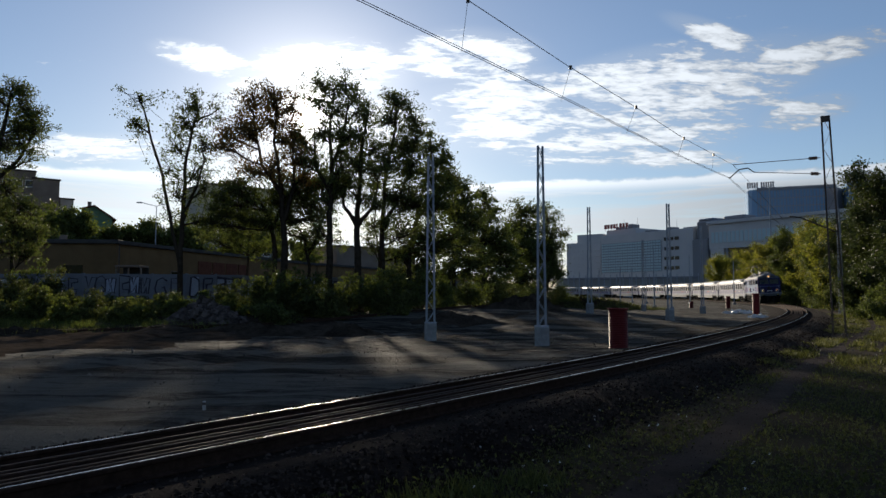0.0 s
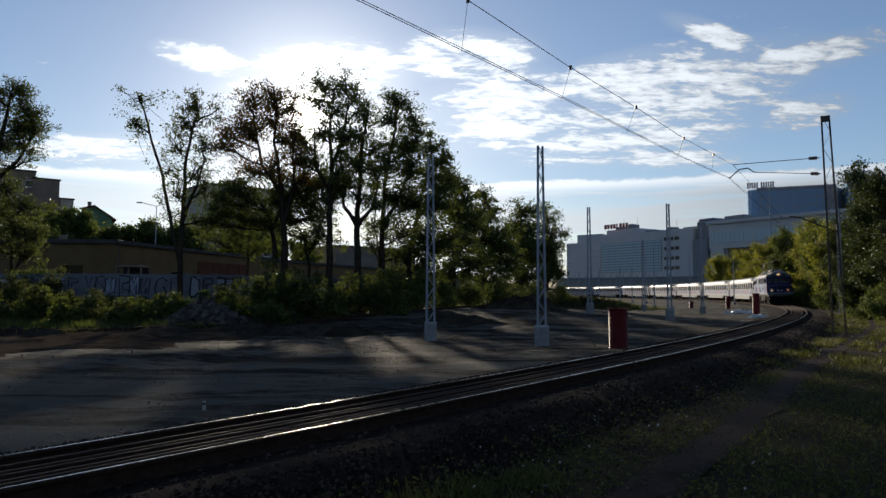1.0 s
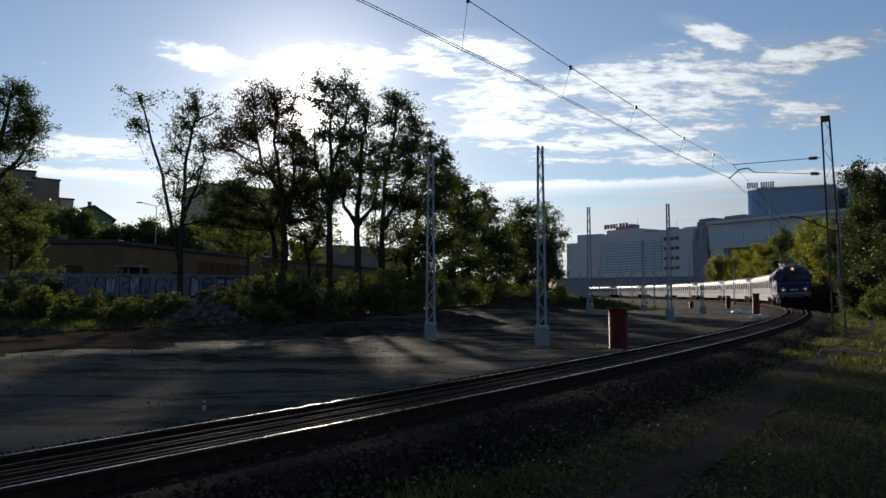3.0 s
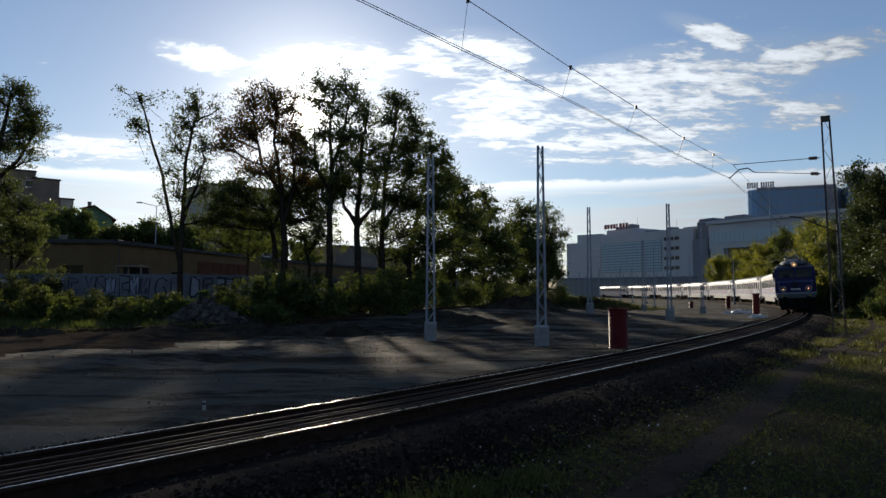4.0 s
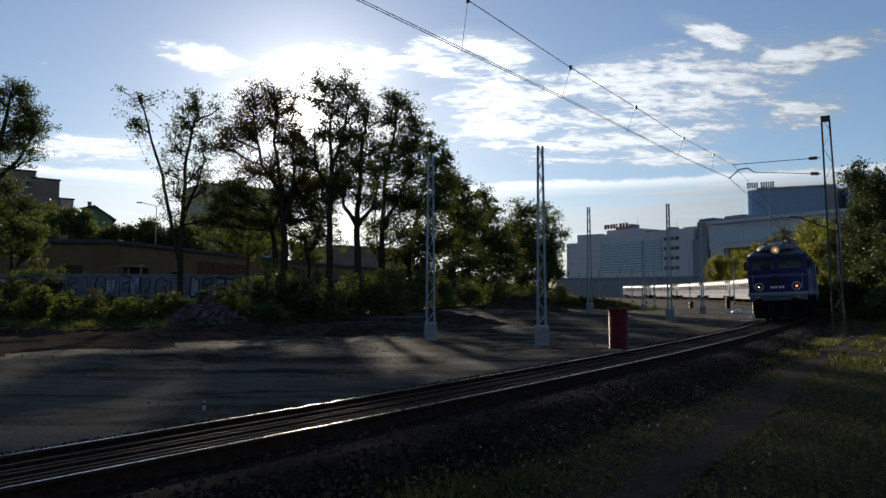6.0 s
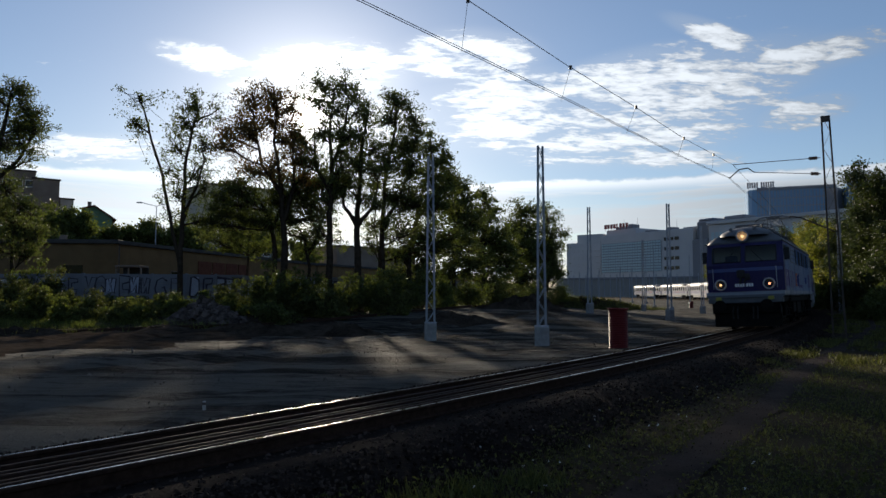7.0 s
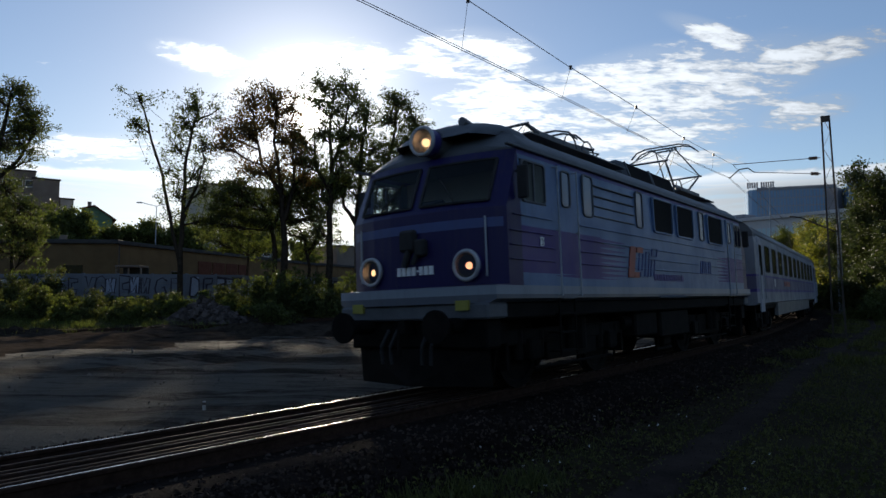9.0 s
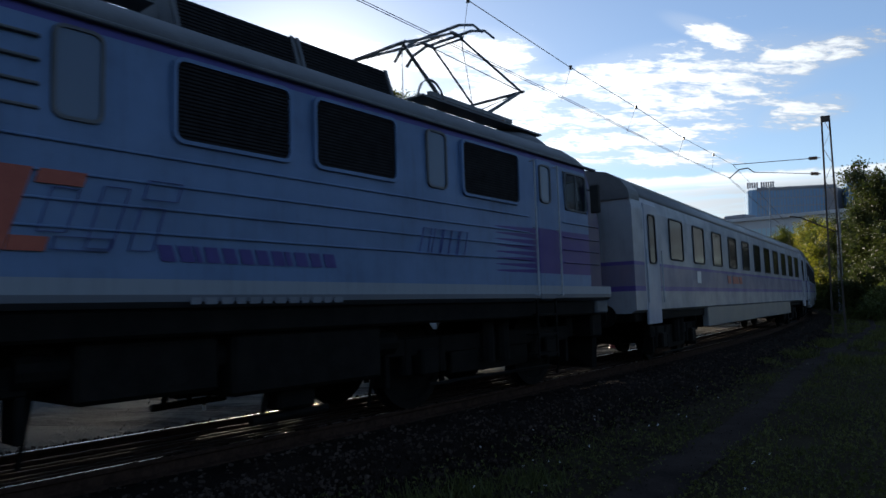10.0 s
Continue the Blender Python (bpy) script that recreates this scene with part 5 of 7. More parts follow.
def coach():
    t = thing("passenger_coach", "silver grey passenger coach with a lavender band, dark windows", "coach", "coaches of the train")
    for name, prof, mat, smooth in (("body", C_SIDE, "coach_paint", False), ("roof", C_ROOF, "coach_roof", True)):
        rings = [[(x, y, z) for y, z in mirror(prof)] for x in (-13.3, -6.5, 0, 6.5, 13.3)]
        part(name, raw_mesh(name, *ring_loft(rings), mat, smooth), None, t, "white and lavender coach side" if name == "body" else "ribbed pale grey roof")
    for y, z in ((1.22, 3.76), (0.95, 3.93), (0.55, 4.02), (0.0, 4.06)):
        for s in (-1, 1) if y else (1,):
            part("roof_bead", strut(bmesh.new(), (-13.0, s * y, z), (13.0, s * y, z), 0.025, 0.025), "coach_roof", t)
    for s in (-1, 1):
        for k in range(11):
            x = 10.3 - 2.03 * k
            window(t, x - 0.55, x + 0.55, 2.24, 3.2, s * 1.42, glass="train_window", rim="rubber")
        for e in (-1, 1):
            a, b = sorted((e * 11.72, e * 12.6))
            bm = bmesh.new()
            box(bm, a, b, min(s * 1.38, s * 1.435), max(s * 1.38, s * 1.435), 0.86, 3.36, 0.015)
            door = part("door", bm, "coach_paint", t, "pale entrance door")
            window(door, a + 0.2, b - 0.2, 2.1, 3.15, s * 1.43, "door_window", "train_window", "rubber")
            for hx in (11.66, 12.68):
                bm = bmesh.new()
                bar(bm, (e * hx, s * 1.48, 1.3), (e * hx, s * 1.48, 2.4), 0.015, 6)
                part("handrail", bm, "galvanised", t)
        lettering(t, 3.0, 5.2, 1.78, 2.0, s * 1.424, "orange_paint", (1, 2, 1), "logo_mark", 0.2)
        lettering(t, 8.2, 8.7, 1.75, 2.05, s * 1.424, "sign_pale", (1,), "lettering")
        part("side_skirt", boxes((-7.5, 7.5, min(s * 1.22, s * 1.38), max(s * 1.22, s * 1.38), 0.62, 1.14), bevel=0.02), "coach_roof", t)
    for e in (-1, 1):
        bm = bmesh.new()
        box(bm, min(e * 13.3, e * 13.66), max(e * 13.3, e * 13.66), -0.75, 0.75, 1.15, 3.4, 0.08)
        part("gangway", bm, "rubber", t, "black rubber gangway bellows")
        cap = [(1.40, 3.38), (1.40, 3.47), (1.375, 3.57), (1.235, 3.775), (0.96, 3.945), (0.555, 4.035), (0.0, 4.075)]
        rings = [[(e * x, y, z) for y, z in mirror(cap)] for x in (12.72, 13.34)]
        part("roof_end", raw_mesh("roof_end", *ring_loft(rings), "roof_paint", False), None, t, "dark grey end of the roof")
        for s in (-1, 1):
            bm = bmesh.new()
            bar(bm, (e * 13.0, s * 0.875, 1.06), (e * 13.55, s * 0.875, 1.06), 0.09, 12)
            bar(bm, (e * 13.55, s * 0.875, 1.06), (e * 13.6, s * 0.875, 1.06), 0.22, 16)
            part("buffer", bm, "black_iron", t)
        bogie(t, e * 9.5, 2.5, 0.46, "black two-axle coach bogie")
    part("underframe", boxes((-13.0, 13.0, -1.28, 1.28, 0.92, 1.14), (-7.4, 7.4, -1.2, 1.2, 0.6, 0.92), bevel=0.02), "black_iron", t)
    for x in (-10.75, -8.25, 8.25, 10.75):
        wheelset("wheelset", 0.46, t, x)
    return t


WHEELS, TRAIN = [], []
TRAIN.append((locomotive(), 0.0, 4.25))
first = coach()
for i in range(7):
    c = first if i == 0 else copy_thing(first, Matrix())
    TRAIN.append((c, 8.1 + COACH * (i + 0.5), 9.5))
    for o in c.children:
        if o.name.startswith("wheelset"):
            WHEELS.append((o, float(o.matrix_basis.translation.x), 0.46))


# ---------------------------------------------------------------- masts and wires
def along(a, b, f):
    return Vector(a).lerp(Vector(b), f)


def lattice_mast(x, y, top, turn, label, group, w0=0.34, w1=0.20, d0=0.08, material="galvanised", block=0.72, bays=16, lean=0.0, cap=False, block_w=0.40):
    """Two channel legs laced with zigzag bars, bolted on a concrete block."""
    g = lie(x, y)
    t = thing("catenary_mast", label, "mast", group, pose(x, y, g, 0, 0, turn))
    if block:
        bm = boxes((-block_w / 2, block_w / 2, -block_w / 2, block_w / 2, -0.3, block), bevel=0.03)
        part("foundation", bm, "concrete", t, "square cast concrete foundation block")
        part("base_plate", boxes((-w0 / 2 - 0.08, w0 / 2 + 0.08, -d0 - 0.02, d0 + 0.02, block, block + 0.04)), material, t)
    h = top - g
    z0 = block if block else -0.2
    at = lambda z: (w0 + (w1 - w0) * (z - z0) / (h - z0)) / 2
    off = lambda z: lean * (z - z0) / (h - z0)
    for s in (-1, 1):
        bm = bmesh.new()
        a, b = (s * at(z0) + off(z0), 0, z0), (s * at(h) + off(h), 0, h)
        strut(bm, a, b, 0.03, d0)
        for yy in (-d0 / 2, d0 / 2):
            strut(bm, (a[0] - s * 0.012, yy, a[2]), (b[0] - s * 0.012, yy, b[2]), 0.03, 0.012)
        part("leg", bm, material, t)
    for yy in (-d0 / 2, d0 / 2):
        for i in range(bays):
            za, zb = z0 + (h - z0) * i / bays, z0 + (h - z0) * (i + 1) / bays
            s = 1 if i % 2 else -1
            bm = strut(bmesh.new(), (s * at(za) + off(za), yy, za), (-s * at(zb) + off(zb), yy, zb), 0.03, 0.012)
            part("lacing_bar", bm, material, t)
    if cap:
        bm = boxes((off(h) - w1 / 2 - 0.03, off(h) + w1 / 2 + 0.03, -d0 / 2 - 0.03, d0 / 2 + 0.03, h - 0.25, h), bevel=0.01)
        part("cap", bm, material, t)
    return t


for bx, by, ty, turn in ((762, 602, 275, 20), (958, 613, 256, 25), (1043, 568, 366, 25), (1184, 574, 360, 25), (1242, 556, 400, 25), (1138, 552, 425, 25)):
    d = 1202.6 * (EYE - GROUND) / (by - 519)
    x, y, z = sight(bx, ty, d)
    lattice_mast(x, y, z, turn, "new grey lattice catenary mast without arms on a concrete block", "new masts", bays=14 if d < 45 else 10)


def slim_pole(bx, by, ty, r=0.09, label="slender pale grey pole beside the railway", d=None):
    d = d or 1202.6 * (EYE - GROUND) / (by - 519)
    x, y, z = sight(bx, ty, d)
    g = lie(x, y)
    t = thing("pole", label, "pole", "line-side poles", pose(x, y, g))
    bm = bar(bmesh.new(), (0, 0, -0.3), (0, 0, z - g), r, 8, r * 0.75)
    part("shaft", bm, "galvanised", t)
    part("base", boxes((-0.25, 0.25, -0.25, 0.25, -0.3, 0.35), bevel=0.03), "concrete", t)
    return t


for bx, by, ty in ((1025, 538, 482), (1060, 538, 478), (1097, 540, 474), (1118, 537, 474), (1143, 538, 452), (1157, 546, 440), (1187, 548, 462), (1220, 538, 452), (1298, 540, 462)):
    slim_pole(bx, by, ty)
slim_pole(1438, 545, 415, 0.11)
slim_pole(1366, 530, 330, 0.16, "tall slender lighting mast behind trees", 150)

mast = lattice_mast(16.2, 27.9, 8.95, -28, "old brown lattice catenary mast carrying a wire support", "", 0.46, 0.28, 0.07, "dark_steel", 0, 14, -0.24, True)
lattice_mast(*sight(1487, 0, 62)[:2], high(368, 62), 10, "far pale lattice mast with a dark bracket", "", 0.42, 0.22, 0.16, "galvanised", 0.3, 12)


def wire(name, pts, r, label, parent=None):
    bm = bmesh.new()
    for a, b in zip(pts, pts[1:]):
        bar(bm, a, b, r, 5)
    if parent:
        return part(name, bm, "wire", parent)
    return tagged(part(name, bm, "wire", None, label), label, "wire", kind="")


# contact wires run over the middle of the track, hung from a messenger wire
C0, C1 = Vector((-1.21, 9.35, 5.70)), Vector((11.05, 26.03, 6.0))
step = (C1 - C0).normalized()
side = Vector((step.y, -step.x, 0)).normalized() * 0.03
line = thing("catenary", "black overhead contact wires hung from a messenger wire", "overhead line")
back = C0 - step * 30
back.z = 5.70
for o in (side, -side):
    wire("contact_wire", [back + o, C0 + o, Vector((2.78, 14.48, 5.69)) + o, Vector((7.48, 20.89, 5.75)) + o, C1 + o], 0.0065, "", line)
    nxt = [on_track(s, 0.15) + Vector((0, 0, 5.8)) for s in (45, 60, 80, 100, 130, 160)]
    wire("contact_wire", [C1 + o] + [p + o for p in nxt], 0.0065, "", line)
mess = [back + Vector((0, 0, 2.2)), Vector((-1.0, 9.6, 6.8)), Vector((0.43, 11.43, 6.60)), Vector((2.77, 14.47, 6.44)), Vector((5.05, 17.52, 6.41)), Vector((7.51, 20.93, 6.37)), Vector((11.51, 26.71, 6.64))]
wire("messenger_wire", mess, 0.008, "", line)
wire("messenger_wire", [mess[-1]] + [on_track(s, 0.15) + Vector((0, 0, z)) for s, z in ((45, 6.4), (60, 6.35), (80, 6.9), (100, 6.4), (130, 6.9))], 0.008, "", line)
for i, (x, y, z) in enumerate(((0.43, 11.43, 6.60), (2.77, 14.47, 6.44), (5.05, 17.52, 6.41), (7.51, 20.93, 6.37), (9.7, 24.1, 6.51))):
    f = (y - C0.y) / (C1.y - C0.y)
    low_z = float(np.interp(y, (9.35, 14.48, 20.89, 26.03), (5.70, 5.69, 5.75, 6.0)))
    foot = along(C0, C1, f)
    wire("dropper", [(x, y, z), (foot.x, foot.y, low_z)], 0.004, "", line)
    part("clamp", boxes((x - 0.03, x + 0.03, y - 0.03, y + 0.03, z - 0.04, z + 0.04)), "wire", line)
# stays, steady arm and insulators on the old mast
arm = thing("wire_support", "stays, insulators and a bent steady arm holding the contact wire", "wire support")
M0, M1 = Vector((15.62, 27.85, 7.15)), Vector((15.64, 27.87, 6.48))
for m0, end in ((M0, mess[-1]), (M1, Vector((12.2, 26.4, 6.28)))):
    d = (end - m0).normalized()
    for j in range(4):
        bm = bar(bmesh.new(), m0 + d * (0.18 + j * 0.1), m0 + d * (0.23 + j * 0.1), 0.07, 10)
        part("insulator", bm, "insulator", arm)
    part("stay", bar(bmesh.new(), m0, end, 0.014, 6), "wire", arm)
bm = bmesh.new()
bend = [Vector((12.2, 26.4, 6.28)), Vector((11.9, 26.25, 6.42)), Vector((11.45, 26.05, 6.32)), Vector((11.05, 25.9, 5.98)), C1]
for a, b in zip(bend, bend[1:]):
    bar(bm, a, b, 0.022, 6)
part("steady_arm", bm, "dark_steel", arm)
bm = bmesh.new()
bend = [sight(1400, 383, 62), sight(1420, 385, 62), sight(1484, 411, 62)]
for a, b in zip(bend, bend[1:]):
    bar(bm, a, b, 0.07, 6)
tagged(part("bracket", bm, "dark_steel", None, ""), "dark bent bracket arm on a far mast", "bracket")


# ---------------------------------------------------------------- fence and buildings
def wall_frame(a, b):
    """Pose with x along the wall from a to b, y away from the camera side."""
    a, b = Vector((a[0], a[1], 0)), Vector((b[0], b[1], 0))
    d = (b - a).normalized()
    m = Matrix((d, Vector((-d.y, d.x, 0)), Vector((0, 0, 1)))).transposed().to_4x4()
    m.translation = a
    return m, (b - a).length


def scrawl(t, base, rnd, c, w, bold):
    """One sprayed sign without meaning: a pale fill, an angular or curled outline, inner strokes."""
    lo, hi = rnd.uniform(0.9, 1.3), rnd.uniform(2.15, 2.42)
    kind = rnd.randrange(4)
    if kind == 0:
        line = [(-1, 1), (0.9, 1), (0.9, 0.72), (-0.4, 0.66), (-0.4, 0.3), (0.7, 0.3), (0.7, 0), (-1, 0), (-1, 1)]
    elif kind == 1:
        line = [(-1, 0), (-0.9, 1), (0.1, 1.02), (0.9, 0.8), (0.95, 0.3), (0.3, 0.0), (-1, 0)]
    elif kind == 2:
        line = [(-1, 0.95), (-0.55, 1), (-0.3, 0.45), (0.3, 1), (0.95, 0.95), (0.7, 0), (0.35, 0.05), (0.2, 0.5), (-0.25, 0.1), (-0.9, 0.0), (-1, 0.95)]
    else:
        line = [(0.9, 0.85), (0.3, 1.03), (-0.6, 0.95), (-1, 0.5), (-0.7, 0.08), (0.2, 0.0), (0.9, 0.25), (0.4, 0.5), (0.0, 0.45)]
    pts = [(c + w * (x + rnd.uniform(-0.12, 0.12)), lo + (hi - lo) * (z + rnd.uniform(-0.06, 0.06))) for x, z in line]
    if rnd.random() < 0.6:
        around = [(c - w, lo), (c + w, lo + 0.06), (c + w * 1.05, (lo + hi) / 2), (c + w * 0.9, hi), (c - w * 0.95, hi - 0.05)]
        part("sprayed_fill", raw_mesh("sprayed_fill", [(x, -0.041, z) for x, z in around], [tuple(range(5))], "spray_light"), None, t, "pale blue sprayed fill", m=base)
    wide = rnd.uniform(0.10, 0.17) if bold else rnd.uniform(0.06, 0.09)
    verts = []
    for i, (x, z) in enumerate(pts):
        (xa, za), (xb, zb) = pts[max(i - 1, 0)], pts[min(i + 1, len(pts) - 1)]
        d = Vector((xb - xa, zb - za))
        d = d.normalized() if d.length > 1e-4 else Vector((1, 0))
        e = wide * rnd.uniform(0.6, 1.5) / 2
        verts += [(x - d.y * e, -0.046, z + d.x * e), (x + d.y * e, -0.046, z - d.x * e)]
    faces = [(2 * i, 2 * i + 1, 2 * i + 3, 2 * i + 2) for i in range(len(pts) - 1)]
    part("sprayed_stroke", raw_mesh("sprayed_stroke", verts, faces, "spray_dark"), None, t, "dark sprayed stroke", m=base)


def fence():
    t = tagged(new("concrete_fence"), "grey concrete panel fence covered with sprayed graffiti", "fence")
    rnd = random.Random(4)
    runs = [(sight(-40, 0, 43), sight(330, 0, 44.5)), (sight(330, 0, 44.5), sight(640, 0, 54)), (sight(640, 0, 54), sight(960, 0, 92))]
    for a, b in runs:
        m, length = wall_frame(a, b)
        k = max(1, round(length / 2.05))
        for i in range(k):
            mid = m @ Vector(((i + 0.5) * length / k, 0, 0))
            g = lie(mid.x, mid.y) - 0.1
            base = m @ pose((i + 0.5) * length / k, 0, g)
            for r in range(4):
                bm = boxes((-length / k / 2 + 0.07, length / k / 2 - 0.07, -0.035, 0.035, 0.1 + r * 0.6, 0.69 + r * 0.6), bevel=0.015)
                part("panel", bm, "fence", t, m=base)
            part("post", boxes((-length / k / 2 - 0.08, -length / k / 2 + 0.08, -0.06, 0.06, -0.2, 2.54), bevel=0.02), "fence", t, m=base)
            if a[0] < -5 and mid.x < -7.5:
                half = length / k / 2 - 0.08
                bold = mid.x > -17.5 or mid.x < -27
                for c in ((-0.66, 0.0, 0.66) if rnd.random() < 0.6 else (-0.5, 0.5)):
                    scrawl(t, base, rnd, c * half, half * rnd.uniform(0.28, 0.40), bold)
    return t


fence()


def house(name, a, b, depth, height, wall, roof, label, category, cols=0, floors=0, win=(1.4, 1.5), lip=0.25, z0=None, glass="glass_dark", first=1.2, gap=None, frame_m="frame_white", group=""):
    """A block: wall shell, overhanging flat roof, windows with frames set into the side that faces the camera."""
    m, length = wall_frame(a, b)
    base = GROUND if z0 is None else z0
    t = thing(name, label, category, group, m @ pose(0, 0, base))
    part("wall", boxes((0, length, 0, depth, -0.5, height), bevel=0.02), wall, t)
    part("roof", boxes((-lip, length + lip, -lip, depth + lip, height, height + 0.35), bevel=0.03), roof, t)
    if cols:
        pitch = gap or length / cols
        fh = (height - first) / max(1, floors)
        fr = boxes((-win[0] / 2 - 0.08, win[0] / 2 + 0.08, -0.06, 0.0, -0.08, 0.0), (-win[0] / 2 - 0.08, win[0] / 2 + 0.08, -0.06, 0.0, win[1], win[1] + 0.08), (-win[0] / 2 - 0.08, -win[0] / 2, -0.06, 0, 0, win[1]), (win[0] / 2, win[0] / 2 + 0.08, -0.06, 0, 0, win[1]))
        frame_me = bpy.data.meshes.new("window")
        fr.to_mesh(frame_me)
        fr.free()
        frame_me.materials.append(M[frame_m])
        pn = boxes((-win[0] / 2, win[0] / 2, -0.03, -0.004, 0, win[1]))
        pane_me = bpy.data.meshes.new("pane")
        pn.to_mesh(pane_me)
        pn.free()
        pane_me.materials.append(M[glass])
        for r in range(floors):
            for c in range(cols):
                w = part("window", frame_me, None, t, m=pose((c + 0.5) * pitch, 0, first + r * fh))
                part("pane", pane_me, None, w)
    return t


# low ochre garages in a long row
g1 = house("garage_row", sight(-60, 0, 57), sight(204, 0, 58), 9, high(431, 57.5) - GROUND, "ochre", "roof_felt", "long low ochre garage building with a flat roof", "garage")
g2 = house("garage_row", sight(206, 0, 58.4), sight(560, 0, 104), 8, 6.1, "ochre", "roof_felt", "long low ochre garage building with a flat roof", "garage", 9, 1, (1.8, 1.4), first=2.6, gap=6.0, frame_m="plaster_dark")
g3 = house("garage_row", sight(562, 0, 105), sight(860, 0, 190), 8, 6.2, "ochre", "roof_felt", "far low ochre building with a flat roof", "garage", 12, 1, (2.4, 2.0), first=2.4, gap=7.0, frame_m="plaster_dark")
part("window", boxes((7.8, 9.4, -0.06, 0.0, 3.2, 4.3)), "glass_dark", g1)
for x in (2.0, 12.4):
    part("downpipe", bar(bmesh.new(), (x, -0.1, 0.0), (x, -0.1, 6.0), 0.06, 8), "dark_steel", g1)
part("chimney", boxes((6.0, 6.5, 3, 3.5, 6.0, 7.1), bevel=0.03), "plaster_dark", g1)
for i in range(4):
    x = 12.9 + i * 2.9
    leaf_door = part("garage_door", boxes((x, x + 2.6, -0.10, 0.0, 0.2, 5.25), bevel=0.02), "roof_tile", g2, "red-brown garage door")
    for j in range(1, 4):
        part("rail", boxes((x + 0.05, x + 2.55, -0.125, -0.102, 0.2 + j * 1.25, 0.3 + j * 1.25)), "roof_tile", leaf_door)
porch = thing("porch", "small white framed porch with a pale flat roof", "porch", m=pose(*sight(212, 0, 56)[:2], 1.2))
part("roof", boxes((0.0, 2.0, -0.9, 0.9, 2.45, 2.62), bevel=0.02), "plaster_dark", porch)
for x in (0.05, 1.05, 2.05):
    part("post", boxes((x - 0.06, x + 0.06, -0.75, -0.63, -1.4, 2.45)), "plaster_dark", porch)
part("back_wall", boxes((0, 2.1, 0.6, 0.7, -1.4, 2.45)), "roof_felt", porch)

# flats and a house on the rise behind
house("apartment_block", sight(-90, 0, 150), sight(56, 0, 158.5), 14, high(303, 158) + 0.4, "plaster_dark", "roof_felt", "brown plastered block of flats with a flat roof", "apartment block", 7, 8, (1.6, 1.5), first=1.5)
house("apartment_block", sight(52, 0, 158), sight(100, 0, 161.5), 12, high(319, 161) + 0.4, "plaster_dark", "roof_felt", "brown plastered stair tower of a block of flats", "apartment block")
house("apartment_block", sight(102, 0, 164), sight(126, 0, 166), 8, high(353, 165) + 0.4, "plaster", "roof_felt", "low grey annex with a flat roof", "apartment block")
house("apartment_block", sight(362, 0, 138), sight(505, 0, 150), 12, high(328, 140) + 0.4, "plaster", "roof_felt", "grey block of flats behind trees", "apartment block", 6, 8, (1.5, 1.5), first=1.4)
house("workshop", sight(596, 0, 150), sight(735, 0, 165), 20, high(437, 150) + 0.4, "plaster_dark", "roof_felt", "long dark flat-roofed workshop", "workshop")
hs = thing("house", "green plastered house with a pitched roof and chimney", "house", m=pose(*sight(146, 0, 115)[:2], 0, 0, 0, 29))
bm = bmesh.new()
rings = [[(0, y, 0), (4.3, y, 0), (4.3, y, 14.4), (1.5, y, 16.3), (0, y, 15.9)] for y in (0, 9)]
v, f = ring_loft(rings)
part("wall", raw_mesh("wall", v, f, "plaster_green"), None, hs)
bm = bmesh.new()
strut(bm, (-0.4, 4.5, 15.95), (1.55, 4.5, 16.5), 9.8, 0.2)
strut(bm, (1.45, 4.5, 16.5), (4.9, 4.5, 14.15), 9.8, 0.2)
part("roof", bm, "roof_tile", hs)
part("chimney", boxes((0.5, 1.1, 3, 3.6, 15.6, 17.5), bevel=0.03), "plaster_dark", hs)
lp = thing("street_lamp", "tall street lamp with two arms", "street lamp", m=pose(*sight(274, 0, 76)[:2], 0))
zl = high(364, 76)
part("pole", bar(bmesh.new(), (0, 0, -0.4), (0, 0, zl), 0.09, 8, 0.05), "galvanised", lp)
for e, w in ((-1, 1.6), (1, 0.5)):
    part("arm", bar(bmesh.new(), (0, 0, zl - 0.05), (e * w, 0, zl + 0.35 * w / 1.6), 0.035, 6), "galvanised", lp)
    part("lantern", boxes((min(e * w, e * (w + 0.6)), max(e * w, e * (w + 0.6)), -0.16, 0.16, zl + 0.3 * w / 1.6, zl + 0.3 * w / 1.6 + 0.14), bevel=0.04), "galvanised", lp)


# ---------------------------------------------------------------- shopping centre and hotel
def facade(t, x0, x1, z0, z1, cols, rows, glass, name="glazing", y=0.0, rail_m="cladding_pale", wide=0.18):
    """A curtain wall: panes one by one between mullions."""
    me = bpy.data.meshes.new("pane")
    pw, ph = (x1 - x0) / cols, (z1 - z0) / rows
    bm = boxes((-pw / 2 + wide / 2, pw / 2 - wide / 2, -0.12, 0.0, -ph / 2 + wide / 2, ph / 2 - wide / 2))
    bm.to_mesh(me)
    bm.free()
    me.materials.append(M[glass])
    ob = part(name, boxes((x0, x1, y - 0.06, y, z0, z1)), rail_m, t)
    for r in range(rows):
        for c in range(cols):
            part("pane", me, None, ob, m=pose(x0 + (c + 0.5) * pw, y - 0.05, z0 + (r + 0.5) * ph))


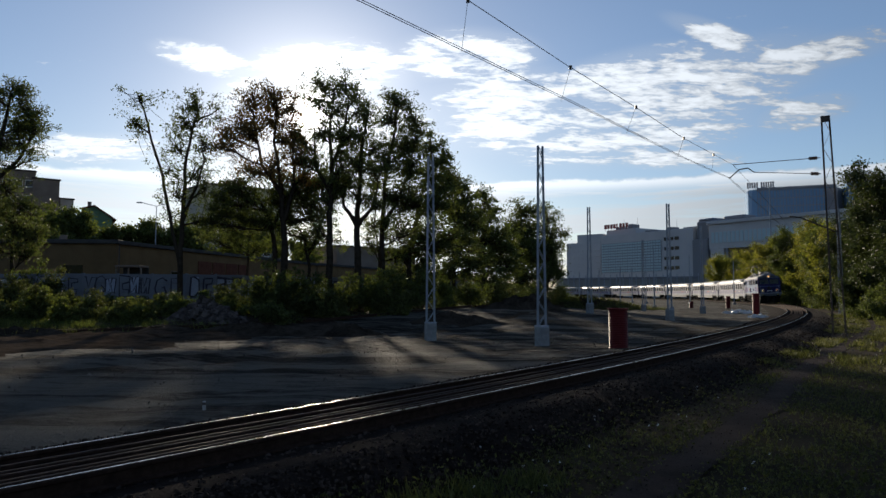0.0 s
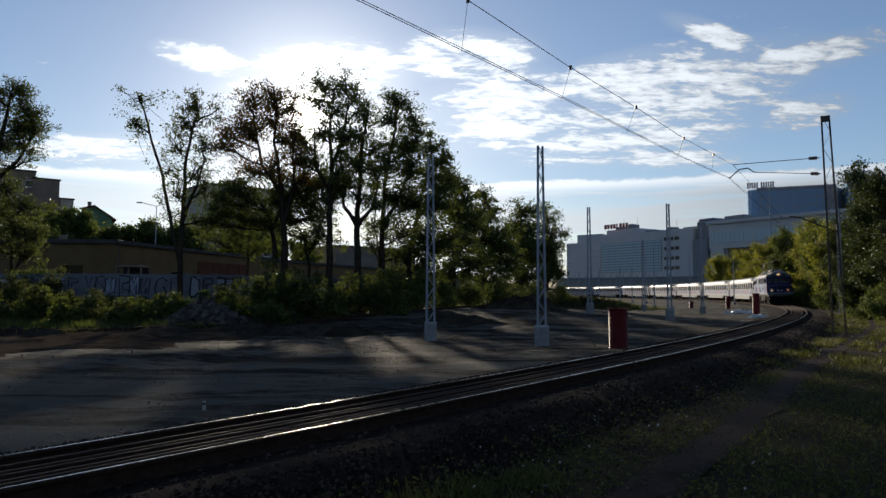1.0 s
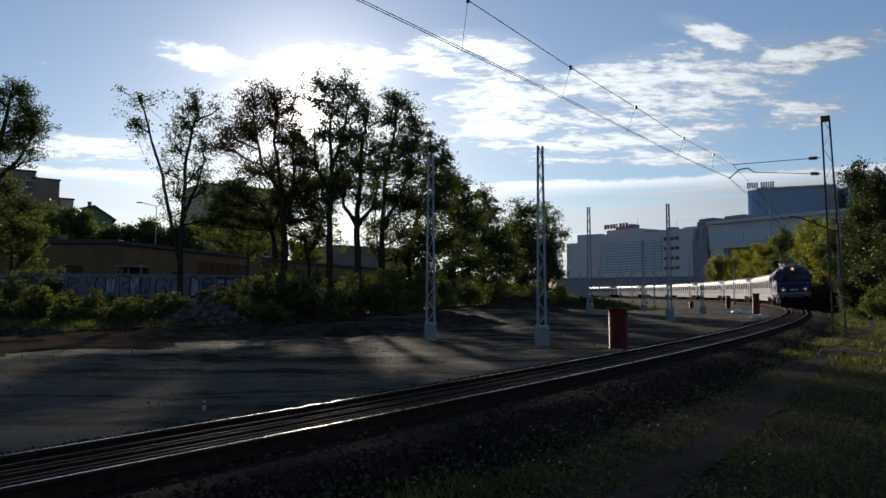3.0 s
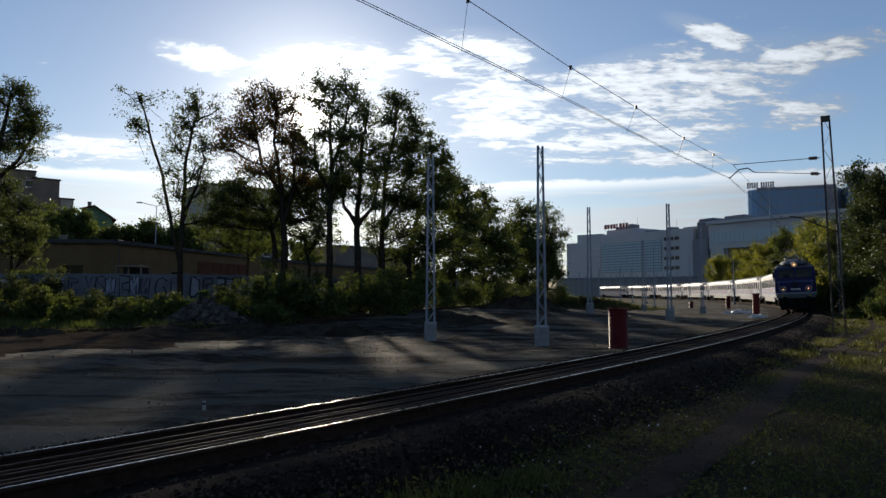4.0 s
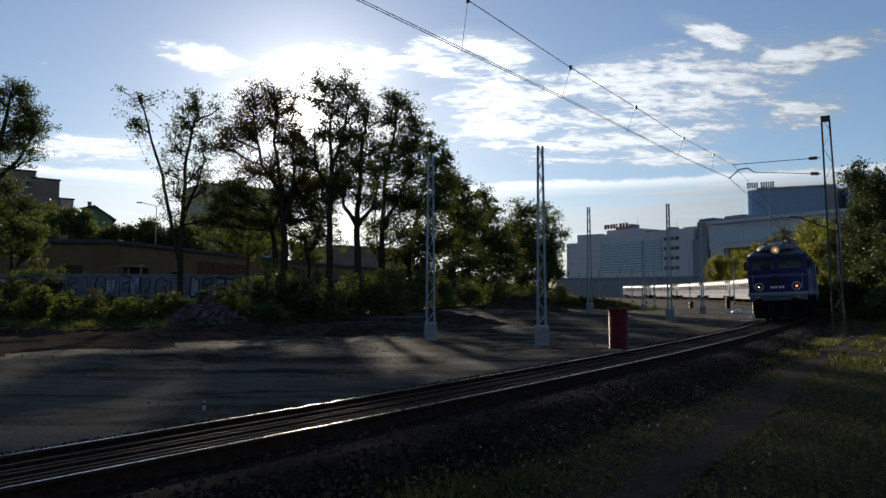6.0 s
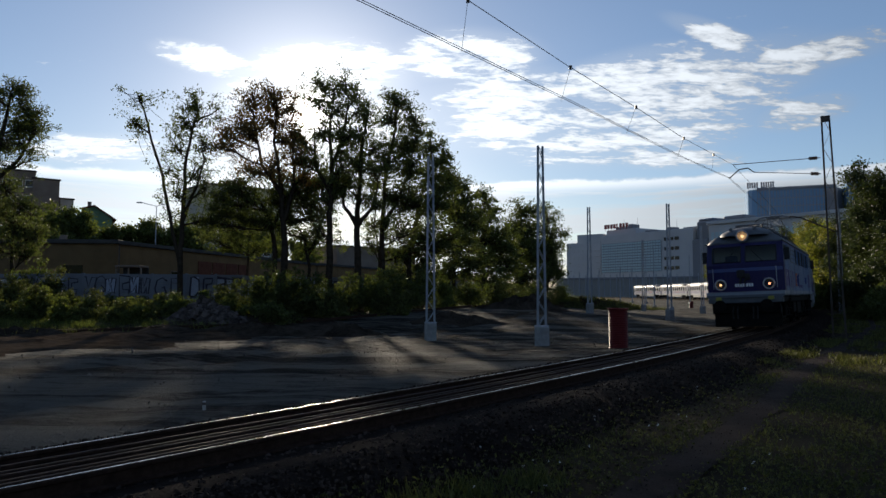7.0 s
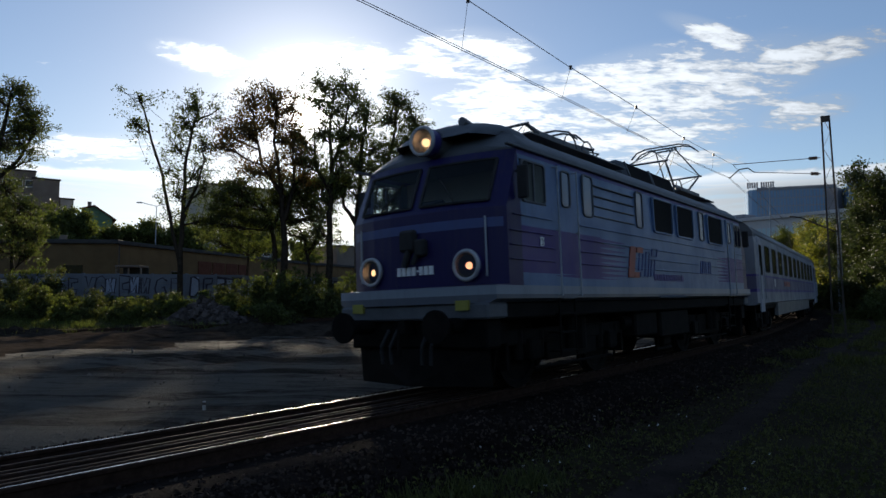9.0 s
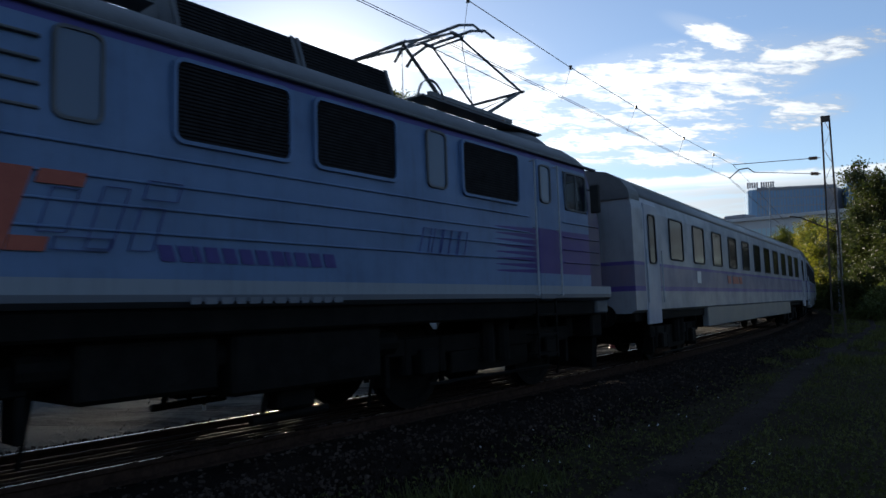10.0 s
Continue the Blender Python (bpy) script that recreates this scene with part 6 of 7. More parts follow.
m, L = wall_frame(sight(1003, 0, 338), sight(1064, 0, 326))
mall = thing("shopping_centre", "large grey clad shopping centre with a glass front", "shopping centre", m=m @ pose(0, 0, GROUND))
part("wing", boxes((0, L, 0, 30, 0, 26.5), (5.5, L, 1, 30, 26.5, 30.5), bevel=0.1), "cladding", mall)
for r in range(6):
    for c in range(6):
        w = part("window", boxes((0, 1.1, -0.1, 0.0, 0, 1.5)), "cladding_pale", mall, m=pose(1.6 + c * 2.3, 0, 4.5 + r * 3.4))
for r in range(7):
    part("balcony", boxes((L - 3.2, L + 0.2, -0.7, 0.0, 5 + r * 2.9, 6.1 + r * 2.9)), "cladding_pale", mall)
m2, L2 = wall_frame(sight(1064, 0, 326), sight(1228, 0, 282))
loc = (m @ pose(0, 0, GROUND)).inverted() @ m2 @ pose(0, 0, GROUND)
front = part("main_wing", boxes((0, L2, 0, 40, 0, 29.2), (0, L2 * 0.35, 4, 40, 29.2, 32.0), bevel=0.1), "cladding", mall, m=loc)
sub = thing("shopping_centre", "grey clad wing with a tall glazed front", "shopping centre", m=m2 @ pose(0, 0, GROUND))
front.parent, front.matrix_basis = sub, Matrix()
facade(sub, 0.8, L2 * 0.69, 11.5, 25.2, 24, 11, "glass_far", y=-0.3, rail_m="cladding_dark", wide=0.30)
for r in range(4):
    for c in range(3):
        part("window", boxes((0, 2.2, -0.1, 0.0, 0, 1.4)), "glass_dark", sub, m=pose(L2 * 0.715 + c * 2.8, 0, 12 + r * 4.2))
bm = bmesh.new()
for i, w in enumerate((1.6, 1.4, 1.5, 1.4, 0.8, 1.5, 1.4, 1.5)):
    box(bm, 0.5 + i * 1.9, 0.5 + i * 1.9 + w, 2.0, 2.2, 32.6, 34.6)
    strut(bm, (1.2 + i * 1.9, 2.1, 31.5), (1.2 + i * 1.9, 2.1, 32.8), 0.12)
part("sign_bars", bm, "sign_red", sub, "red roof sign shown as plain bars")
for x0, x1, h in ((3.0, 8.0, 1.6), (11.0, 13.5, 2.4), (21.0, 26.0, 1.4), (33.0, 36.0, 2.0), (42.0, 50.0, 1.2)):
    base_z = 32.0 if x1 < L2 * 0.35 else 29.2
    part("roof_unit", boxes((x0, x1, 7, 12, base_z, base_z + h), bevel=0.1), "cladding_dark", sub, "grey ventilation unit on the roof")
for x0 in (9.4, 17.6, 39.5):
    base_z = 32.0 if x0 < L2 * 0.35 else 29.2
    part("antenna", bar(bmesh.new(), (x0, 6, base_z), (x0, 6, base_z + 5.0), 0.09, 6, 0.04), "galvanised", sub)
m3, L3 = wall_frame(sight(1228, 0, 281), sight(1256, 0, 274))
tw = thing("shopping_centre", "dark clad stair tower of a shopping centre", "shopping centre", m=m3 @ pose(0, 0, GROUND))
part("tower", boxes((0, L3, -1, 20, 0, 24), (0, L3 + 6, 2, 20, 24, 31.5), bevel=0.5), "cladding_dark", tw)
part("roof_plant", boxes((-1, 7, 4, 14, 31.5, 32.8), (10, 20, 6, 14, 31.0, 33.0), bevel=0.6), "cladding_dark", tw)
m4, L4 = wall_frame(sight(1256, 0, 273), sight(1540, 0, 224))
gal = thing("shopping_centre", "pale parking gallery with a band of windows over a dark opening", "shopping centre", m=m4 @ pose(0, 0, GROUND))
part("upper_floor", boxes((0, L4, 0, 30, 19.5, 29.3), bevel=0.1), "cladding_pale", gal)
part("roof", boxes((-0.5, L4, -0.8, 30, 29.3, 30.6), bevel=0.1), "cladding", gal)
facade(gal, 1.0, 62.0, 21.6, 26.4, 34, 1, "glass_far", "window_band", -0.1, "cladding", 0.5)
part("pier", boxes((0.5, 6.5, 0, 12, 0, 19.5), bevel=0.1), "cladding", gal)
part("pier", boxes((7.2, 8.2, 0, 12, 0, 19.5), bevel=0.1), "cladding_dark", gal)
# dark cladding colour stands in for the shade deep inside the opening
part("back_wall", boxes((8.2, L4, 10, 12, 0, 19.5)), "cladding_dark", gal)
m5, L5 = wall_frame(sight(1326, 0, 305), sight(1486, 0, 292))
hot = thing("hotel", "tall hotel with a dark blue curtain wall and rounded corner", "hotel", m=m5 @ pose(0, 0, GROUND))
zt = high(331, 300)
rings = []
for z in (0, zt):
    r = [(0, 6, z), (0.5, 3, z), (2, 1, z), (4, 0, z), (L5, 0, z), (L5, 25, z), (0, 25, z)]
    rings.append(r)
v, f = ring_loft(rings)
part("core", raw_mesh("core", v, f, "glass_blue"), None, hot)
facade(hot, 4.2, L5, zt - 26, zt - 0.8, 24, 7, "glass_blue", y=-0.1, rail_m="cladding_dark", wide=0.35)
part("parapet", boxes((4.0, L5, -0.4, 0.5, zt - 0.6, zt + 0.6)), "cladding_dark", hot)
bm = bmesh.new()
for i in range(12):
    if i != 5:
        box(bm, 0.2 + i * 0.95, 0.9 + i * 0.95, 2.5, 2.7, zt + 1.0, zt + 3.6)
for i in range(6):
    strut(bm, (0.8 + i * 2, 2.6, zt - 0.5), (0.8 + i * 2, 2.6, zt + 1.2), 0.12)
part("sign_bars", bm, "cladding_dark", hot, "roof sign shown as plain bars")
m6, L6 = wall_frame(sight(1487, 0, 290), sight(1507, 0, 300))
wing = thing("hotel", "dark blank side wing of a hotel", "hotel", m=m6 @ pose(0, 0, GROUND))
part("wall", boxes((0, L6, 0, 20, 0, zt - 1), bevel=0.1), "cladding_dark", wing)
m7, L7 = wall_frame(sight(1506, 0, 285), sight(1575, 0, 280))
wing = thing("hotel", "second blue glass tower of a hotel with a roof sign", "hotel", m=m7 @ pose(0, 0, GROUND))
zt = high(318, 283)
part("core", boxes((0, L7, 0, 20, 0, zt), bevel=0.3), "glass_blue", wing)
facade(wing, 0.3, L7, zt - 20, zt - 0.6, 8, 6, "glass_blue", y=-0.1, rail_m="cladding_dark", wide=0.35)
bm = bmesh.new()
for i in range(5):
    box(bm, 2.0 + i * 1.7, 3.2 + i * 1.7, 1, 1.2, zt + 0.8, zt + 3.4)
part("sign_bars", bm, "cladding_dark", wing, "roof sign shown as plain bars")
# added unseen ridge behind and beside the camera: closes the view, dims sky light
verts, faces, k = [], [], 120
for i in range(k + 1):
    a = radians(64 + 232 * i / k)
    r = 120 + 14 * noise.noise((i * 0.13, 0, 0))
    h = 17 + 5 * noise.noise((i * 0.35, 1, 0)) + 2.5 * noise.noise((i * 1.7, 2, 0))
    for q, z in ((0.0, -1.0), (4.0, h * 0.75), (10.0, h), (30.0, h * 0.9)):
        verts.append(((r + q) * math.sin(a), (r + q) * math.cos(a), z))
for i in range(k):
    for j in range(3):
        faces.append((i * 4 + j, i * 4 + j + 1, i * 4 + 5 + j, i * 4 + 4 + j))
tagged(new("backdrop", raw_mesh("backdrop", verts, faces, "leaf_dark", True)), "added unseen ridge in leaf colour round the place, dims the sky light", "backdrop", kind="structure")
# retaining wall under the centre, behind the line
m8, L8 = wall_frame(sight(985, 0, 300), sight(1262, 0, 262))
rw = thing("retaining_wall", "long grey retaining wall with a railing behind the railway", "retaining wall", m=m8 @ pose(0, 0, GROUND))
part("wall", boxes((0, L8, 0, 6, 0, 7.6), bevel=0.1), "concrete", rw)
part("parapet", boxes((0, L8, -0.5, 0.2, 7.6, 8.5), bevel=0.05), "cladding_dark", rw)
for i in range(24):
    part("post", boxes((i * L8 / 24, i * L8 / 24 + 0.25, -0.6, -0.3, 0, 9.6)), "galvanised", rw)


# ---------------------------------------------------------------- works: pipes, rubble, spoil
def corrugated(x, y, r, h, label):
    g = lie(x, y)
    t = thing("drain_pipe", label, "pipe", "upright drain pipes", pose(x, y, g))
    rings, k = [], int(h / 0.055)
    for i in range(k * 2 + 1):
        z = -0.1 + (h + 0.1) * i / (k * 2)
        rr = r * (1.0 if i % 2 else 0.93)
        rings.append([(rr * math.cos(a), rr * math.sin(a), z) for a in [2 * math.pi * j / 24 for j in range(24)]])
    for z in (h, h - 0.4):
        rings.append([(r * 0.86 * math.cos(a), r * 0.86 * math.sin(a), z) for a in [2 * math.pi * j / 24 for j in range(24)]])
    v, f = ring_loft(rings, caps=False)
    part("pipe_wall", raw_mesh("pipe_wall", v, f, "red_plastic"), None, t)
    rings = [[(q * math.cos(a), q * math.sin(a), z) for a in [2 * math.pi * j / 24 for j in range(24)]] for q, z in ((r * 0.86, h), (r * 1.08, h), (r * 1.08, h + 0.05), (r * 0.86, h + 0.05), (r * 0.86, h))]
    part("rim", raw_mesh("rim", *ring_loft(rings, caps=False), "red_plastic"), None, t)
    return t


corrugated(5.9, 23.0, 0.32, 1.32, "upright corrugated red plastic drain pipe in sand")
corrugated(24.7, 53.8, 0.27, 1.85, "upright corrugated red plastic drain pipe in sand")
corrugated(*sight(1287, 0, 84)[:2], 0.28, 1.45, "upright corrugated red plastic drain pipe in sand")
corrugated(*sight(1222, 0, 84)[:2], 0.24, 0.85, "short upright red plastic drain pipe")


def chunks(name, label, category, cx, cy, rx, ry, hgt, count, s0, s1, material, seed, kind="stuff", pile=True):
    """A heap of broken angular pieces."""
    rng = np.random.default_rng(seed)
    base = np.array([(1, 1, 1), (1, 1, -1), (1, -1, 1), (1, -1, -1), (-1, 1, 1), (-1, 1, -1), (-1, -1, 1), (-1, -1, -1)], float)
    quads = np.array([(0, 2, 3, 1), (4, 5, 7, 6), (0, 1, 5, 4), (2, 6, 7, 3), (0, 4, 6, 2), (1, 3, 7, 5)])
    verts, faces = [], []
    for i in range(count):
        a, q = rng.uniform(0, 2 * math.pi), math.sqrt(rng.uniform(0, 1))
        x, y = cx + rx * q * math.cos(a), cy + ry * q * math.sin(a)
        z = lie(x, y) + (hgt * (1 - q ** 1.4) * rng.uniform(0.75, 1.0) if pile else 0.0)
        s = rng.uniform(s0, s1) ** 1.0
        p = base * rng.uniform(0.5, 1.0, (8, 3)) * s * rng.uniform(0.5, 1.0, 3)
        m = np.array(Euler(rng.uniform(0, 6.28, 3)).to_matrix())
        verts.append(p @ m.T + np.array([x, y, z]))
        faces.append(quads + 8 * i)
    return tagged(new(name, raw_mesh(name, np.concatenate(verts), np.concatenate(faces), material)), label, category, kind=kind)


def mound(name, cx, cy, rx, ry, hgt, material, label, seed):
    """A rounded uneven heap of lumps."""
    k, rr = 56, 22
    verts, faces = [(cx, cy, lie(cx, cy) + hgt)], []
    for j in range(1, rr + 1):
        for i in range(k):
            a = 2 * math.pi * i / k
            q = j / rr
            wob = 1 + 0.3 * noise.noise((math.cos(a) * 1.5, math.sin(a) * 1.5, seed))
            x, y = cx + rx * q * wob * math.cos(a), cy + ry * q * wob * math.sin(a)
            lumps = 0.45 * noise.noise((x * 1.2, y * 1.2, seed)) + 0.28 * noise.noise((x * 3.3, y * 3.3, seed)) + 0.16 * noise.noise((x * 8.0, y * 8.0, seed))
            z = lie(x, y) + hgt * (0.5 + 0.5 * math.cos(math.pi * q)) * (1 + lumps) + 0.10 * (1 - q) * lumps - (0.06 if j == rr else 0)
            verts.append((x, y, z))
    for i in range(k):
        faces.append((0, 1 + i, 1 + (i + 1) % k))
        for j in range(rr - 1):
            o = 1 + j * k
            faces.append((o + i, o + k + i, o + k + (i + 1) % k, o + (i + 1) % k))
    return tagged(new(name, raw_mesh(name, verts, faces, material)), label, "heap")


mound("rubble_heap", -12.0, 34.6, 2.2, 1.3, 1.25, "dirt", "heap of broken concrete and earth", 1)
chunks("rubble", "broken grey concrete lumps on a heap", "rubble", -12.0, 34.4, 2.2, 1.4, 1.25, 760, 0.05, 0.24, "heap", 5)
mound("earth_mound", -4.6, 30.6, 2.3, 1.0, 0.55, "dirt", "low heap of dark dug earth", 2)
mound("earth_mound", -17.5, 27.5, 4.5, 1.1, 0.5, "dirt", "low heap of dark dug earth", 3)
mound("earth_mound", -8.6, 31.0, 3.2, 1.0, 0.55, "dirt", "low heap of dark dug earth", 4)
mound("earth_mound", 0.5, 36.0, 3.5, 1.2, 0.5, "dirt", "low heap of dark dug earth", 5)
mound("earth_mound", 6.0, 48.0, 4.5, 1.5, 0.9, "dirt", "low heap of dark dug earth", 6)
mound("grassy_mound", 16.5, 76.0, 8.0, 3.0, 1.2, "soil", "low mound overgrown with grass", 7)
chunks("white_rubble", "white broken stones beside a red pipe", "rubble", 24.3, 52.6, 0.7, 0.5, 0.25, 60, 0.06, 0.2, "sign_pale", 8)
chunks("gravel", "scattered stones on sandy ground", "gravel", 0.0, 24.0, 20.0, 9.0, 0, 700, 0.02, 0.07, "stone", 9, pile=False)
chunks("white_sheeting", "crumpled white plastic sheeting lying on sand", "plastic sheet", 27.5, 63.0, 1.6, 1.2, 0.22, 70, 0.10, 0.34, "sign_pale", 10, kind="")
# dark strip of turned earth along the far edge of the sand
rows = []
for s in np.arange(-30, 130, 0.5):
    wide = 21.4 + 6.0 * min(1.0, max(0.0, (s - 25) / 50))
    near_side = 4.0 * min(1.0, max(0.0, (-4.0 - on_track(s, 21.0).x) / 6.0))
    rows.append([on_track(s, wide - 1.6 - near_side + (0.42 + near_side / 27) * k + 0.8 * noise.noise((s * 0.2, k * 0.4, 3.0)) + max(0.0, 1 - k / 9) * 3.4 * noise.noise((s * 0.33, 1.0, 9.0))) for k in range(27)])
drape("turned_earth", rows, "dirt", 0.05, "dark turned earth along the edge of the works", "earth", bank=0.34)
rng = np.random.default_rng(77)
verts, faces = [], []
corner = np.array([(1, 0, 0), (-1, 0, 0), (0, 1, 0), (0, -1, 0), (0, 0, 1), (0, 0, -1)], float)
tri = np.array([(0, 2, 4), (2, 1, 4), (1, 3, 4), (3, 0, 4), (2, 0, 5), (1, 2, 5), (3, 1, 5), (0, 3, 5)])
for i in range(4200):
    s = rng.uniform(-12, 95)
    p = on_track(s, 20.6 + 6.0 * min(1.0, max(0.0, (s - 25) / 50)) + rng.normal(3.2, 1.5))
    q = corner * rng.uniform(0.5, 1.1, (6, 1)) * (0.04 + 0.13 * rng.uniform(0, 1) ** 3) * np.array([1.0, 1.0, 0.7])
    turn = np.array(Euler(rng.uniform(0, 6.28, 3)).to_matrix())
    verts.append(q @ turn.T + np.array([p.x, p.y, lie(p.x, p.y) + 0.12]))
    faces.append(tri + 6 * i)
tagged(new("earth_clods", raw_mesh("earth_clods", np.concatenate(verts), np.concatenate(faces), "dirt")), "dark clods of dug earth along the works", "earth", kind="stuff")
for pts, lab in ((((-19.0, 28.2), (-8.5, 33.5), (-5.0, 36.5), (2.0, 48.0)), "old rusty rail lying on the bank"), (((2.2, 46.5), (8.0, 60.0), (12.4, 70.0)), "old rusty rail lying on the bank")):
    bm = bmesh.new()
    for (xa, ya), (xb, yb) in zip(pts, pts[1:]):
        strut(bm, (xa, ya, lie(xa, ya) + 0.24), (xb, yb, lie(xb, yb) + 0.24), 0.12, 0.14)
    tagged(part("old_rail", bm, "rail_rust", None), lab, "rail")
mk = thing("marker_post", "short white survey post with a dark top", "post", m=pose(-3.72, 10.72, lie(-3.7, 10.7)))
part("shaft", boxes((-0.022, 0.022, -0.022, 0.022, -0.05, 0.22), bevel=0.006), "plaster", mk)
part("tip", boxes((-0.026, 0.026, -0.026, 0.026, 0.16, 0.2), bevel=0.004), "dark_steel", mk)


# ---------------------------------------------------------------- more trees and shrubs
def far_tree(bx, d, top, w, label, seed, **kw):
    x, y, z = sight(bx, top, d)
    kw = dict(dict(base=0.12, limbs=11, leaves=9000, size=0.2, clump=1.0, low=14, radius=0.18), **kw)
    return tree(x, y, (z - lie(x, y)) * 0.98, w, label, seed, **kw)


for i, (bx, d, top, w) in enumerate(((62, 75, 385, 3.6), (100, 78, 366, 3.0), (131, 80, 352, 1.8), (178, 84, 402, 3.0), (218, 84, 394, 3.2), (252, 86, 396, 3.6), (296, 88, 402, 3.6), (345, 90, 402, 3.8), (420, 100, 400, 4.0), (470, 110, 410, 4.0), (540, 118, 425, 4.0), (30, 72, 400, 3.4))):
    far_tree(bx, d, top, w, "green tree behind low garages", 80 + i, leaf="leaf_mid", leaves=6500, size=0.18, clump=0.9)
for i, (bx, d, top, w, leaf) in enumerate(((1276, 168, 462, 4.6, "leaf_gold"), (1310, 160, 478, 3.4, "leaf_gold"), (1348, 142, 446, 4.6, "leaf_gold"), (1374, 126, 426, 4.2, "leaf_gold"), (1404, 114, 412, 4.2, "leaf_mid"), (1438, 102, 392, 3.8, "leaf_gold"), (1464, 84, 404, 3.0, "leaf_mid"), (1490, 78, 408, 3.2, "leaf_gold"), (1425, 112, 428, 3.8, "leaf_mid"), (1514, 92, 384, 3.6, "leaf_mid"))):
    far_tree(bx, d, top, w, "yellowing green tree beside the railway" if leaf == "leaf_gold" else "green tree beside the railway", 110 + i, leaf=leaf, leaves=19000, size=0.125, base=0.08, limbs=14, low=34, ball=0.8, clump=1.0)
for i, (bx, d, top, w) in enumerate(((1556, 58, 345, 3.0), (1594, 55, 292, 3.6), (1640, 50, 240, 3.6), (1530, 72, 400, 3.4))):
    far_tree(bx, d, top, w, "tall dense dark green tree at the edge of a lawn", 130 + i, leaf="leaf_deep", leaves=26000, size=0.10, base=0.05, limbs=15, low=60, ball=0.6, clump=0.85)


def shrub(x, y, w, h, leaf, seed, label="wild shrub with dense small leaves", leaves=2500, size=0.055):
    rng = np.random.default_rng(seed)
    rnd = random.Random(seed)
    g = lie(x, y)
    t = thing("shrub", label, "shrub", "", pose(x, y, g))
    verts, faces, tips, sp = [], [], [], []
    for i in range(12):
        a = rnd.uniform(0, 6.28)
        q = rnd.uniform(0.1, 1.0)
        e = Vector((math.cos(a) * w * q, math.sin(a) * w * q * 0.8, h * rnd.uniform(0.25, 1.15) * (1.1 - 0.4 * q)))
        pts = [Vector((math.cos(a) * 0.1, math.sin(a) * 0.1, -0.1)), e * 0.5 + Vector((0, 0, h * 0.1)), e]
        v, f = tube(pts, [0.025, 0.018, 0.006], 4)
        o = len(verts)
        verts += v
        faces += [tuple(o + j for j in k) for k in f]
        tips += [e, e * 0.75, e * 0.5 + Vector((0, 0, 0.1))]
        sp += [w * 0.2, w * 0.26, w * 0.34]
    part("branchwork", raw_mesh("branchwork", verts, faces, "bark"), None, t)
    v, f = leaf_cloud(rng, tips, sp, leaves // len(tips), size)
    v[:, 2] = np.maximum(v[:, 2], 0.0)
    part("foliage", raw_mesh("foliage", v, f, leaf), None, t)
    return t


rs = random.Random(21)
for i in range(58):
    bx = -25 + i * 9.4
    d = rs.uniform(33.5, 42)
    x, y, _ = sight(bx, 0, d)
    if (x + 12.0) ** 2 / 9 + (y - 34.5) ** 2 / 5 < 1:
        continue
    shrub(x, y, rs.uniform(0.7, 1.4), rs.uniform(0.5, 1.3) if bx > 120 else rs.uniform(0.8, 2.2), rs.choice(("weed", "leaf_mid", "leaf_dark", "weed")), 200 + i)
for i, (bx, d, w, h, leaf) in enumerate(((470, 37, 1.7, 3.0, "leaf_dark"), (510, 38, 1.8, 2.8, "leaf_dark"), (560, 38, 1.5, 2.2, "leaf_dark"), (620, 40, 1.9, 2.6, "leaf_dark"), (665, 41, 1.7, 2.4, "leaf_mid"), (710, 44, 1.9, 2.4, "leaf_dark"), (745, 47, 1.9, 2.4, "leaf_dark"), (790, 50, 2.0, 2.2, "leaf_mid"), (835, 55, 2.2, 2.2, "leaf_dark"), (875, 62, 2.4, 2.2, "weed"), (915, 66, 2.5, 2.2, "leaf_dark"), (955, 72, 2.6, 2.2, "weed"), (995, 76, 2.6, 2.0, "leaf_mid"), (700, 40, 1.2, 1.3, "weed"), (590, 37, 1.2, 1.3, "weed"), (1540, 50, 1.8, 2.2, "leaf_mid"), (1510, 58, 1.5, 1.8, "leaf_dark"), (1575, 46, 2.0, 2.4, "leaf_dark"), (1470, 74, 2.2, 2.4, "leaf_dark"), (1440, 86, 2.4, 3.0, "leaf_dark"), (1415, 98, 2.4, 3.2, "leaf_dark"), (60, 44, 1.8, 2.9, "leaf_mid"), (90, 42, 1.5, 2.3, "weed"), (400, 41, 1.4, 1.8, "weed"))):
    x, y, _ = sight(bx, 0, d)
    shrub(x, y, w, h, leaf, 300 + i, "dense leafy shrub under trees", 4200, 0.075)


# ---------------------------------------------------------------- grass, ballast stones, flowers
def blades(name, label, pts, h0, h1, width, material, seed, category="grass"):
    """Bent blades of grass, three corners each."""
    rng = np.random.default_rng(seed)
    p = np.array(pts)
    k = len(p)
    a = rng.uniform(0, 2 * math.pi, k)
    h = rng.uniform(h0, h1, k)
    side_v = np.stack([np.cos(a), np.sin(a), np.zeros(k)], 1) * (width * rng.uniform(0.6, 1.4, k))[:, None]
    b = rng.uniform(0, 2 * math.pi, k)
    tip = p + np.stack([np.cos(b) * h * 0.45, np.sin(b) * h * 0.45, h], 1)
    verts = np.stack([p - side_v, p + side_v, tip], 1).reshape(-1, 3)
    return tagged(new(name, raw_mesh(name, verts, np.arange(k * 3).reshape(-1, 3), material)), label, category, kind="stuff")


def distance_to_way(x, y):
    best = 99.0
    for (x0, y0, w0), (x1, y1, w1) in zip(WAY, WAY[1:]):
        dx, dy = x1 - x0, y1 - y0
        q = min(1.0, max(0.0, ((x - x0) * dx + (y - y0) * dy) / (dx * dx + dy * dy)))
        best = min(best, math.hypot(x - x0 - dx * q, y - y0 - dy * q))
    return best


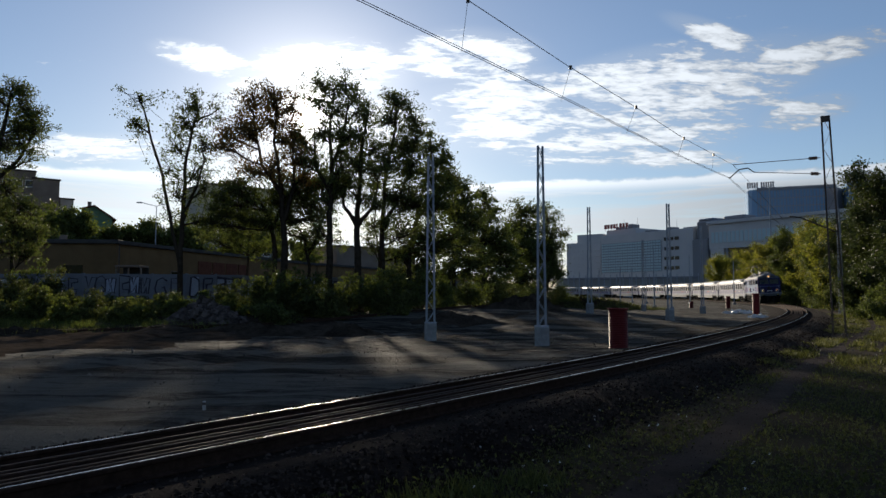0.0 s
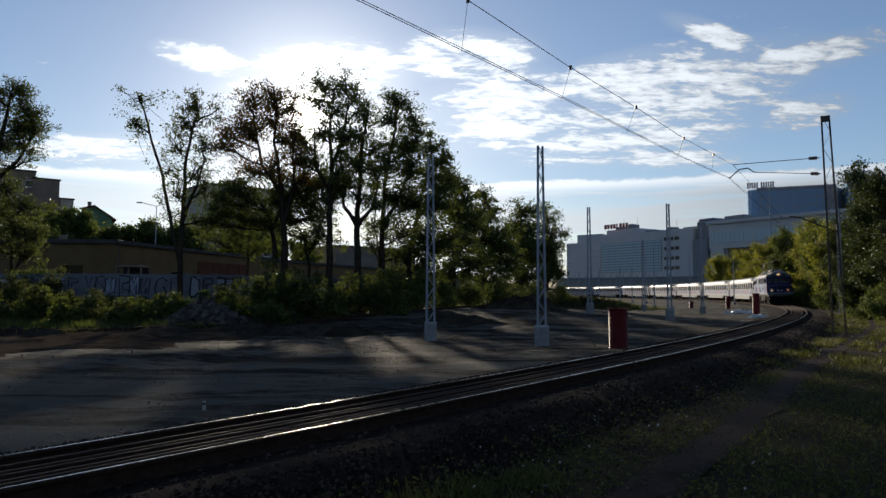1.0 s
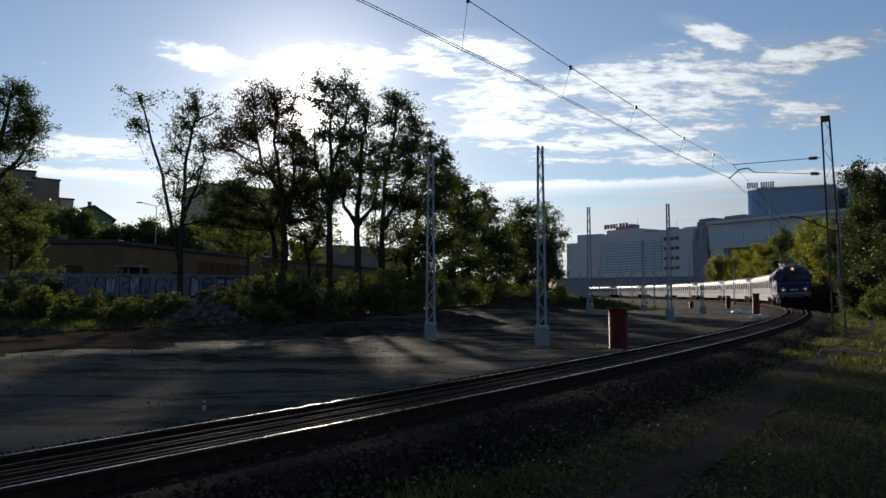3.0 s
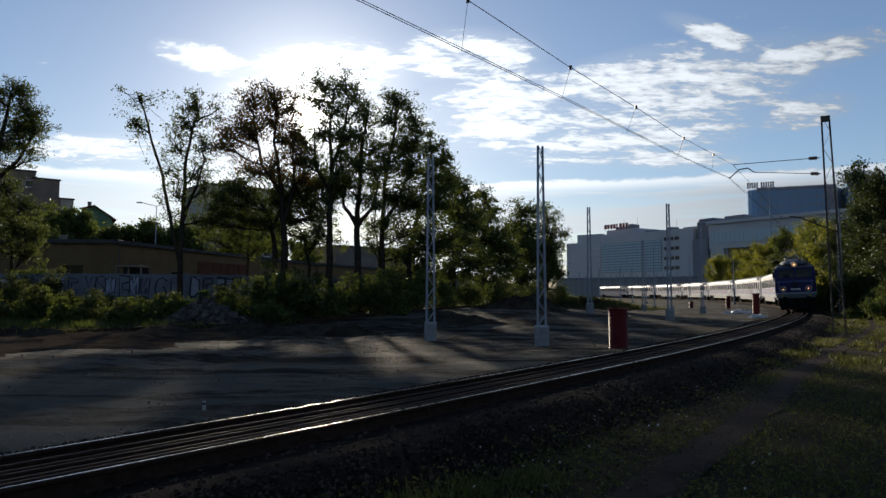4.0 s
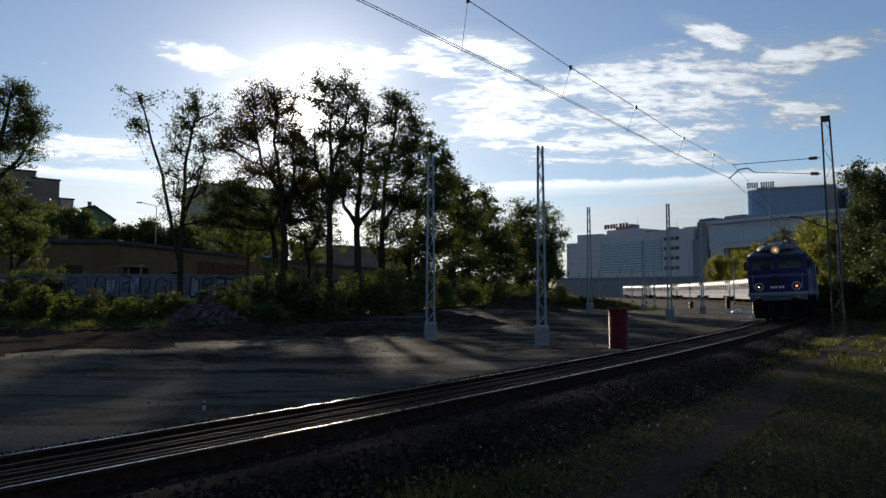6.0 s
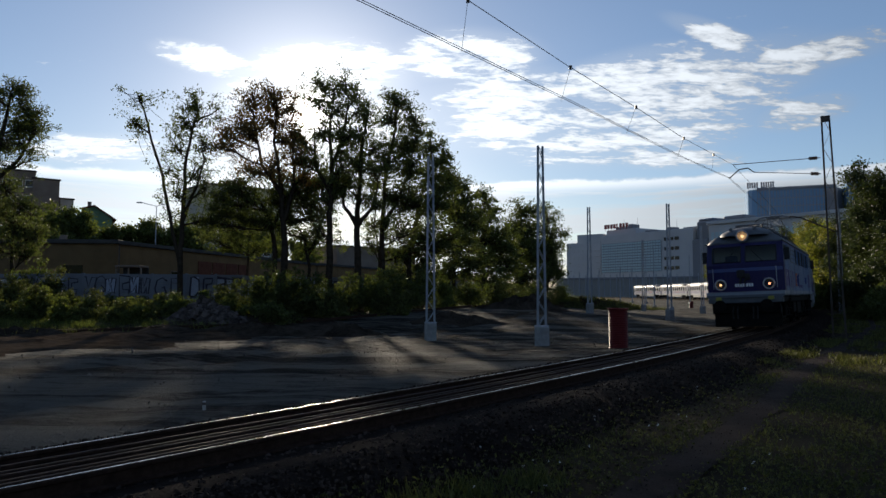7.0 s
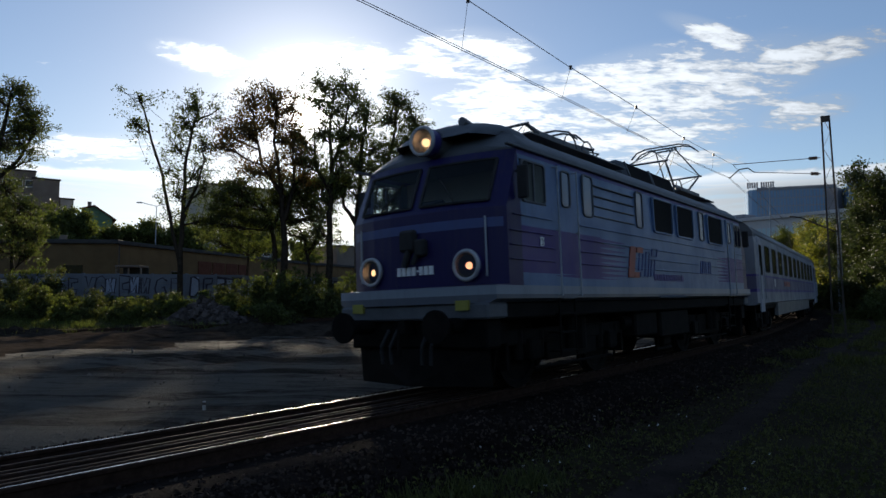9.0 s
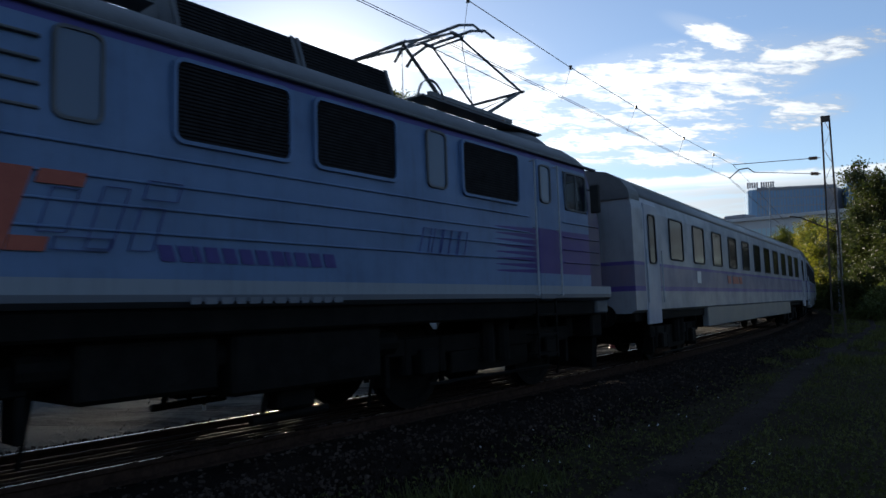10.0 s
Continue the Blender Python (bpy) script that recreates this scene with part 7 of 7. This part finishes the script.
TRACK_S = np.arange(-30, 120, 0.2)
TRACK_XY = np.array([tuple(on_track(float(s)))[:2] for s in TRACK_S])
TRACK_OFF = np.array([tuple(on_track(float(s), 1.0))[:2] for s in TRACK_S]) - TRACK_XY


def across(x, y):
    """Metres from the middle of the track, the far side positive."""
    i = int(np.argmin((TRACK_XY[:, 0] - x) ** 2 + (TRACK_XY[:, 1] - y) ** 2))
    return float((x - TRACK_XY[i, 0]) * TRACK_OFF[i, 0] + (y - TRACK_XY[i, 1]) * TRACK_OFF[i, 1])


rng = np.random.default_rng(5)
near_pts, far_pts, bank_pts = [], [], []
for i in range(230000):
    s, v0 = rng.uniform(2, 75), -2.3 - 26 * rng.uniform(0, 1) ** 1.6
    p = on_track(s, v0)
    if p.y < 3.2 or abs(p.x) > 0.75 * p.y + 1 or distance_to_way(p.x, p.y) < 0.12 + 0.2 * rng.random() + 0.14 * noise.noise((p.x * 1.7, p.y * 1.7, 0.0)):
        continue
    thick = noise.noise((p.x * 0.5, p.y * 0.5, 7.0)) + 0.35 * noise.noise((p.x * 2.0, p.y * 2.0, 1.0))
    if v0 > -5 and thick < 0.2 - (v0 + 2.3) * -0.1:
        continue
    if thick < -0.6:
        continue
    (near_pts if p.y < 18 else far_pts).append((p.x, p.y, lie(p.x, p.y)))
for i in range(26000):
    s, v0 = rng.uniform(-40, 40), -2.6 - 30 * rng.uniform(0, 1)
    p = on_track(s, v0)
    if (p.y >= 3.2 and abs(p.x) <= 0.75 * p.y + 1) or p.x * p.x + p.y * p.y < 0.3 or distance_to_way(p.x, p.y) < 0.45:
        continue
    far_pts.append((p.x, p.y, lie(p.x, p.y)))
for i in range(52000):
    a, q = rng.uniform(0, 2 * math.pi), 20 * math.sqrt(rng.uniform(0, 1))
    x, y = q * math.sin(a), q * math.cos(a)
    if (y >= 3.2 and abs(x) <= 0.75 * y + 1) or rng.random() < (q - 12) / 8:
        continue
    if across(x, y) > -2.6 - 1.5 * rng.random() or distance_to_way(x, y) < 0.2 + 0.2 * rng.random():
        continue
    if noise.noise((x * 0.5, y * 0.5, 7.0)) > -0.45:
        near_pts.append((x, y, lie(x, y)))
for i in range(60000):
    s, v0 = rng.uniform(-20, 120), rng.uniform(0, 9) + rng.uniform(-1.0, 0.5)
    wide = 23.5 + 6.0 * min(1.0, max(0.0, (s - 25) / 50))
    p = on_track(s, wide + v0)
    if noise.noise((p.x * 0.3, p.y * 0.3, 3.0)) < -0.15:
        continue
    bank_pts.append((p.x, p.y, lie(p.x, p.y)))
for i in range(9000):
    a, q = rng.uniform(0, 2 * math.pi), math.sqrt(rng.uniform(0, 1))
    x, y = 16.5 + 8.5 * q * math.cos(a), 76.0 + 3.4 * q * math.sin(a)
    bank_pts.append((x, y, lie(x, y) + 1.2 * (0.5 + 0.5 * math.cos(math.pi * min(1.0, q))) - 0.1))
blades("lawn_grass", "short uneven green grass beside a footpath", near_pts, 0.03, 0.10, 0.007, "grass", 31)
blades("lawn_grass", "short green grass beside the railway", far_pts, 0.07, 0.2, 0.018, "grass", 32)
blades("bank_weeds", "rough weeds and grass on a bank", bank_pts, 0.15, 0.6, 0.02, "weed", 33)
# verge strips in the brighter leaf_mid, so sunlight is part of their colour
verge = []
for i in range(9000):
    x, y = rng.uniform(-24, -10.5), 31.8 + 2.6 * rng.random()
    if noise.noise((x * 0.5, y * 0.9, 6.0)) > -0.1:
        verge.append((x, y, lie(x, y) + 0.12))
for i in range(5200):
    x, y = rng.uniform(-9.5, -2.0), rng.uniform(37.6, 40.2)
    if noise.noise((x * 0.5, y * 0.9, 2.0)) > -0.15:
        verge.append((x, y + 0.35 * (x + 6), lie(x, y + 0.35 * (x + 6))))
blades("verge_grass", "tufts of grass at the foot of shrubs, sunlit tone in the leaf colour", verge, 0.12, 0.38, 0.02, "leaf_mid", 35)
tuft = []
for cx, cy in ((0.1, 5.6), (-0.25, 6.2), (0.25, 6.6), (0.6, 5.9), (0.9, 6.9), (-0.9, 6.6)):
    for j in range(260):
        x, y = rng.normal(cx, 0.16), rng.normal(cy, 0.16)
        tuft.append((x, y, lie(x, y)))
blades("weed_tuft", "taller pale green weeds beside the ballast", tuft, 0.06, 0.22, 0.009, "weed", 34, "weeds")
petals = []
for i in range(60):
    x, y = rng.uniform(0.3, 4.6), rng.uniform(5.2, 14)
    x = x * y / 9
    if distance_to_way(x, y) < 0.6:
        continue
    petals.append((x, y, lie(x, y) + rng.uniform(0.1, 0.2)))
v, f = leaf_cloud(rng, petals, [0.012] * len(petals), 4, 0.011)
tagged(new("flowers", raw_mesh("flowers", v, f, "sign_pale")), "tiny white clover flowers in the grass", "flowers", kind="stuff")


def pebbles(name, label, pts, s0, s1, material, seed, category="ballast"):
    """Angular stones of six corners lying at the points."""
    rng = np.random.default_rng(seed)
    p = np.array(pts)
    k = len(p)
    base = np.array([(1, 0, 0), (-1, 0, 0), (0, 1, 0), (0, -1, 0), (0, 0, 1), (0, 0, -1)], float)
    tri = np.array([(0, 2, 4), (2, 1, 4), (1, 3, 4), (3, 0, 4), (2, 0, 5), (1, 2, 5), (3, 1, 5), (0, 3, 5)])
    q = base[None] * rng.uniform(0.6, 1.1, (k, 6, 1)) * (s0 + (s1 - s0) * rng.uniform(0, 1, (k, 1, 1)) ** 2) * rng.uniform(0.6, 1.2, (k, 1, 3))
    u = rng.normal(0, 1, (k, 4))
    u /= np.linalg.norm(u, axis=1)[:, None]
    a, b, c, d = u.T
    turn = np.stack([1 - 2 * (c * c + d * d), 2 * (b * c - a * d), 2 * (b * d + a * c), 2 * (b * c + a * d), 1 - 2 * (b * b + d * d), 2 * (c * d - a * b), 2 * (b * d - a * c), 2 * (c * d + a * b), 1 - 2 * (b * b + c * c)], 1).reshape(k, 3, 3)
    verts = np.einsum("nij,nkj->nki", turn, q) + p[:, None]
    faces = tri[None] + (np.arange(k) * 6)[:, None, None]
    return tagged(new(name, raw_mesh(name, verts.reshape(-1, 3), faces.reshape(-1, 3), material)), label, category, kind="stuff")


rng = np.random.default_rng(12)
pts = []
for i in range(18500):
    s, v0 = 1 + 60 * rng.uniform(0, 1) ** 2.0, rng.uniform(-2.9, 2.5)
    p = on_track(s, v0)
    z = float(np.interp(v0, (-2.9, -1.75, -0.95, -0.6, 0.6, 0.95, 1.75, 2.5), (GROUND, -0.085, -0.125, -0.175, -0.21, -0.19, -0.23, GROUND)))
    pts.append((p.x, p.y, z))
pebbles("ballast_stones", "dark crushed ballast stones round the rails", pts, 0.02, 0.05, "ballast", 12)
pts, cover, litter = [], [], []
for i in range(46000):
    y = 3.6 + 17 * rng.uniform(0, 1) ** 1.9
    x = rng.uniform(-0.72, 0.75) * y
    v0 = across(x, y)
    if v0 > -1.6:
        continue
    z = lie(x, y) if v0 < -2.8 else float(np.interp(v0, (-2.9, -1.75), (lie(x, y), -0.085)))
    way = distance_to_way(x, y)
    bare_f = noise.noise((x * 0.8, y * 0.8, 4.0)) + 0.5 * noise.noise((x * 2.5, y * 2.5, 9.0))
    if v0 > -3.1 - 0.9 * rng.random() - 0.9 * max(0.0, -x / 3):
        pts.append((x, y, z))
    if v0 < -2.3 and way > 0.14 + 0.2 * rng.random() and rng.random() < 0.25 + 0.6 * min(1.0, max(0.0, (-v0 - 2.3) / 2.5)) and bare_f > -0.5:
        cover.append((x, y, z + 0.02 + 0.05 * rng.random()))
    elif way < 0.5 and rng.random() < 0.35:
        litter.append((x, y, z + 0.03))
for i in range(16000):
    a, q = rng.uniform(0, 2 * math.pi), 14 * math.sqrt(rng.uniform(0, 1))
    x, y = q * math.sin(a), q * math.cos(a)
    if (y > 3.6 and -0.72 * y < x < 0.75 * y) or rng.random() < (q - 8) / 6 or across(x, y) > -1.7 or distance_to_way(x, y) < 0.2 + 0.2 * rng.random():
        continue
    v0 = across(x, y)
    z = lie(x, y) if v0 < -2.8 else float(np.interp(v0, (-2.9, -1.75), (lie(x, y), -0.085)))
    if v0 > -3.1 - 0.9 * rng.random():
        pts.append((x, y, z))
    else:
        cover.append((x, y, z + 0.02 + 0.05 * rng.random()))
for i in range(11000):
    a, q = rng.uniform(0, 2 * math.pi), 8.5 * math.sqrt(rng.uniform(0, 1))
    x, y = q * math.sin(a), q * math.cos(a)
    if not (y > 3.6 and -0.72 * y < x < 0.75 * y) and rng.random() > (q - 4) / 4.5 and across(x, y) < -3.2 and distance_to_way(x, y) > 0.2 + 0.2 * rng.random():
        cover.append((x, y, lie(x, y) + 0.02 + 0.05 * rng.random()))
lumps = []
for i in range(7000):
    s, v0 = -6 + 46 * rng.uniform(0, 1) ** 1.3, rng.uniform(2.4, 20)
    if noise.noise((s * 0.25, v0 * 0.9, 2.0)) < rng.uniform(-0.4, 0.4):
        continue
    p = on_track(s, v0)
    lumps.append((p.x, p.y, lie(p.x, p.y) + 0.06))
pebbles("sand_lumps", "loose lumps of sand and small stones on the cleared bed", lumps, 0.008, 0.034, "sand", 18, "sand")
pebbles("shoulder_gravel", "dark gravel and broken stone beside the ballast", pts, 0.012, 0.04, "ballast", 15, "gravel")
pebbles("path_grit", "small stones trodden into the footpath", litter, 0.004, 0.014, "path", 16, "gravel")
v, f = leaf_cloud(rng, cover, [0.03] * len(cover), 3, 0.017, 0.5)
tagged(new("clover", raw_mesh("clover", v, f, "grass")), "low clover and weeds between the track and the footpath", "ground cover", kind="stuff")
chunks("debris", "pale wood chips and stones beside the ballast", "debris", -0.55, 7.6, 0.8, 0.6, 0, 110, 0.012, 0.04, "stone", 14, pile=False)

# ---------------------------------------------------------------- sleepers, one by one
bm = bmesh.new()
box(bm, -0.13, 0.13, -1.3, 1.3, -0.36, -0.168, 0.02)
sleeper_mesh = bpy.data.meshes.new("sleeper")
bm.to_mesh(sleeper_mesh)
bm.free()
sleeper_mesh.materials.append(M["sleeper"])
bed = bpy.data.objects["track_bed"]
for i in range(290):
    s = -8 + i * 0.6
    a = float(np.interp(s, S, TH))
    part("sleeper", sleeper_mesh, None, bed, m=Matrix.Translation(on_track(s)) @ Matrix.Rotation(a, 4, "Z") @ Matrix.Rotation(-CANT / 1.5, 4, "X"))


# ---------------------------------------------------------------- what moves
def motions():
    for ob, back, half in TRAIN:
        walk(ob, [(t * 0.5, vehicle(S9 - SPEED * (t * 0.5 - 9.0) + back, half)) for t in range(21)])
    for ob, x, r in WHEELS:
        every = 2 if r > 0.5 else 1
        turn = math.degrees(SPEED / r) / FPS * every
        walk(ob, [(i * every / FPS, pose(x, 0, r) @ Matrix.Rotation(radians(turn * i), 4, "Y")) for i in range(300 // every + 1)])


motions()
